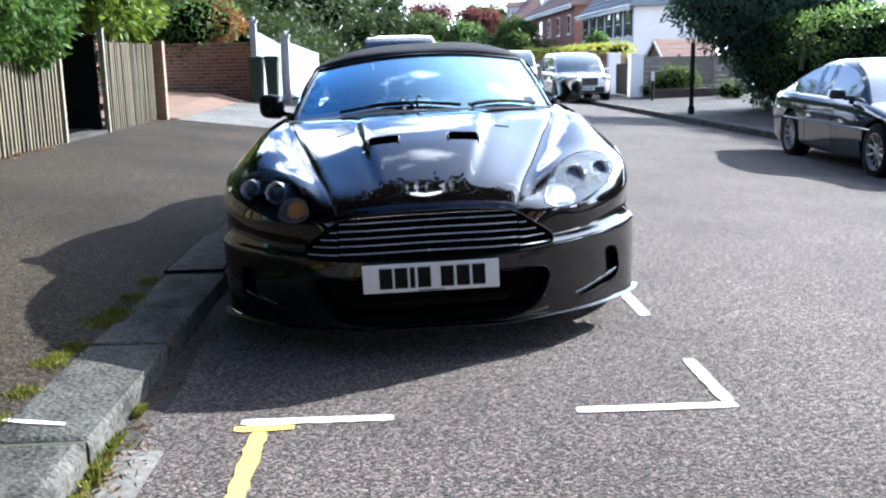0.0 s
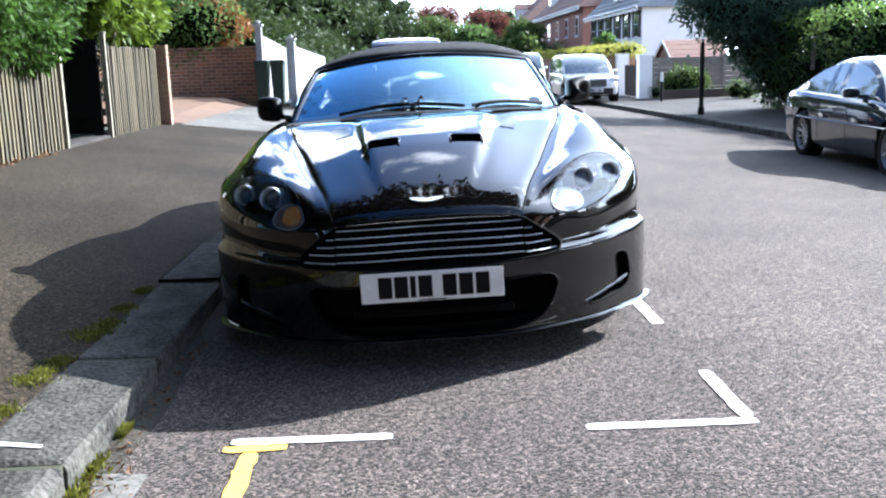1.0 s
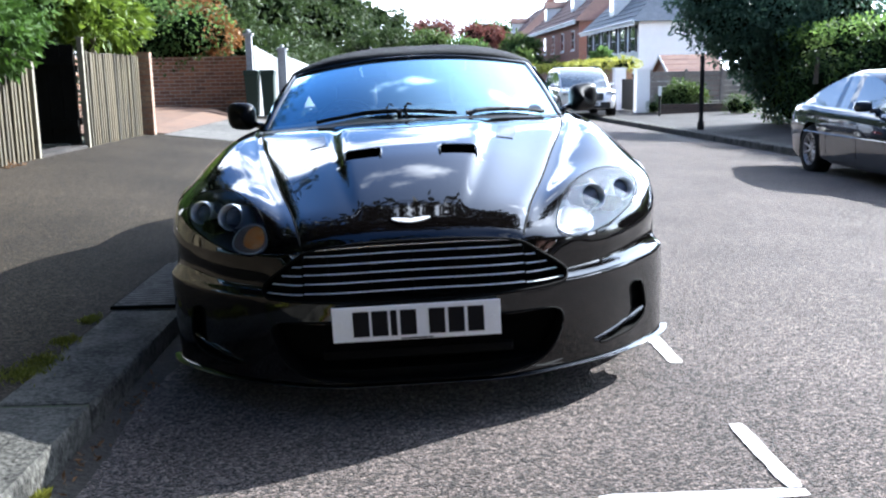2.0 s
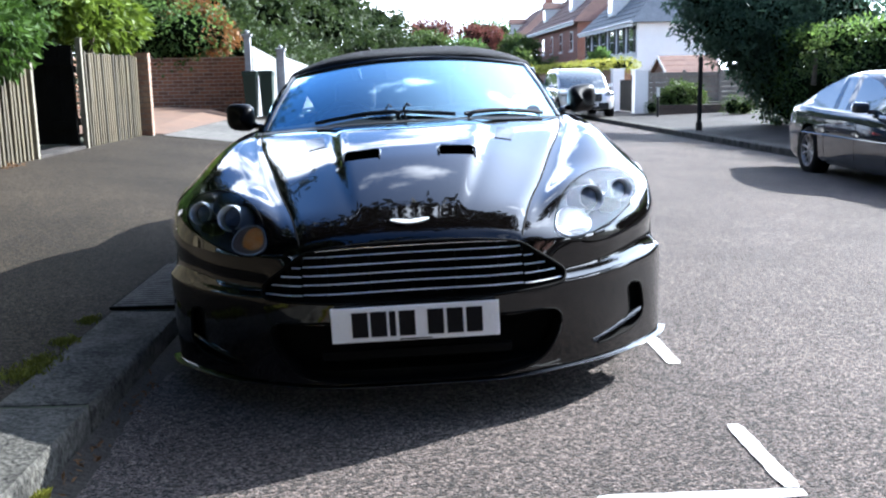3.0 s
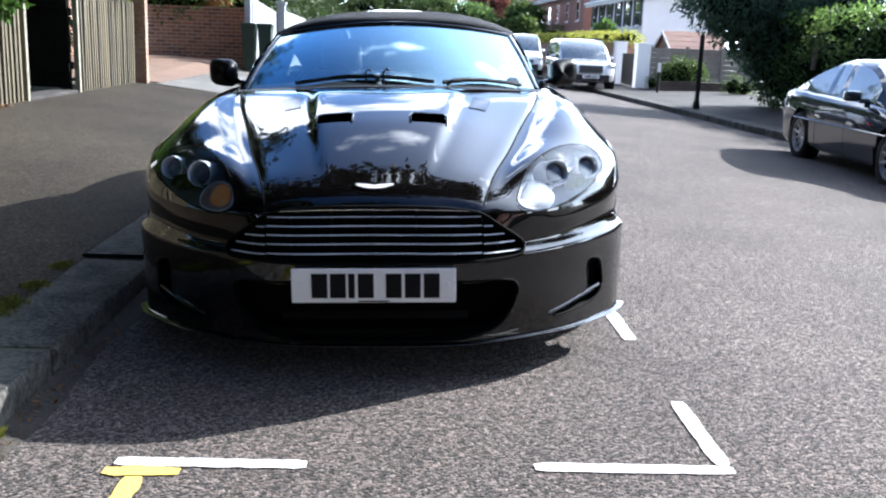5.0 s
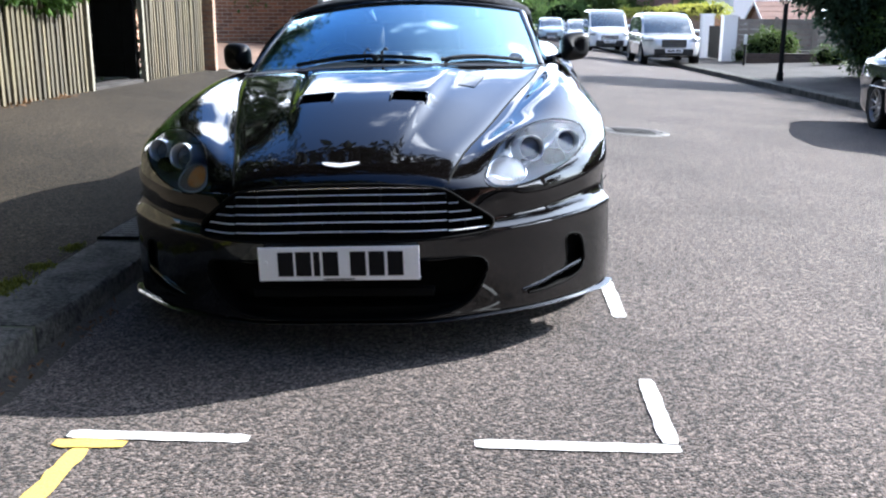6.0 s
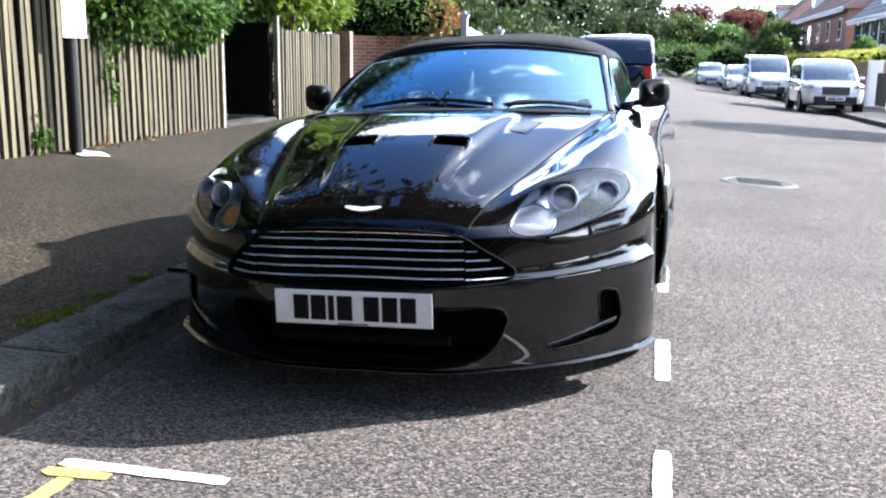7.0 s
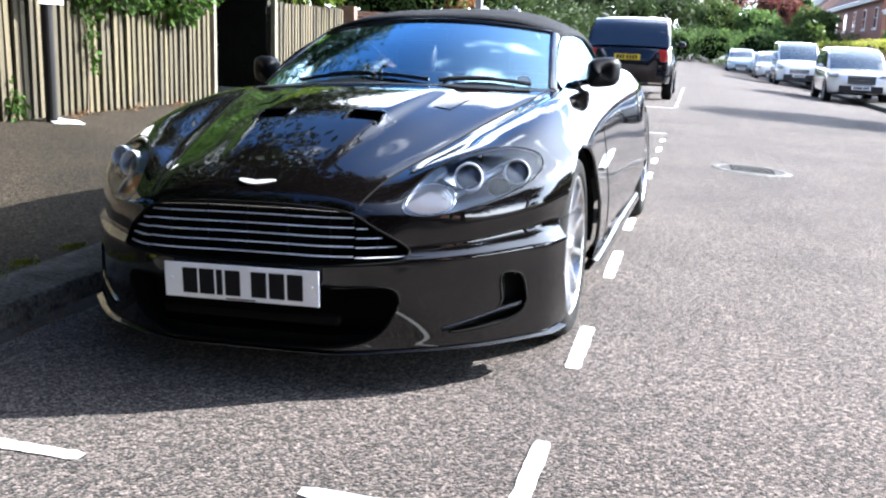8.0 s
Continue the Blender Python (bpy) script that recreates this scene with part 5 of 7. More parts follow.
# ---- the near side: fence, hedges, wall, gate ----
def board_fence(y0, y1, height, label, pitch=.088, wide=.054):
    """Upright boards nailed on rails, one object a board; boards added behind the gaps are coloured dark for shade."""
    f = thing("board_fence", label, "fence", at=(FENCE_X, y0, .36))
    meshes = {"board": [], "back_board": []}
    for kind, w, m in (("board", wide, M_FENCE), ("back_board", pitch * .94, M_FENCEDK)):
        for k in range(6):
            bm = bmesh.new()
            box(bm, -.011, .011, 0, w * RNG.uniform(.9, 1.1), -.015, height, Matrix.Rotation(radians(6), 4, 'Z'), bevel=.003)
            for v in bm.verts:
                if v.co.z > .5:
                    v.co.z += RNG.uniform(-.012, .012)
                    v.co.y += RNG.uniform(-.006, .006)
            me = bpy.data.meshes.new(kind); bm.to_mesh(me); bm.free(); me.materials.append(m)
            meshes[kind].append(me)
    y = 0.0
    while y < y1 - y0 - .05:
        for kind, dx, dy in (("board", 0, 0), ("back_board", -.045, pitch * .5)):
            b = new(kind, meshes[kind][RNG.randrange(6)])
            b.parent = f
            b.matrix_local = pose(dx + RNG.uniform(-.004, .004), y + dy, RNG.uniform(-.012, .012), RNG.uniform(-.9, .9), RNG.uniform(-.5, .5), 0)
        y += pitch + RNG.uniform(-.006, .010)
    for z in (.25, height - .22):
        bm = bmesh.new(); box(bm, -.12, -.07, 0, y1 - y0, z, z + .08); part("rail", bm, M_FENCEDK, f)
    n = int((y1 - y0) / 1.8) + 1
    for k in range(n + 1):
        bm = bmesh.new(); yy = (y1 - y0 - .1) * k / n
        box(bm, -.215, -.121, yy, yy + .1, -.1, height + .02); part("post", bm, M_FENCEDK, f)
    return f


board_fence(4.6, 7.55, 1.24, "tall weathered grey-brown close-board timber fence beside the footway")
board_fence(7.58, 9.95, 1.03, "weathered grey-brown close-board timber fence up to the gate")
board_fence(11.55, 13.75, 1.06, "weathered grey-brown timber fence between gate and brick pier")

for y, top, nm in ((9.97, 1.40, "gate_post"), (11.46, 1.56, "gate_post")):
    g = thing(nm, "pale weathered timber gate post", "gate post", "gate posts", at=(FENCE_X + .01, y, .33))
    bm = bmesh.new(); box(bm, -.03, .03, -.028, .028, 0, top - .33, bevel=.008); part("shaft", bm, M_POSTPALE, g)
    bm = bmesh.new(); box(bm, -.035, .035, -.033, .033, top - .33, top - .31, bevel=.006); part("cap", bm, M_POSTPALE, g)
gate = thing("garden_gate", "timber garden gate standing open, coloured black for the gateway shade", "gate", at=(FENCE_X - .05, 11.42, .38))
for k in range(6):
    bm = bmesh.new(); box(bm, -.1485 - .15 * k, -.005 - .15 * k, -.03, 0, .03, 1.12); part("board", bm, M_SHADEBLACK, gate)
for z in (.2, .9):
    bm = bmesh.new(); box(bm, -.9, 0, -.055, -.031, z, z + .09); part("ledge", bm, M_SHADEBLACK, gate)
step = thing("doorstep", "pale stone threshold under the gate", "threshold", at=(FENCE_X, 10.7, .36))
bm = bmesh.new(); box(bm, -.25, .03, -.66, .68, -.05, .03, bevel=.01); part("stone", bm, M_FOOTWAY, step)

M_PIERBRICK = mat("mixed_brick", (0.27, 0.20, 0.14), 0.85, color2=(0.20, 0.09, 0.055), scale=3.0, bump=.4)
pier = thing("brick_pier", "mixed brown brick pier at the end of the fence", "pier", at=(-3.5, 13.92, .36))


def brick_block(bm, x0, x1, y0, y1, z0, z1):
    """A box with brick-sized texture coordinates on its sides."""
    uv = bm.loops.layers.uv.verify()
    vs = box(bm, x0, x1, y0, y1, z0, z1)
    for f in {f for v in vs for f in v.link_faces}:
        f.normal_update()
        for lp in f.loops:
            c = lp.vert.co
            lp[uv].uv = (c.y if abs(f.normal.x) > .5 else c.x, c.z)


for k in range(15):   # courses of the pier, brick by brick
    for i in range(2):
        bm = bmesh.new()
        j = k % 2
        if j:
            box(bm, -.115, .115, -.06 + .062 * i, -.002 + .062 * i, .075 * k, .075 * k + .065, bevel=.004)
        else:
            box(bm, -.115 + .118 * i, -.003 + .118 * i, -.06, .06, .075 * k, .075 * k + .065, bevel=.004)
        part("brick", bm, M_PIERBRICK, pier)
bm = bmesh.new(); box(bm, -.108, .108, -.054, .054, -.05, 1.11); part("mortar", bm, M_CONCRETE, pier)

# curved garden wall of brick
wall = thing("garden_wall", "curved red-brown brick garden wall with brick coping", "wall", at=(-4.2, 20.0, .36))
for nm, z0, z1, th in (("brickwork", -.2, 1.12, .11), ("coping", 1.12, 1.22, .135)):
    bm = bmesh.new()
    uv = bm.loops.layers.uv.verify()
    ring = []
    for k in range(28):
        a = radians(200 - 5.2 * k)
        x, y = 1.25 + 2.2 * math.cos(a) - 1.15, -1.4 + 2.2 * math.sin(a) + .35
        ring.append((x * 1.0 - .1, y, Vector((math.cos(a), math.sin(a), 0))))
    rows = []
    for x, y, n in ring:
        p = Vector((x, y, 0))
        rows.append([p - n * th + Vector((0, 0, z0)), p - n * th + Vector((0, 0, z1)), p + n * th + Vector((0, 0, z1)), p + n * th + Vector((0, 0, z0))])
    vr = grid(bm, rows, close_v=True)
    bm.faces.new(vr[0]); bm.faces.new(vr[-1][::-1])
    for f in bm.faces:
        for lp in f.loops:
            c = lp.vert.co
            lp[uv].uv = (math.atan2(c.y + 1.05, c.x - .0) * 2.2, c.z)
    part(nm, bm, M_BRICKW, wall)

# white gate piers and panels beyond the wall
for x, y, w, h, nm in ((-3.05, 20.3, .13, 1.62, "gate_pier"), (-2.55, 21.6, .17, 1.36, "gate_pier")):
    g = thing(nm, "white painted timber gate pier with a cap", "gate pier", "white gate piers", at=(x, y, .34))
    bm = bmesh.new(); box(bm, -w / 2, w / 2, -w / 2, w / 2, -.1, h, bevel=.01); part("shaft", bm, M_WHITEOLD, g)
    bm = bmesh.new(); box(bm, -w / 2 - .03, w / 2 + .03, -w / 2 - .03, w / 2 + .03, h, h + .05, bevel=.01); part("cap", bm, M_WHITEOLD, g)
    bm = bmesh.new(); lathe(bm, [(.001, h + .13), (.04, h + .115), (.055, h + .08), (.03, h + .05)], 12, 'z'); part("finial", bm, M_WHITEOLD, g)
def white_panel(x, y, length, h, rz):
    w = thing("white_fence_panel", "white painted boarded fence panel with a sloping top", "fence", "white fence panels", at=(x, y, .34), rz=rz)
    n = int(length / .11)
    for k in range(n):
        bm = bmesh.new(); box(bm, -.012, .012, k * .11, k * .11 + .105, .02, h - .25 * k / n); part("board", bm, M_WHITEOLD, w)
    bm = bmesh.new(); box(bm, -.03, .03, 0, length, 0, .06); part("gravel_board", bm, M_WHITEOLD, w)
white_panel(-2.98, 20.4, 1.2, 1.42, -18)
white_panel(-2.55, 21.75, 3.2, 1.25, -8)

for x, y in ((-2.95, 19.85), (-2.66, 20.05)):
    b = thing("wheelie_bin", "dark green plastic wheeled bin with closed lid", "bin", "wheeled bins", at=(x, y, .37))
    bm = bmesh.new()
    grid(bm, [[Vector((sx * w, sy * d, z)) for sx, sy in ((-1, -1), (1, -1), (1, 1), (-1, 1))] for w, d, z in ((.10, .14, .0), (.13, .18, .80), (.145, .19, .81), (.145, .19, .84))], close_v=True)
    part("body", bm, M_BIN, b)
    bm = bmesh.new(); box(bm, -.15, .15, -.20, .19, .84, .90, Matrix.Identity(4), bevel=.025); part("lid", bm, M_BIN, b)
    bm = bmesh.new(); tube(bm, [Vector((-.12, .21, .85)), Vector((.12, .21, .85))], .014, 6); part("handle", bm, M_BIN, b)

# notice on a dark post by the fence
post = thing("notice_post", "dark metal post carrying a white parking notice", "sign post", at=(-3.36, 7.14, .36))
bm = bmesh.new(); tube(bm, [Vector((0, 0, -.1)), Vector((0, 0, 1.95))], .045, 14); part("pole", bm, M_BLACKMETAL, post)
bm = bmesh.new(); box(bm, .046, .055, -.09, .11, .86, 1.55, Matrix.Rotation(radians(-22), 4, 'Z'), bevel=.003); sign = part("sign_plate", bm, M_WHITEP, post, "white rectangular notice")
for z, w in ((1.45, .15), (1.36, .12), (1.27, .15), (1.18, .09)):
    bm = bmesh.new(); box(bm, .0552, .0572, .01 - w / 2, .01 + w / 2, z, z + .035, Matrix.Rotation(radians(-22), 4, 'Z')); part("text_bar", bm, M_INK, sign)
bm = bmesh.new()
ring = [bm.verts.new((.06 + .15 * math.cos(a) * (1 + .25 * math.sin(3 * a)), .05 + .12 * math.sin(a) * (1 + .2 * math.cos(5 * a)), pave_z(-3.36 + .06 + .15 * math.cos(a) * (1 + .25 * math.sin(3 * a))) - .355)) for a in [2 * math.pi * j / 40 for j in range(40)]]
bm.faces.new(ring)
part("footing", bm, M_WHITELINE, post, "spilt white paint round the foot")

# shrubs over the fence
bush("garden_shrub", "mid-green feathery shrub hanging over the fence", "shrub", [(-3.62, 8.2, 1.62, .50, .75, .42), (-3.60, 9.15, 1.50, .42, .62, .40), (-3.66, 9.85, 1.66, .36, .36, .30), (-3.9, 7.6, 1.95, .6, .9, .5)], 11000, .095, L_SHRUB, 11, .42, .25)
bush("garden_shrub", "tall dark-leaved shrub rising behind the fence", "shrub", [(-4.3, 6.7, 2.3, .9, 1.1, .75), (-4.4, 8.4, 2.6, 1.0, 1.5, .9), (-4.2, 9.7, 2.15, .7, .7, .7), (-4.5, 5.2, 2.4, 1.0, 1.2, .8)], 11000, .095, L_DEEP, 18, .42, .25)
bush("garden_shrub", "bright yellow-green laurel leaning over the fence", "shrub", [(-3.66, 12.3, 1.92, .42, .8, .38), (-3.64, 13.2, 1.86, .40, .6, .36), (-4.2, 12.6, 2.5, .8, 1.2, .7), (-3.9, 11.7, 2.15, .5, .5, .42)], 5200, .15, L_LAUREL, 12, .42, .3)
bush("garden_shrub", "dense dark shrub shading the open gateway", "shrub", [(-4.9, 10.7, 1.2, .8, .62, 1.1), (-4.2, 10.75, 1.95, .75, .9, .42), (-5.6, 11.0, 1.4, 1.2, 1.5, 1.3), (-5.4, 9.6, 1.2, 1.2, 1.0, 1.2), (-4.6, 11.9, 1.0, .6, .45, .9), (-4.4, 9.4, .95, .55, .5, .75)], 9000, .085, L_HEDGE, 13)
bush("garden_shrub", "dark evergreen shrub behind the brick wall", "shrub", [(-5.2, 21.6, 1.9, 1.2, 1.0, .9), (-4.4, 21.3, 2.05, .9, .8, .7), (-6.3, 21.4, 2.4, 1.3, 1.2, 1.2), (-5.6, 22.6, 2.8, 1.5, 1.4, 1.2)], 8000, .11, L_HEDGE, 14)
bush("garden_shrub", "rust-coloured shrub behind the brick wall", "shrub", [(-4.0, 21.5, 2.0, .62, .6, .42), (-4.5, 22.0, 2.35, .8, .7, .5)], 2600, .11, L_RUST, 15)
# the end nearer than the fence is unseen, added to darken the bumper
bush("garden_hedge", "dense hedge behind the board fence, unseen near end added for dark reflections", "hedge", [(-5.3, 3.5, 1.3, 1.2, 2.2, 1.3), (-5.6, 7.5, 1.3, 1.3, 2.4, 1.5), (-4.7, -1.5, 1.3, 1.2, 4.0, 1.5), (-4.75, 2.6, 1.1, 1.1, 2.0, 1.2), (-4.7, -8.0, 1.3, 1.2, 4.0, 1.5), (-5.6, 14.0, 1.5, 1.3, 2.0, 1.6), (-6.6, 17.5, 1.9, 1.3, 2.5, 1.8)], 17000, .11, L_SHADE, 16)
# creeper hanging down the boards
bush("creeper", "thin green creeper hanging down the boards", "climber", [(-3.49, 7.75, 1.30, .05, .14, .20), (-3.48, 7.82, 1.02, .035, .09, .17), (-3.48, 7.88, .80, .03, .06, .13), (-3.48, 6.9, .50, .04, .10, .16)], 420, .05, L_SHRUB, 17, .5, .8, .9)
# the L_SHADE trees are coloured dark to deepen the bonnet's reflections
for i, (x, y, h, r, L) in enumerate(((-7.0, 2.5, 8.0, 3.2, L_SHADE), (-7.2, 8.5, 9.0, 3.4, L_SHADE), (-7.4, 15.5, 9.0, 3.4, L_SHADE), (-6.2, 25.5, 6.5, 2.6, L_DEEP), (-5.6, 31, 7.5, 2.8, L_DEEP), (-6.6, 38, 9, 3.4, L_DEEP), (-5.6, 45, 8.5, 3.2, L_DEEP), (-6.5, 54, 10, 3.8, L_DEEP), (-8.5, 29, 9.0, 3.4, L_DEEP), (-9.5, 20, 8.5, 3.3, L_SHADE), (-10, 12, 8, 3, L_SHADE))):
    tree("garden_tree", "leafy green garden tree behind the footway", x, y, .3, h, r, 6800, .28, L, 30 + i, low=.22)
bush("garden_hedge", "green hedge along the footway", "hedge", [(-4.0, 27 + 4 * k, 1.5, .9, 2.4, 1.3) for k in range(8)], 10000, .20, L_DEEP, 41)

# grass, moss and leaves at the kerb
def tufts(name, label, places, count, size, material, seed, up=1.0):
    rng = random.Random(seed)
    vs, fs = [], []
    for x, y, z, rx, ry in places:
        for _ in range(count):
            p = Vector((x + rng.gauss(0, rx * .5), y + rng.gauss(0, ry * .5), z))
            leaf(vs, fs, p, size, Vector((0, 0, 2.2 * up)), rng, .3)
    me = bpy.data.meshes.new(name)
    me.from_pydata([tuple(v) for v in vs], [], fs)
    me.materials.append(material)
    return tagged(new(name, me), label, "plants", kind="stuff")
tufts("kerb_grass", "yellow-green moss and short grass in patches along the back of the kerb", [(-1.225, 3.72, .105, .06, .10), (-1.22, 3.86, .105, .07, .09), (-1.23, 4.10, .105, .05, .06), (-1.235, 4.42, .105, .03, .07), (-1.24, 3.36, .105, .05, .05), (-1.25, 3.24, .105, .04, .06), (-1.235, 2.86, .105, .05, .06), (-1.24, 2.62, .105, .05, .06), (-1.26, 3.70, .108, .09, .09), (-1.27, 3.15, .109, .07, .06)], 330, .020, L_GRASS, 51)
tufts("gutter_weeds", "small weeds growing in the gutter", [(-.882, 2.62, .01, .016, .07), (-.87, 2.20, .01, .03, .12), (-.88, 2.9, .01, .012, .05), (-.86, 1.9, .01, .03, .2), (-.87, 2.42, .012, .03, .10), (-.86, 2.05, .012, .04, .12)], 170, .03, L_GRASS, 52)
tufts("fallen_leaves", "brown fallen leaves in the gutter", [(-.86, 2.52, .012, .03, .12), (-.85, 2.38, .012, .04, .15), (-.83, 2.45, .012, .06, .25), (-.82, 2.1, .014, .06, .3), (-.85, 2.8, .012, .04, .2), (-.85, 3.2, .012, .03, .25), (-.84, 3.7, .012, .04, .25), (-.82, 2.62, .012, .07, .2), (-.80, 2.3, .012, .08, .2)], 34, .026, L_DEAD, 53, .15)
tufts("fallen_leaves", "brown fallen leaves under the fence", [(-3.44, 8.4, .365, .05, .5), (-3.44, 9.2, .365, .05, .4), (-3.42, 7.6, .365, .05, .3)], 45, .05, L_DEAD, 54, .2)


# ---- parked vehicles ----
M_GREYPAINT = paint("dark_blue_grey_paint", (0.034, 0.040, 0.048))
M_SILVER = paint("silver_paint", (0.66, 0.66, 0.66), .4)
M_WHITEVAN = paint("white_van_paint", (0.80, 0.82, 0.84))
M_BLACKPAINT = paint("black_suv_paint", (0.010, 0.010, 0.013))
M_PALEBLUE = paint("pale_blue_paint", (0.40, 0.50, 0.58), .3)
M_RIM = mat("dull_alloy", (0.34, 0.33, 0.33), 0.4, 0.7, var=0.2, scale=20)
# tint lightened to stand in for daylight seen through the cabins
M_TINT = mat("tinted_glass", (0.07, 0.095, 0.11), 0.04, 0.0, 0.8, coat=1.0)
M_TINT.node_tree.nodes["Principled BSDF"].inputs["Coat IOR"].default_value = 2.1
M_REDLAMP = mat("red_lamp", (0.45, 0.015, 0.012), 0.15, coat=1.0)
M_LAMP = mat("lamp_glass", (0.55, 0.57, 0.60), 0.08, 0.5, coat=1.0)


def vehicle(name, label, category, at, rz, size, top, roof, paint_m, wheel_y, wheel_r=.32, sill=.20, tumble=.80, plate=None, rails=False, lamps_z=.62, tail_lamp=(.70, .95), grille_z=(.38, .56), door_y=(), trim=None, tail_m=None, glass_m=None):
    """A closed car. size: length and width; top: keys (y, z) of bonnet, waist and boot from the nose; roof: keys (y, z) from the windscreen's foot to the rear window's."""
    L, W2 = size[0], size[1] / 2
    car = thing(name, label, category, "parked cars", at=at, rz=rz)
    half = [(0, .60), (.03 * L, .82), (.08 * L, .93), (.16 * L, .985), (.35 * L, 1), (.7 * L, 1), (.88 * L, .98), (.95 * L, .93), (.985 * L, .84), (L, .66)]
    n = 110
    rows = []
    for k in range(n + 1):
        y = L * (.5 - .5 * math.cos(math.pi * k / n))
        w = W2 * curve_at(half, y)
        zt = curve_at(top, y)
        zb = sill + .10 * max(0, 1 - y / (.12 * L)) * .6 + .12 * max(0, (y - .9 * L) / (.1 * L)) * .6
        h = zt - zb
        prof = [(0, zb), (.80, zb), (.95, zb + .03), (.985, zb + .22 * h), (1.0, zb + .50 * h), (.985, zb + .74 * h), (.955, zb + .90 * h), (.90, zt - .012), (.80, zt + .005), (.5, zt + .018), (0, zt + .026)]
        kk = [(i, f) for i, (f, z) in enumerate(prof)]; kz = [(i, z) for i, (f, z) in enumerate(prof)]
        rows.append([Vector((w * max(0, curve_at(kk, q / 4)), y, curve_at(kz, q / 4))) for q in range(41)])
    bm = bmesh.new()
    for s in (1, -1):
        vr = [[bm.verts.new((p.x * s, p.y, p.z)) for p in r] for r in rows]
        for i in range(n):
            for j in range(len(rows[0]) - 1):
                c = (rows[i][j] + rows[i + 1][j + 1]) / 2
                if 4 < j < 26 and any((c.y - wy) ** 2 + (c.z - wheel_r) ** 2 < (wheel_r + .05) ** 2 for wy in wheel_y):
                    continue
                bm.faces.new((vr[i][j], vr[i][j + 1], vr[i + 1][j + 1], vr[i + 1][j]))
        bm.faces.new(vr[0]); bm.faces.new(vr[-1])
    bmesh.ops.remove_doubles(bm, verts=bm.verts, dist=1e-4)
    bmesh.ops.recalc_face_normals(bm, faces=bm.faces)
    part("body", bm, paint_m, car, smooth=True)
    bm = bmesh.new()
    box(bm, -W2 * .8, W2 * .8, .12 * L, .9 * L, sill - .02, sill + .35)
    part("underbody", bm, M_VOID, car)
    # cabin
    y0, y1 = roof[0][0], roof[-1][0]
    ys = [y0 + (y1 - y0) * k / 36 for k in range(37)]
    zmax = max(z for _, z in roof)
    glass, shell = bmesh.new(), bmesh.new()
    cols = []
    for y in ys:
        zr, zt = curve_at(roof, y), curve_at(top, y)
        t = min(1, max(0, (zr - zt) / (zmax - zt)))
        wb = W2 * .90
        wt = wb + (W2 * tumble - wb) * t
        cols.append([Vector((wb, y, zt - .02)), Vector((wb + (wt - wb) * .88, y, zt + (zr - zt) * .84)), Vector((wt * .93, y, zr - .012)), Vector((wt * .6, y, zr + .008)), Vector((0, y, zr + .014))])
    ytop = [y for y in ys if curve_at(roof, y) > zmax - .06]
    fa, fb = min(ytop), max(ytop)
    pillars = [fa + (fb - fa) * f for f in (.42, .80)]
    for s in (1, -1):
        for i in range(len(ys) - 1):
            y = (ys[i] + ys[i + 1]) / 2
            for j in range(4):
                q = [Vector((p.x * s, p.y, p.z)) for p in (cols[i][j], cols[i][j + 1], cols[i + 1][j + 1], cols[i + 1][j])]
                front_glass = j >= 1 and y < fa - .03 and y > y0 + .02
                rear_glass = j >= 1 and y > fb + .03 and y < y1 - .02
                side_glass = j == 0 and y0 + .12 * (y1 - y0) < y < y1 - .10 * (y1 - y0) and all(abs(y - p) > .05 for p in pillars)
                isg = (j >= 2 and (front_glass or rear_glass)) or side_glass
                b = glass if isg else shell
                b.faces.new([b.verts.new(p) for p in q])
    for b in (glass, shell):
        bmesh.ops.remove_doubles(b, verts=b.verts, dist=1e-4)
        bmesh.ops.recalc_face_normals(b, faces=b.faces)
    part("roof", shell, paint_m, car, smooth=True)
    part("glazing", glass, glass_m or M_TINT, car, "tinted windows", smooth=True)
    for s in (1, -1):
        for wy in wheel_y:
            m = Matrix.Translation((s * (W2 - .11), wy, wheel_r))
            bm = bmesh.new()
            r = wheel_r
            lathe(bm, [(r * .66, -.10), (r * .93, -.105), (r, -.07), (r, .07), (r * .93, .105), (r * .66, .10)], 36, 'x', m)
            wh = part("wheel", bm, M_RUBBER, car, "black tyre on silver alloy wheel", smooth=True)
            bm = bmesh.new()
            lathe(bm, [(r * .68, s * .098), (r * .63, s * .10), (r * .58, s * .06)], 32, 'x', m)
            for k in range(10):
                rr = m @ pose(0, 0, 0, 36 * k, 0, 0)
                grid(bm, [[rr @ Vector((s * xx, -hw, rad)), rr @ Vector((s * (xx + .010), 0, rad)), rr @ Vector((s * xx, hw, rad))] for rad, hw, xx in ((.0, .03, .070), (r * .35, .016, .066), (r * .64, .024, .085))])
            part("rim", bm, M_RIM, wh)
            bm = bmesh.new(); lathe(bm, [(.001, s * .03), (r * .66, s * .035)], 24, 'x', m); part("wheel_back", bm, M_VOID, wh)
            bm = bmesh.new()
            lathe(bm, [(r + .055, -s * .12), (r + .055, s * .09), (r + .05, s * .09)], 36, 'x', m)
            for v in list(bm.verts):
                if v.co.z < sill:
                    bm.verts.remove(v)
            part("wheel_arch", bm, M_VOID, car)
        # mirrors, handles, door gaps
        ym = y0 + .20 * (fa - y0) + .32
        zm = curve_at(top, ym)
        bm = bmesh.new()
        box(bm, s * (W2 * .98 + .09) - .09, s * (W2 * .98 + .09) + .09, ym - .05, ym + .06, zm + .005, zm + .12, bevel=.042)
        box(bm, min(s * W2 * .86, s * W2 * .98), max(s * W2 * .86, s * W2 * .98), ym, ym + .05, zm - .01, zm + .04)
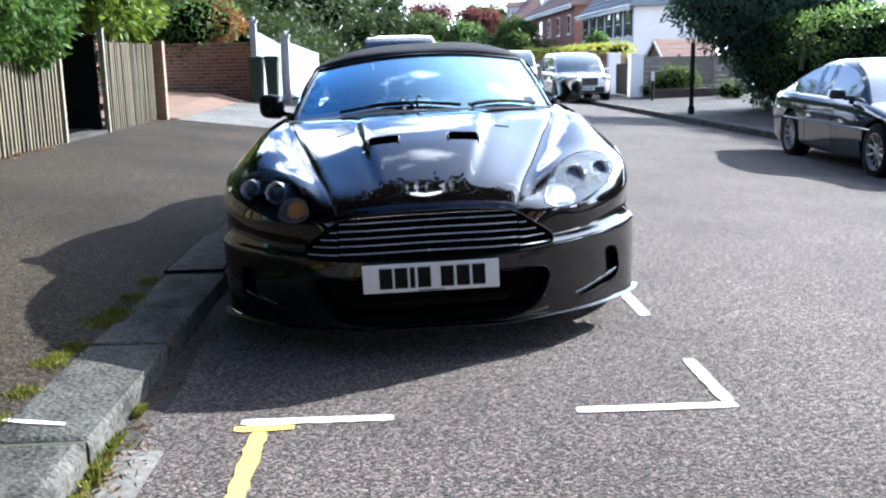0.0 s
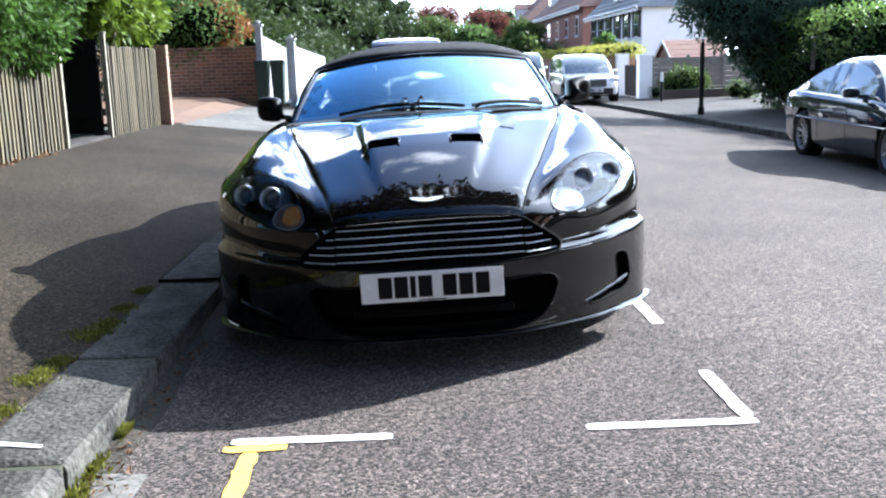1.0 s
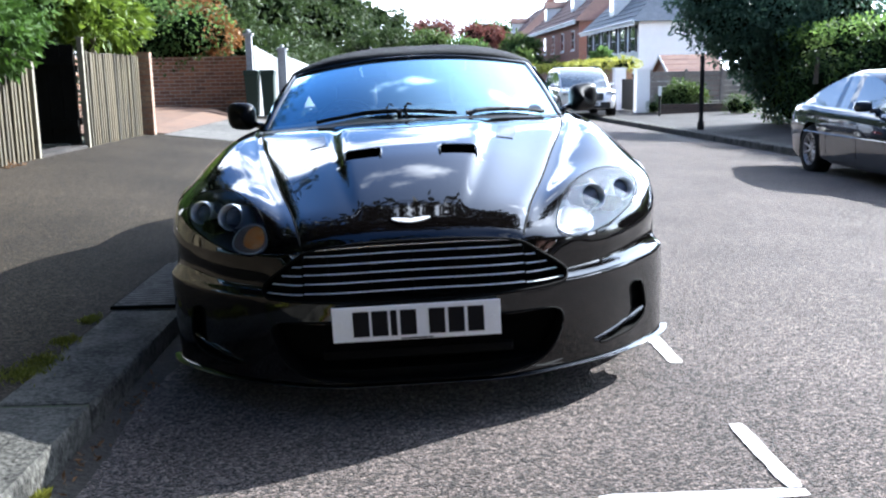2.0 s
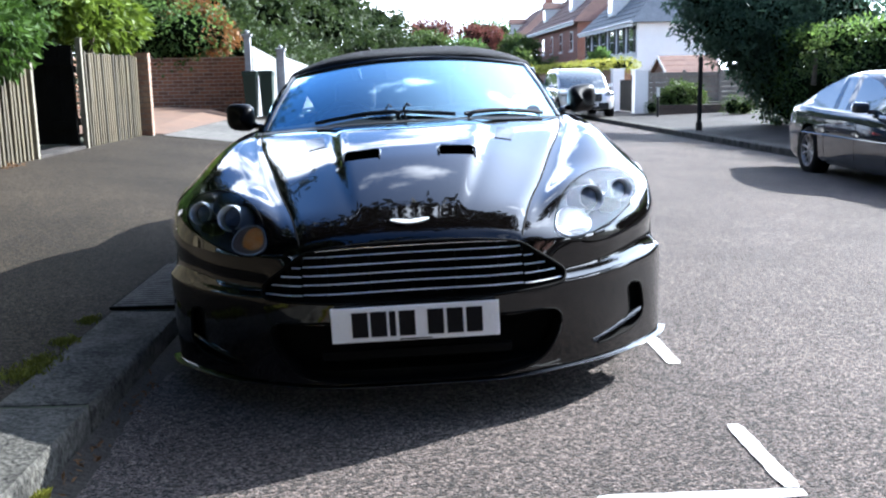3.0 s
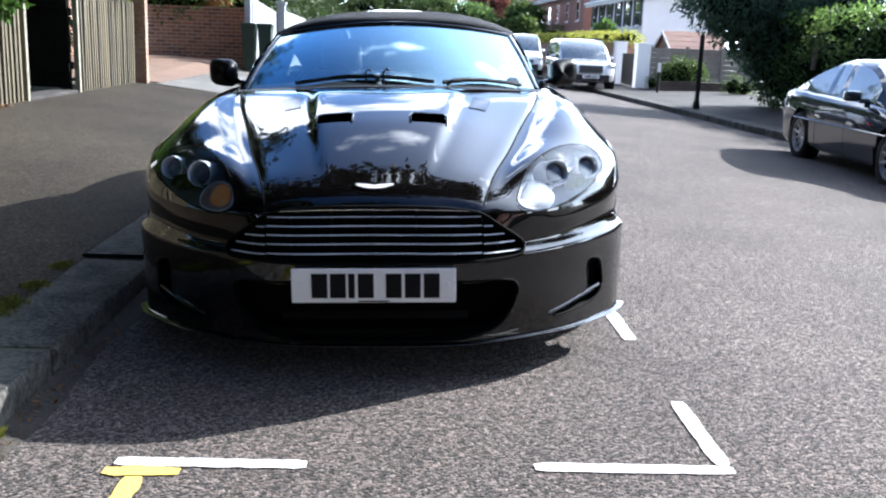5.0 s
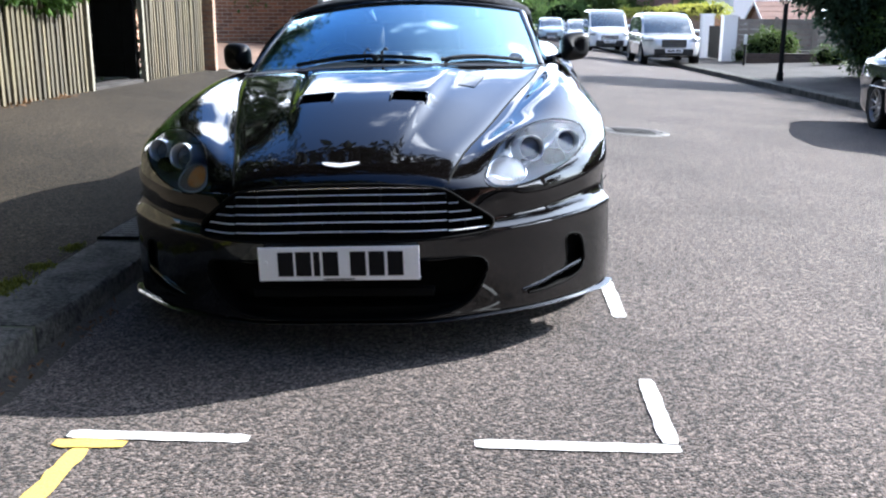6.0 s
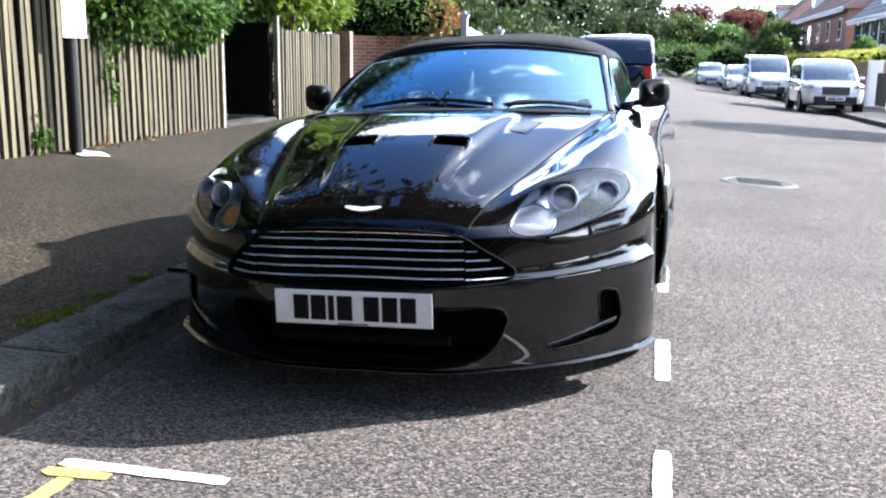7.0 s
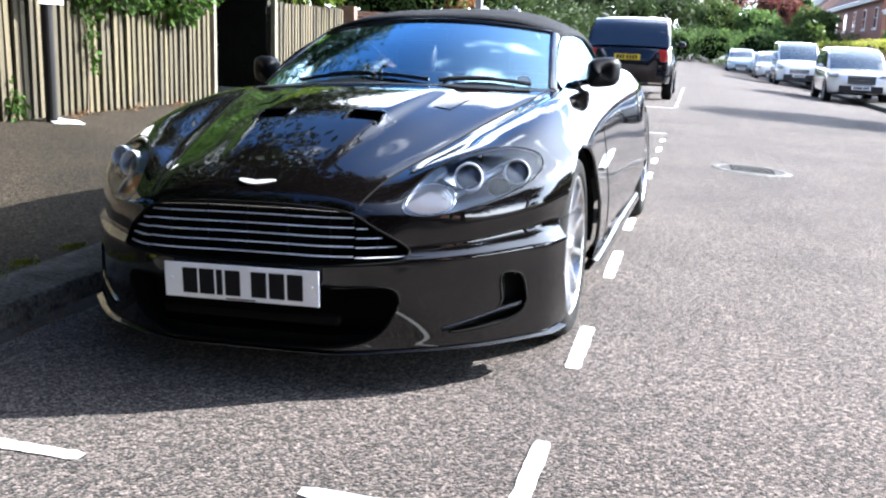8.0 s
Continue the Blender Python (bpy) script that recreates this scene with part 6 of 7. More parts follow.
        part("door_mirror", bm, paint_m, car, smooth=True)
        for yd in door_y:
            zt = curve_at(top, yd)
            bm = bmesh.new(); box(bm, s * W2 * .955 - .035, s * W2 * .955 + .035, yd - .10, yd + .08, zt - .17, zt - .145, bevel=.008); part("door_handle", bm, paint_m, car)
            bm = bmesh.new()
            pts = [Vector((s * (W2 * f + .001), yd - .16, z)) for f, z in ((.957, sill + .03), (.987, sill + .22 * (zt - sill)), (1.001, sill + .5 * (zt - sill)), (.987, sill + .74 * (zt - sill)), (.957, sill + .9 * (zt - sill)))]
            tube(bm, pts, .004, 5); part("door_gap", bm, M_VOID, car)
        if trim:
            bm = bmesh.new()
            pts = [Vector((s * (W2 * curve_at(half, y) * 1.0 + .004), y, trim)) for y in [L * (.22 + .6 * k / 10) for k in range(11)]]
            grid(bm, [[p + Vector((0, 0, -.008)), p + Vector((s * .006, 0, 0)), p + Vector((0, 0, .008))] for p in pts]); part("rubbing_strip", bm, paint_m, car)
        # lamps
        bm = bmesh.new()
        rows2 = []
        for yy in (.012 * L, .03 * L, .055 * L, .09 * L):
            w = W2 * curve_at(half, yy) + .006
            rows2.append([Vector((s * w * f, yy - .02 * (1.0 - f) - .012, z)) for f, z in ((.72, lamps_z - .07), (1.0, lamps_z - .06), (1.0, lamps_z + .05), (.72, lamps_z + .07))])
        grid(bm, rows2); part("headlight", bm, M_LAMP, car, "clear headlight", smooth=True)
        bm = bmesh.new()
        yy = L * .978
        w = W2 * curve_at(half, yy)
        box(bm, min(s * w * .72, s * w * .965), max(s * w * .72, s * w * .965), yy - .05, L * 1.0 - .02, tail_lamp[0], tail_lamp[1], bevel=.02); part("tail_light", bm, tail_m or M_REDLAMP, car, "tail light")
        if rails:
            bm = bmesh.new(); tube(bm, [Vector((s * W2 * tumble * .82, fa + .1, zmax + .02)), Vector((s * W2 * tumble * .82, fa + .25, zmax + .04)), Vector((s * W2 * tumble * .82, fb - .25, zmax + .04)), Vector((s * W2 * tumble * .82, fb - .05, zmax + .02))], .016, 6); part("roof_rail", bm, M_BLACKMETAL, car)
    bm = bmesh.new(); box(bm, -W2 * .42, W2 * .42, -.012, .05, grille_z[0], grille_z[1], bevel=.02); gr = part("grille", bm, M_BLACKPL, car)
    for k in range(3):
        z = grille_z[0] + (grille_z[1] - grille_z[0]) * (k + .6) / 3.4
        bm = bmesh.new(); box(bm, -W2 * .40, W2 * .40, -.02, -.010, z, z + .015); part("slat", bm, M_CHROME, gr)
    bm = bmesh.new(); box(bm, -W2 * .66, W2 * .66, -.008, .06, sill + .06, grille_z[0] - .04, bevel=.02); part("lower_intake", bm, M_BLACKPL, car)
    for yy, m, z in ((-.022, M_PLATE_W, grille_z[0] - .10), (L + .012, M_PLATE_Y, plate if plate else .78)):
        bm = bmesh.new(); box(bm, -.26, .26, yy - .006, yy + .006, z - .055, z + .055); pl = part("number_plate", bm, m, car)
        for k in range(7):
            x = -.20 + .058 * k + (.02 if k > 3 else 0)
            bm = bmesh.new(); dy = -.008 if yy < 0 else .0062
            box(bm, x, x + .042, yy + dy, yy + dy + .002, z - .035, z + .035); part("character_bar", bm, M_INK, pl)
    return car


# dark saloon facing the viewer across the street: its nose points towards -y
vehicle("saloon_car", "dark blue-grey four-door saloon parked facing along the street", "car", (5.86, 8.88, road_z(5.95)), -2.5, (4.36, 1.74),
        [(0, .52), (.25, .62), (.8, .72), (1.3, .80), (1.9, .83), (3.0, .85), (3.6, .87), (4.1, .86), (4.36, .74)], [(1.22, .79), (1.65, 1.10), (2.0, 1.235), (2.4, 1.275), (2.85, 1.255), (3.3, 1.12), (3.75, .88)],
        M_GREYPAINT, (.85, 3.36), .305, .17, .70, lamps_z=.60, door_y=(2.15, 3.0), trim=.53, tail_m=M_LAMP, tail_lamp=(.56, .70))
SUV_TOP = [(0, .80), (.2, .95), (.7, 1.02), (1.2, 1.07), (2.0, 1.08), (3.4, 1.10), (4.3, 1.10), (4.6, 1.0)]
SUV_ROOF = [(1.15, 1.06), (1.55, 1.45), (1.95, 1.68), (2.6, 1.76), (3.6, 1.73), (4.15, 1.64), (4.40, 1.36), (4.52, 1.12)]
vehicle("suv", "black estate-type off-road car parked ahead with its back to the viewer", "car", (.0, 25.15, 0), 180, (4.6, 1.84), SUV_TOP, [(y, z * .955) for y, z in SUV_ROOF], M_BLACKPAINT, (.90, 3.72), .36, .30, .84, plate=.86, rails=True, lamps_z=.82, tail_lamp=(.78, 1.02), grille_z=(.55, .78), door_y=(2.3, 3.3), glass_m=M_WIN)
vehicle("suv", "silver off-road car parked facing the viewer", "car", (5.95, 30.3, road_z(5.9, 31)), 0, (4.5, 1.80), [(y, z * .93) for y, z in SUV_TOP], [(y, z * .93) for y, z in SUV_ROOF], M_SILVER, (.90, 3.72), .36, .30, .84, rails=True, lamps_z=.84, grille_z=(.60, .84), door_y=(2.3, 3.3))
vehicle("van", "white panel van parked facing the viewer", "van", (5.66, 44.9, road_z(5.7, 46)), 0, (4.8, 1.90),
        [(0, .82), (.2, .98), (.6, 1.08), (.95, 1.16), (2.0, 1.15), (4.6, 1.15), (4.8, 1.1)], [(.85, 1.12), (1.25, 1.5), (1.75, 1.85), (2.3, 1.94), (3.8, 1.94), (4.6, 1.90), (4.76, 1.5)], M_WHITEVAN, (.95, 3.95), .33, .28, .88, lamps_z=.86, grille_z=(.62, .80), door_y=(2.2,))
vehicle("hatchback", "silver hatchback parked behind the van", "car", (5.15, 53.0, road_z(5.2, 54)), 0, (4.1, 1.72),
        [(0, .62), (.25, .78), (.8, .90), (1.2, .95), (3.6, .98), (4.1, .9)], [(1.1, .94), (1.6, 1.28), (2.0, 1.45), (3.0, 1.46), (3.6, 1.36), (3.98, 1.0)], M_SILVER, (.82, 3.35), .31, .22, .80, lamps_z=.72, door_y=(2.2,))
vehicle("hatchback", "pale blue hatchback parked far down the street", "car", (3.95, 62.0, road_z(4.0, 63)), 0, (4.1, 1.72),
        [(0, .62), (.25, .78), (.8, .90), (1.2, .95), (3.6, .98), (4.1, .9)], [(1.1, .94), (1.6, 1.28), (2.0, 1.45), (3.0, 1.46), (3.6, 1.36), (3.98, 1.0)], M_PALEBLUE, (.82, 3.35), .31, .22, .80, lamps_z=.72, door_y=(2.2,))
vehicle("hatchback", "dark hatchback parked far down the street", "car", (4.7, 70.0, road_z(4.7, 71)), 0, (4.1, 1.72),
        [(0, .62), (.25, .78), (.8, .90), (1.2, .95), (3.6, .98), (4.1, .9)], [(1.1, .94), (1.6, 1.28), (2.0, 1.45), (3.0, 1.46), (3.6, 1.36), (3.98, 1.0)], M_GREYPAINT, (.82, 3.35), .31, .22, .80, lamps_z=.72, door_y=(2.2,))


# ---- the far side of the street ----
sp = thing("street_post", "plain black metal post on the far footway", "post", at=(6.60, 21.3, far_z(6.60, 21.3)))
bm = bmesh.new(); tube(bm, [Vector((0, 0, -.05)), Vector((0, 0, 1.58))], .05, 12); part("shaft", bm, M_BLACKMETAL, sp)
bm = bmesh.new(); lathe(bm, [(.001, 1.60), (.05, 1.595), (.052, 1.57)], 12, 'z'); part("cap", bm, M_BLACKMETAL, sp)
bm = bmesh.new(); lathe(bm, [(.075, .0), (.072, .16), (.05, .2)], 12, 'z'); part("base", bm, M_BLACKMETAL, sp)
sp = thing("marker_post", "slim dark post with a white cap", "post", at=(7.75, 29.0, far_z(7.75, 29)))
bm = bmesh.new(); tube(bm, [Vector((0, 0, -.05)), Vector((0, 0, .62))], .035, 10); part("shaft", bm, M_BLACKMETAL, sp)
bm = bmesh.new(); box(bm, -.045, .045, -.03, .03, .60, .88, bevel=.01); part("cap", bm, M_WHITEP, sp)

tf = thing("timber_fence", "grey horizontal-boarded timber fence across the street", "fence", at=(8.29, 32.3, far_z(8.5, 32)))
for k in range(8):
    bm = bmesh.new(); box(bm, 0, 3.7, -.012, .012, .02 + .165 * k, .175 + .165 * k, Matrix.Rotation(radians(-3), 4, 'Z')); part("board", bm, M_GREYWOOD, tf)
for x in (0, 1.2, 2.4, 3.65):
    bm = bmesh.new(); box(bm, x - .05, x + .05, -.07, .013, -.05, 1.40, Matrix.Rotation(radians(-3), 4, 'Z')); part("post", bm, M_GREYWOOD, tf)
for x, y, w, h in ((8.05, 32.4, .44, 1.42), (8.14, 36.2, .42, 1.50)):
    g = thing("gate_pier", "white rendered gate pier with a flat cap", "gate pier", "white gate piers", at=(x, y, far_z(x, y)))
    bm = bmesh.new(); box(bm, -w / 2, w / 2, -w / 2, w / 2, -.1, h, bevel=.01); part("shaft", bm, M_STUCCO, g)
    bm = bmesh.new(); box(bm, -w / 2 - .03, w / 2 + .03, -w / 2 - .03, w / 2 + .03, h, h + .05, bevel=.01); part("cap", bm, M_STUCCO, g)
g = thing("drive_gate", "dark solid timber gate between white piers", "gate", at=(8.1, 34.3, far_z(8.1, 34.3)))
for k in range(9):
    bm = bmesh.new(); box(bm, -.02, .02, -1.2 + .267 * k, -.94 + .267 * k, .03, 1.12); part("board", bm, M_FENCEDK, g)
lw = thing("planter_wall", "low dark brick planter wall", "wall", at=(8.2, 30.6, far_z(8.2, 31)))
bm = bmesh.new(); brick_block(bm, 0, 2.2, -.1, .12, -.1, .30); part("brickwork", bm, M_DARKBRICK, lw)
bush("garden_shrub", "light green rounded shrub in front of the timber fence", "shrub", [(9.0, 31.1, .36, .55, .45, .46), (9.5, 31.2, .32, .42, .4, .38), (8.6, 31.1, .2, .38, .35, .32)], 2800, .095, L_TREE, 61)
bush("garden_shrub", "small green shrub at the fence foot", "shrub", [(9.9, 28.6, .05, .34, .3, .34), (10.2, 28.4, .0, .3, .3, .3)], 900, .06, L_TREE, 62)
bush("garden_shrub", "small green shrub at the pier foot", "shrub", [(8.3, 31.8, -.05, .24, .2, .26)], 400, .05, L_TREE, 63)
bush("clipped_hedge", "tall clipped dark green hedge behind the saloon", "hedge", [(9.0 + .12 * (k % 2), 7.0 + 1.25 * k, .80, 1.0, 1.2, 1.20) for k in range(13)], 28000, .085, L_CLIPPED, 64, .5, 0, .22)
bush("clipped_hedge", "top growth of the clipped hedge with sunlight put into its paler leaves", "hedge", [(9.0, 7.0 + 1.5 * k, 1.80, .85, 1.15, .26) for k in range(11)], 7000, .08, L_SUNLIT_HEDGE, 65, .5, 0, .5)
bush("yew_tree", "big dark blue-green evergreen leaning over the footway", "tree", [(9.3, 22.3, .7, 1.0, 1.1, 1.0), (8.1, 22.3, 2.4, 1.5, 1.5, 1.1), (7.4, 22.1, 2.15, 1.1, 1.1, .62), (8.9, 22.4, 1.6, 1.2, 1.3, 1.3), (8.8, 22.8, 3.3, 1.8, 1.6, 1.2), (6.9, 22.0, 2.75, .85, .9, .5), (10.0, 22, 2.2, 1.2, 1.2, 1.1), (8.6, 22.2, .9, .55, .8, .8), (7.75, 22.3, 1.72, .75, .8, .55), (8.2, 22.3, 1.25, .6, .7, .6)], 27000, .15, L_YEW, 66, .35, .2, .4)
bush("garden_shrub", "variegated pale green branches beside the hedge", "shrub", [(7.95, 18.6, 1.45, .25, .5, .22), (8.0, 18.0, 1.2, .25, .4, .2), (7.95, 18.9, 1.1, .2, .4, .16)], 300, .09, L_TREE, 67, .45, .2, .8)
bush("golden_hedge", "golden-topped low hedge along the gardens", "hedge", [(8.75, 38.0 + 2.6 * k, 1.42, .6, 1.6, .30) for k in range(14)], 9000, .10, L_LIME, 68)
gw = thing("garden_wall", "long low dark garden wall under the golden hedge", "wall", at=(8.8, 37.4, far_z(8.8, 50)))
bm = bmesh.new(); brick_block(bm, -.12, .12, 0, 36, -.3, 1.62); part("brickwork", bm, M_BRICKW, gw)


def window(parent, x, y, z, w, h, frame_m, face=-1, shutters=False, bars=1):
    """A sash window set in a wall that faces -x (or -y with face 0): frame, panes, sill."""
    def bx(name, a0, a1, d0, d1, z0, z1, m, par):
        bm = bmesh.new()
        if face:
            box(bm, min(x + face * d0, x + face * d1), max(x + face * d0, x + face * d1), y + a0, y + a1, z0, z1)
        else:
            box(bm, x + a0, x + a1, y - max(d0, d1), y - min(d0, d1), z0, z1)
        return part(name, bm, m, par)
    fr = bx("window", -w / 2 - .07, w / 2 + .07, -.05, .03, z - .07, z + h + .07, frame_m, parent)
    for i in range(bars + 1):
        for j in range(2):
            a0 = -w / 2 + w * i / (bars + 1) + .025; a1 = -w / 2 + w * (i + 1) / (bars + 1) - .025
            bx("pane", a0, a1, .02, .038, z + h * j / 2 + .025, z + h * (j + 1) / 2 - .025, M_WIN, fr)
    bx("sill", -w / 2 - .12, w / 2 + .12, .0, .12, z - .13, z - .07, M_STUCCO, fr)
    if shutters:
        for sgn in (-1, 1):
            c = sgn * (w / 2 + .07 + w * .23)
            bx("shutter", c - w * .22, c + w * .22, .0, .06, z - .05, z + h + .05, M_BLACKMETAL, fr)


def house(name, label, x0, y0, y1, depth, eave, ridge, wall_m, roof_m, rows, cols, frame_m, shutters=False, base=-.1, chimneys=(), dormers=0, gable=False):
    """A house whose front faces the street (-x) at x0: walls, roof, windows, chimneys."""
    h = thing(name, label, "house", "houses across the street", at=(x0, y0, base))
    Ln = y1 - y0
    bm = bmesh.new(); brick_block(bm, 0, depth, 0, Ln, -.2, eave - base); part("wall", bm, wall_m, h)
    bm = bmesh.new()
    e, r, o = eave - base, ridge - base, .45
    a = [Vector((-o, -o, e - .12)), Vector((depth + o, -o, e - .12)), Vector((depth + o, Ln + o, e - .12)), Vector((-o, Ln + o, e - .12))]
    ins = 0.02 if gable else min(depth * .5, Ln * .35)
    tpa, tpb = Vector((depth / 2, ins - (o if gable else 0), r)), Vector((depth / 2, Ln - ins + (o if gable else 0), r))
    v = [bm.verts.new(p) for p in a + [tpa, tpb]]
    for f in ((0, 3, 5, 4), (1, 4, 5, 2), (0, 4, 1), (3, 2, 5), (0, 1, 2, 3)):
        bm.faces.new([v[i] for i in f])
    bmesh.ops.recalc_face_normals(bm, faces=bm.faces)
    rf = part("roof", bm, roof_m, h)
    # courses of tiles as ridged lines
    for k in range(1, 9):
        t = k / 9
        bm = bmesh.new()
        p0 = a[0].lerp(tpa, t); p1 = a[3].lerp(tpb, t)
        tube(bm, [p0 + Vector((-.01, 0, .015)), p1 + Vector((-.01, 0, .015))], .03, 5)
        part("tile_course", bm, roof_m, rf)
    bm = bmesh.new(); tube(bm, [a[0] + Vector((0, 0, .02)), a[3] + Vector((0, 0, .02))], .07, 6); part("gutter", bm, M_WHITEP, h)
    bm = bmesh.new(); box(bm, -o + .04, -o + .08, -o, Ln + o, e - .32, e - .10); part("fascia", bm, M_WHITEP, h)
    for r_ in range(rows):
        z = .9 + r_ * (eave - base) / rows
        for c in range(cols):
            y = Ln * (c + .5) / cols
            window(h, 0, y, z, min(1.0, Ln / cols * .36), min(1.35, (eave - base) / rows * .55), frame_m, -1, shutters)
        for c in range(2 if wall_m is M_BRICKH else 0):
            window(h, depth * (c + .5) / 2, 0, z, 1.0, min(1.35, (eave - base) / rows * .55), frame_m, 0)
    for cx, cy, hh in chimneys:
        bm = bmesh.new(); brick_block(bm, cx - .4, cx + .4, cy - .55, cy + .55, e, r + hh); ch = part("chimney", bm, M_BRICKH, h)
        for k in (-.3, 0, .3):
            bm = bmesh.new(); lathe(bm, [(.11, r + hh), (.09, r + hh + .35), (.001, r + hh + .35)], 10, 'z', Matrix.Translation((cx, cy + k, 0))); part("chimney_pot", bm, M_TERRA, ch)
    for k in range(dormers):
        y = Ln * (k + .5) / dormers
        z = e + (r - e) * .28
        x = -o + (depth / 2 + o) * .30
        bm = bmesh.new(); box(bm, x - .25, x + 1.5, y - .7, y + .7, z - .1, z + 1.05); d = part("dormer", bm, M_WHITEP, h)
        bm = bmesh.new()
        vv = [bm.verts.new(p) for p in (Vector((x - .4, y - .9, z + 1.05)), Vector((x - .4, y + .9, z + 1.05)), Vector((x - .4, y, z + 1.7)), Vector((x + 2.2, y - .9, z + 1.05)), Vector((x + 2.2, y + .9, z + 1.05)), Vector((x + 2.2, y, z + 1.7)))]
        for f in ((0, 1, 2), (0, 2, 5, 3), (1, 4, 5, 2), (3, 5, 4), (0, 3, 4, 1)):
            bm.faces.new([vv[i] for i in f])
        part("dormer_roof", bm, roof_m, d)
        bm = bmesh.new(); box(bm, x - .27, x - .255, y - .45, y + .45, z + .15, z + .95); part("pane", bm, M_WIN, d)
    return h


house("white_house", "white rendered two-storey house with dark shutters and slate roof", 13.0, 53.0, 68.0, 4.6, 3.95, 6.6, M_STUCCO, M_SLATE, 2, 6, M_WHITEP, True, base=-1.2, chimneys=((2.3, 14, .9),), dormers=1)
house("brick_house", "red brick two-storey house with tiled hipped roof and white windows", 13.0, 71.0, 100.0, 9, 5.0, 9.2, M_BRICKH, M_TILE, 2, 6, M_WHITEP, base=-1.0, chimneys=((4.5, 1.5, 1.6), (4.5, 20, 1.4)), dormers=2)
house("brick_house", "far red brick house with dark tiled roof", 12.5, 106.0, 128.0, 9, 5.0, 9.0, M_BRICKH, M_TILE, 2, 5, M_WHITEP, base=-1.0, chimneys=((4.5, 5, 1.2),), dormers=1)
house("brick_house", "red brick house rising behind the clipped hedge", 19.0, 14.0, 27.0, 8, 5.0, 7.6, M_BRICKH, M_TILE, 2, 3, M_WHITEP)
g = thing("garage", "small brick garage with an orange tiled gable roof", "garage", at=(12.9, 46.0, -.8))
bm = bmesh.new(); brick_block(bm, 0, 2.4, 0, 3.2, -.1, 1.75); part("wall", bm, M_BRICKH, g)
bm = bmesh.new()
for x in (0, .12):
    bm.faces.new([bm.verts.new((x, 0, 1.75)), bm.verts.new((x, 3.2, 1.75)), bm.verts.new((x, 1.6, 2.62))])
part("gable", bm, M_BRICKH, g)
for sgn in (-1, 1):
    bm = bmesh.new()
    grid(bm, [[Vector((x, 1.6 + sgn * (1.85 * t), 2.72 - .98 * t + dz)) for t, dz in ((0, 0), (.25, .012), (.26, 0), (.5, .012), (.51, 0), (.75, .012), (.76, 0), (1, .01), (1, -.09), (0, -.09))] for x in (-.22, 2.6)], close_v=True)
    rf = part("roof", bm, M_TILEORANGE, g)
    bm = bmesh.new()
    grid(bm, [[Vector((-.235 + dx, 1.6 + sgn * 1.87 * t, 2.74 - .98 * t + dz)) for dx, dz in ((0, 0), (.03, 0), (.03, -.16), (0, -.16))] for t in (0, 1)], close_v=True)
    part("bargeboard", bm, M_WHITEP, g)
bm = bmesh.new(); tube(bm, [Vector((-.2, -.28, 1.76)), Vector((2.6, -.28, 1.76))], .05, 6); part("gutter", bm, M_WHITEP, g)
bm = bmesh.new(); box(bm, -.02, .03, .55, 2.65, 0, 1.6); dr = part("garage_door", bm, M_WHITEP, g)
for k in range(4):
    bm = bmesh.new(); box(bm, -.035, -.02, .62, 2.58, .08 + .38 * k, .40 + .38 * k); part("panel", bm, M_WHITEP, dr)

for i, (x, y, h, r, L, nm) in enumerate(((7.9, 66, 3.4, 1.3, L_TREE, "small clipped tree in front of the houses"), (9.9, 48, 2.75, .62, L_HEDGE, "small clipped tree in front of the houses"), (9.5, 80, 5.0, 1.9, L_TREE, "leafy green tree in front of the houses"),
        (8.5, 100, 7.0, 3.2, L_RED, "copper-leaved tree down the street"), (3.5, 118, 8.0, 4.5, L_RED, "copper-leaved tree down the street"), (-3, 110, 10, 5, L_DEEP, "leafy tree at the end of the street"), (-1.5, 84, 5.5, 3.0, L_DEEP, "leafy tree at the bend of the street"),
        (2.5, 92, 5.5, 3.0, L_TREE, "leafy tree at the bend of the street"), (6.5, 90, 5.0, 2.6, L_HEDGE, "leafy tree at the bend of the street"), (12, 135, 10, 5.5, L_HEDGE, "leafy tree at the end of the street"), (-9, 72, 10, 4.5, L_DEEP, "leafy tree behind the footway"), (-5.0, 64, 8, 3.6, L_DEEP, "leafy tree behind the footway"))):
    tree("street_tree", nm, x, y, -.6 if x > 6 else 0, h, r, 5200, .36, L, 80 + i, low=.15)
bush("far_hedge", "green hedge across the end of the street", "hedge", [(-4 + 3.2 * k, 78 + (k % 3), 1.2, 2.4, 1.6, 1.5) for k in range(6)], 9000, .22, L_HEDGE, 95)

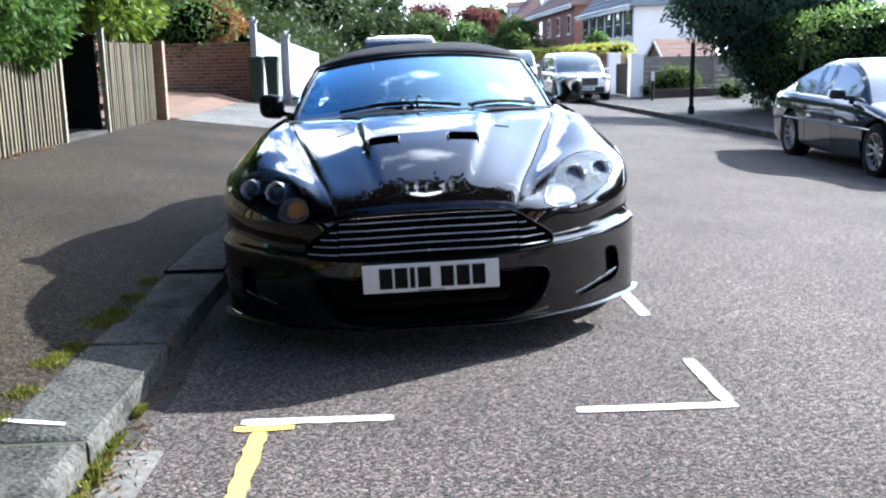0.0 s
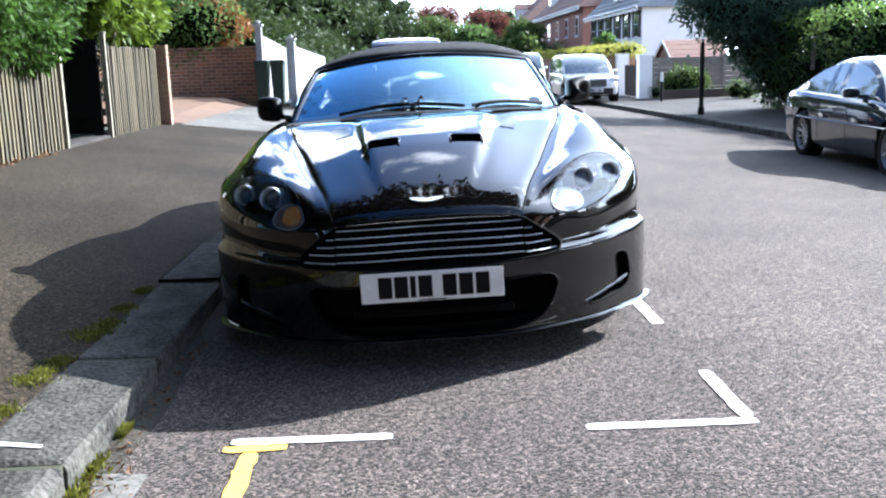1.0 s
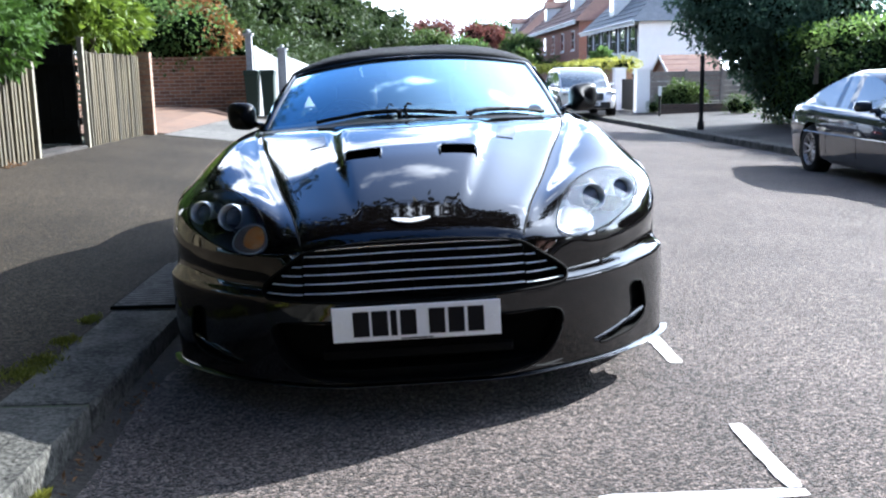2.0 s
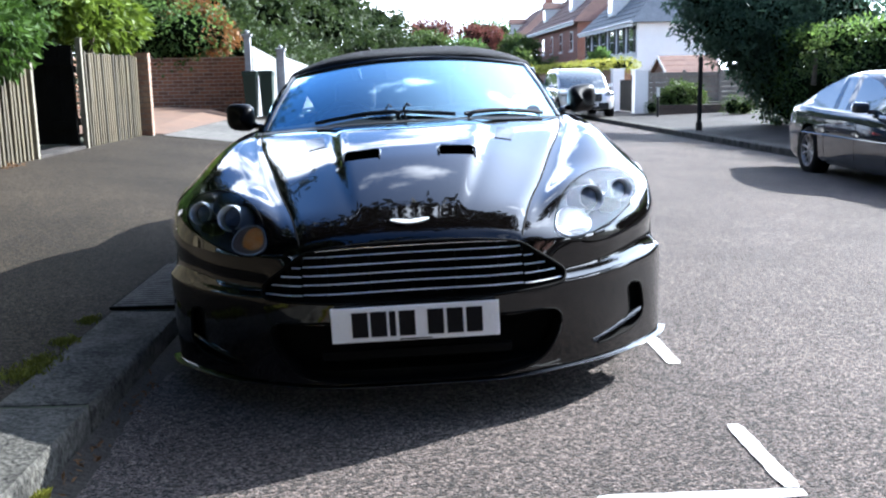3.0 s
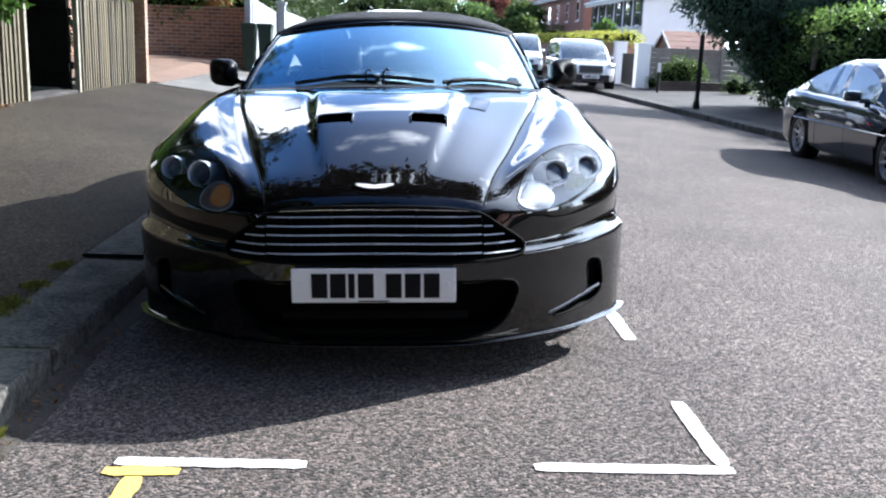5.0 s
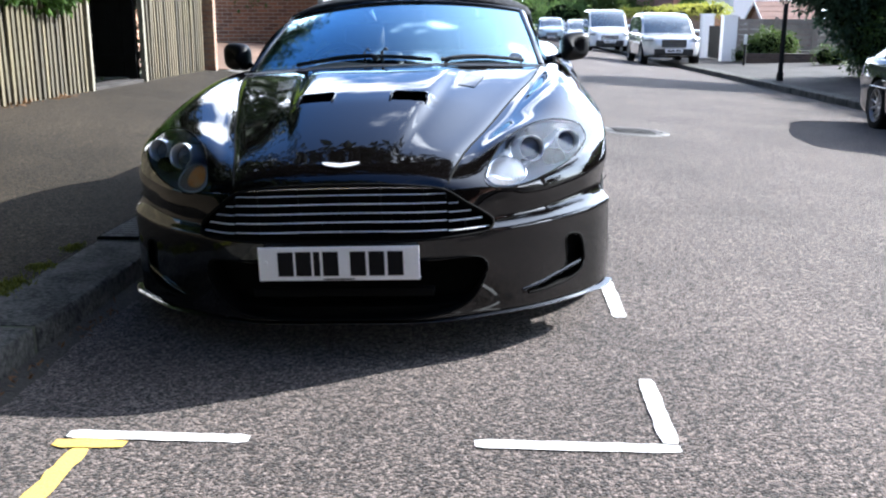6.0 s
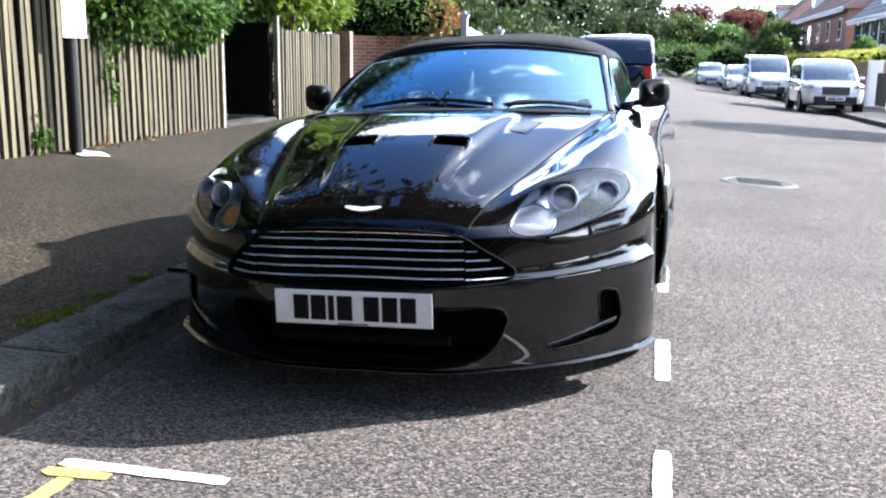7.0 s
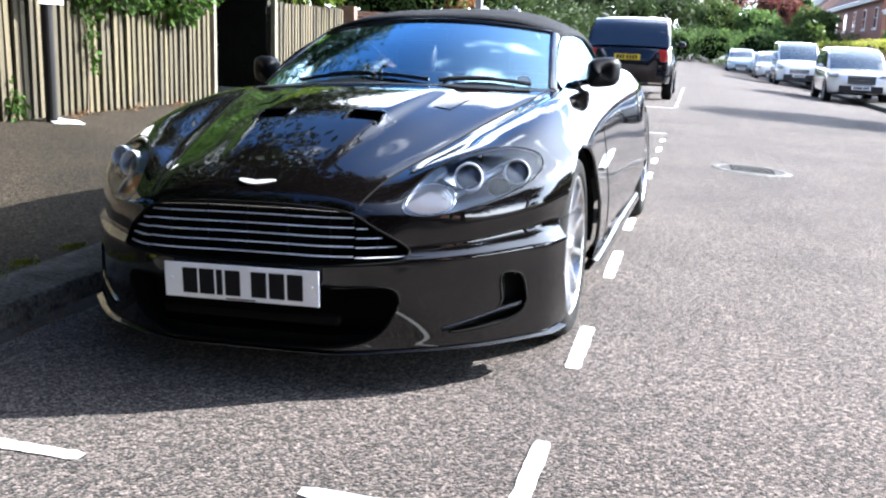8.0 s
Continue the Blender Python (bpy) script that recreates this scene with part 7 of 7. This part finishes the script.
# ---- out of view: trees and a house added to darken reflections and block sky ----
tree("street_tree", "broad unseen tree over the parking bay, leaves darkened to deepen reflections", -5.4, -.2, .3, 10.0, 4.9, 11000, .42, L_SHADE, 130, trunk=.28, low=.52)
lime = thing("garden_tree", "unseen garden tree with low boughs over the street, leaves darkened for reflections", "tree", "trees along the street", at=(-5.6, 5.85, .3))
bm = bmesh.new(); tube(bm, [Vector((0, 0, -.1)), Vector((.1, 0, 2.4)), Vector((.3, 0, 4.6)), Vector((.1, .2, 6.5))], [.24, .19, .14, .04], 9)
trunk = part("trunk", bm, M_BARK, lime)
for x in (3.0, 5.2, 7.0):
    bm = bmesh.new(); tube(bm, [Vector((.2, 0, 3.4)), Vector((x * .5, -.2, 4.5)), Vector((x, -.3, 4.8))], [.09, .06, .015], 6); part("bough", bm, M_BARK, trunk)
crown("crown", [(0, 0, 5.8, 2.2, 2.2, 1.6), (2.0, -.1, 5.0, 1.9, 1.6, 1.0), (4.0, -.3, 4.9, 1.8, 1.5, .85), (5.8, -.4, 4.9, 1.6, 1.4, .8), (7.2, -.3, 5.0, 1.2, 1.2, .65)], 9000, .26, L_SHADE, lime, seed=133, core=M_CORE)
# unseen crowns added to keep bright low sky out of the bumper
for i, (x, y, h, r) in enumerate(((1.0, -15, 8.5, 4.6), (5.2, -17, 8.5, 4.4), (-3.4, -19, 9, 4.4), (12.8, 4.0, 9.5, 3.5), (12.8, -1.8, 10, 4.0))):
    tree("street_tree", "dense low-crowned tree added out of view to block bright sky", x, y, 0, h, r, 6000, .36, L_SHADE, 140 + i, low=.0)
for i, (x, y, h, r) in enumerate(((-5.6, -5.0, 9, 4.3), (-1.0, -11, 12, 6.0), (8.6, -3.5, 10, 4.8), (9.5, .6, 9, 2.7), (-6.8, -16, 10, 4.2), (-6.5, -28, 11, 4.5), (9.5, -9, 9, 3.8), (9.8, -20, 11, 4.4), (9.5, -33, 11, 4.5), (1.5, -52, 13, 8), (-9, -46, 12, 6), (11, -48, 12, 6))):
    tree("street_tree", "leafy tree added out of view for dark reflections", x, y, 0, h, r, 4600, .36, L_SHADE, 110 + i, low=.15)
house("brick_house", "red brick house added out of sight behind the viewer", 13.5, -30.0, -4.0, 8, 5.2, 8.6, M_BRICKH, M_TILE, 2, 5, M_WHITEP)
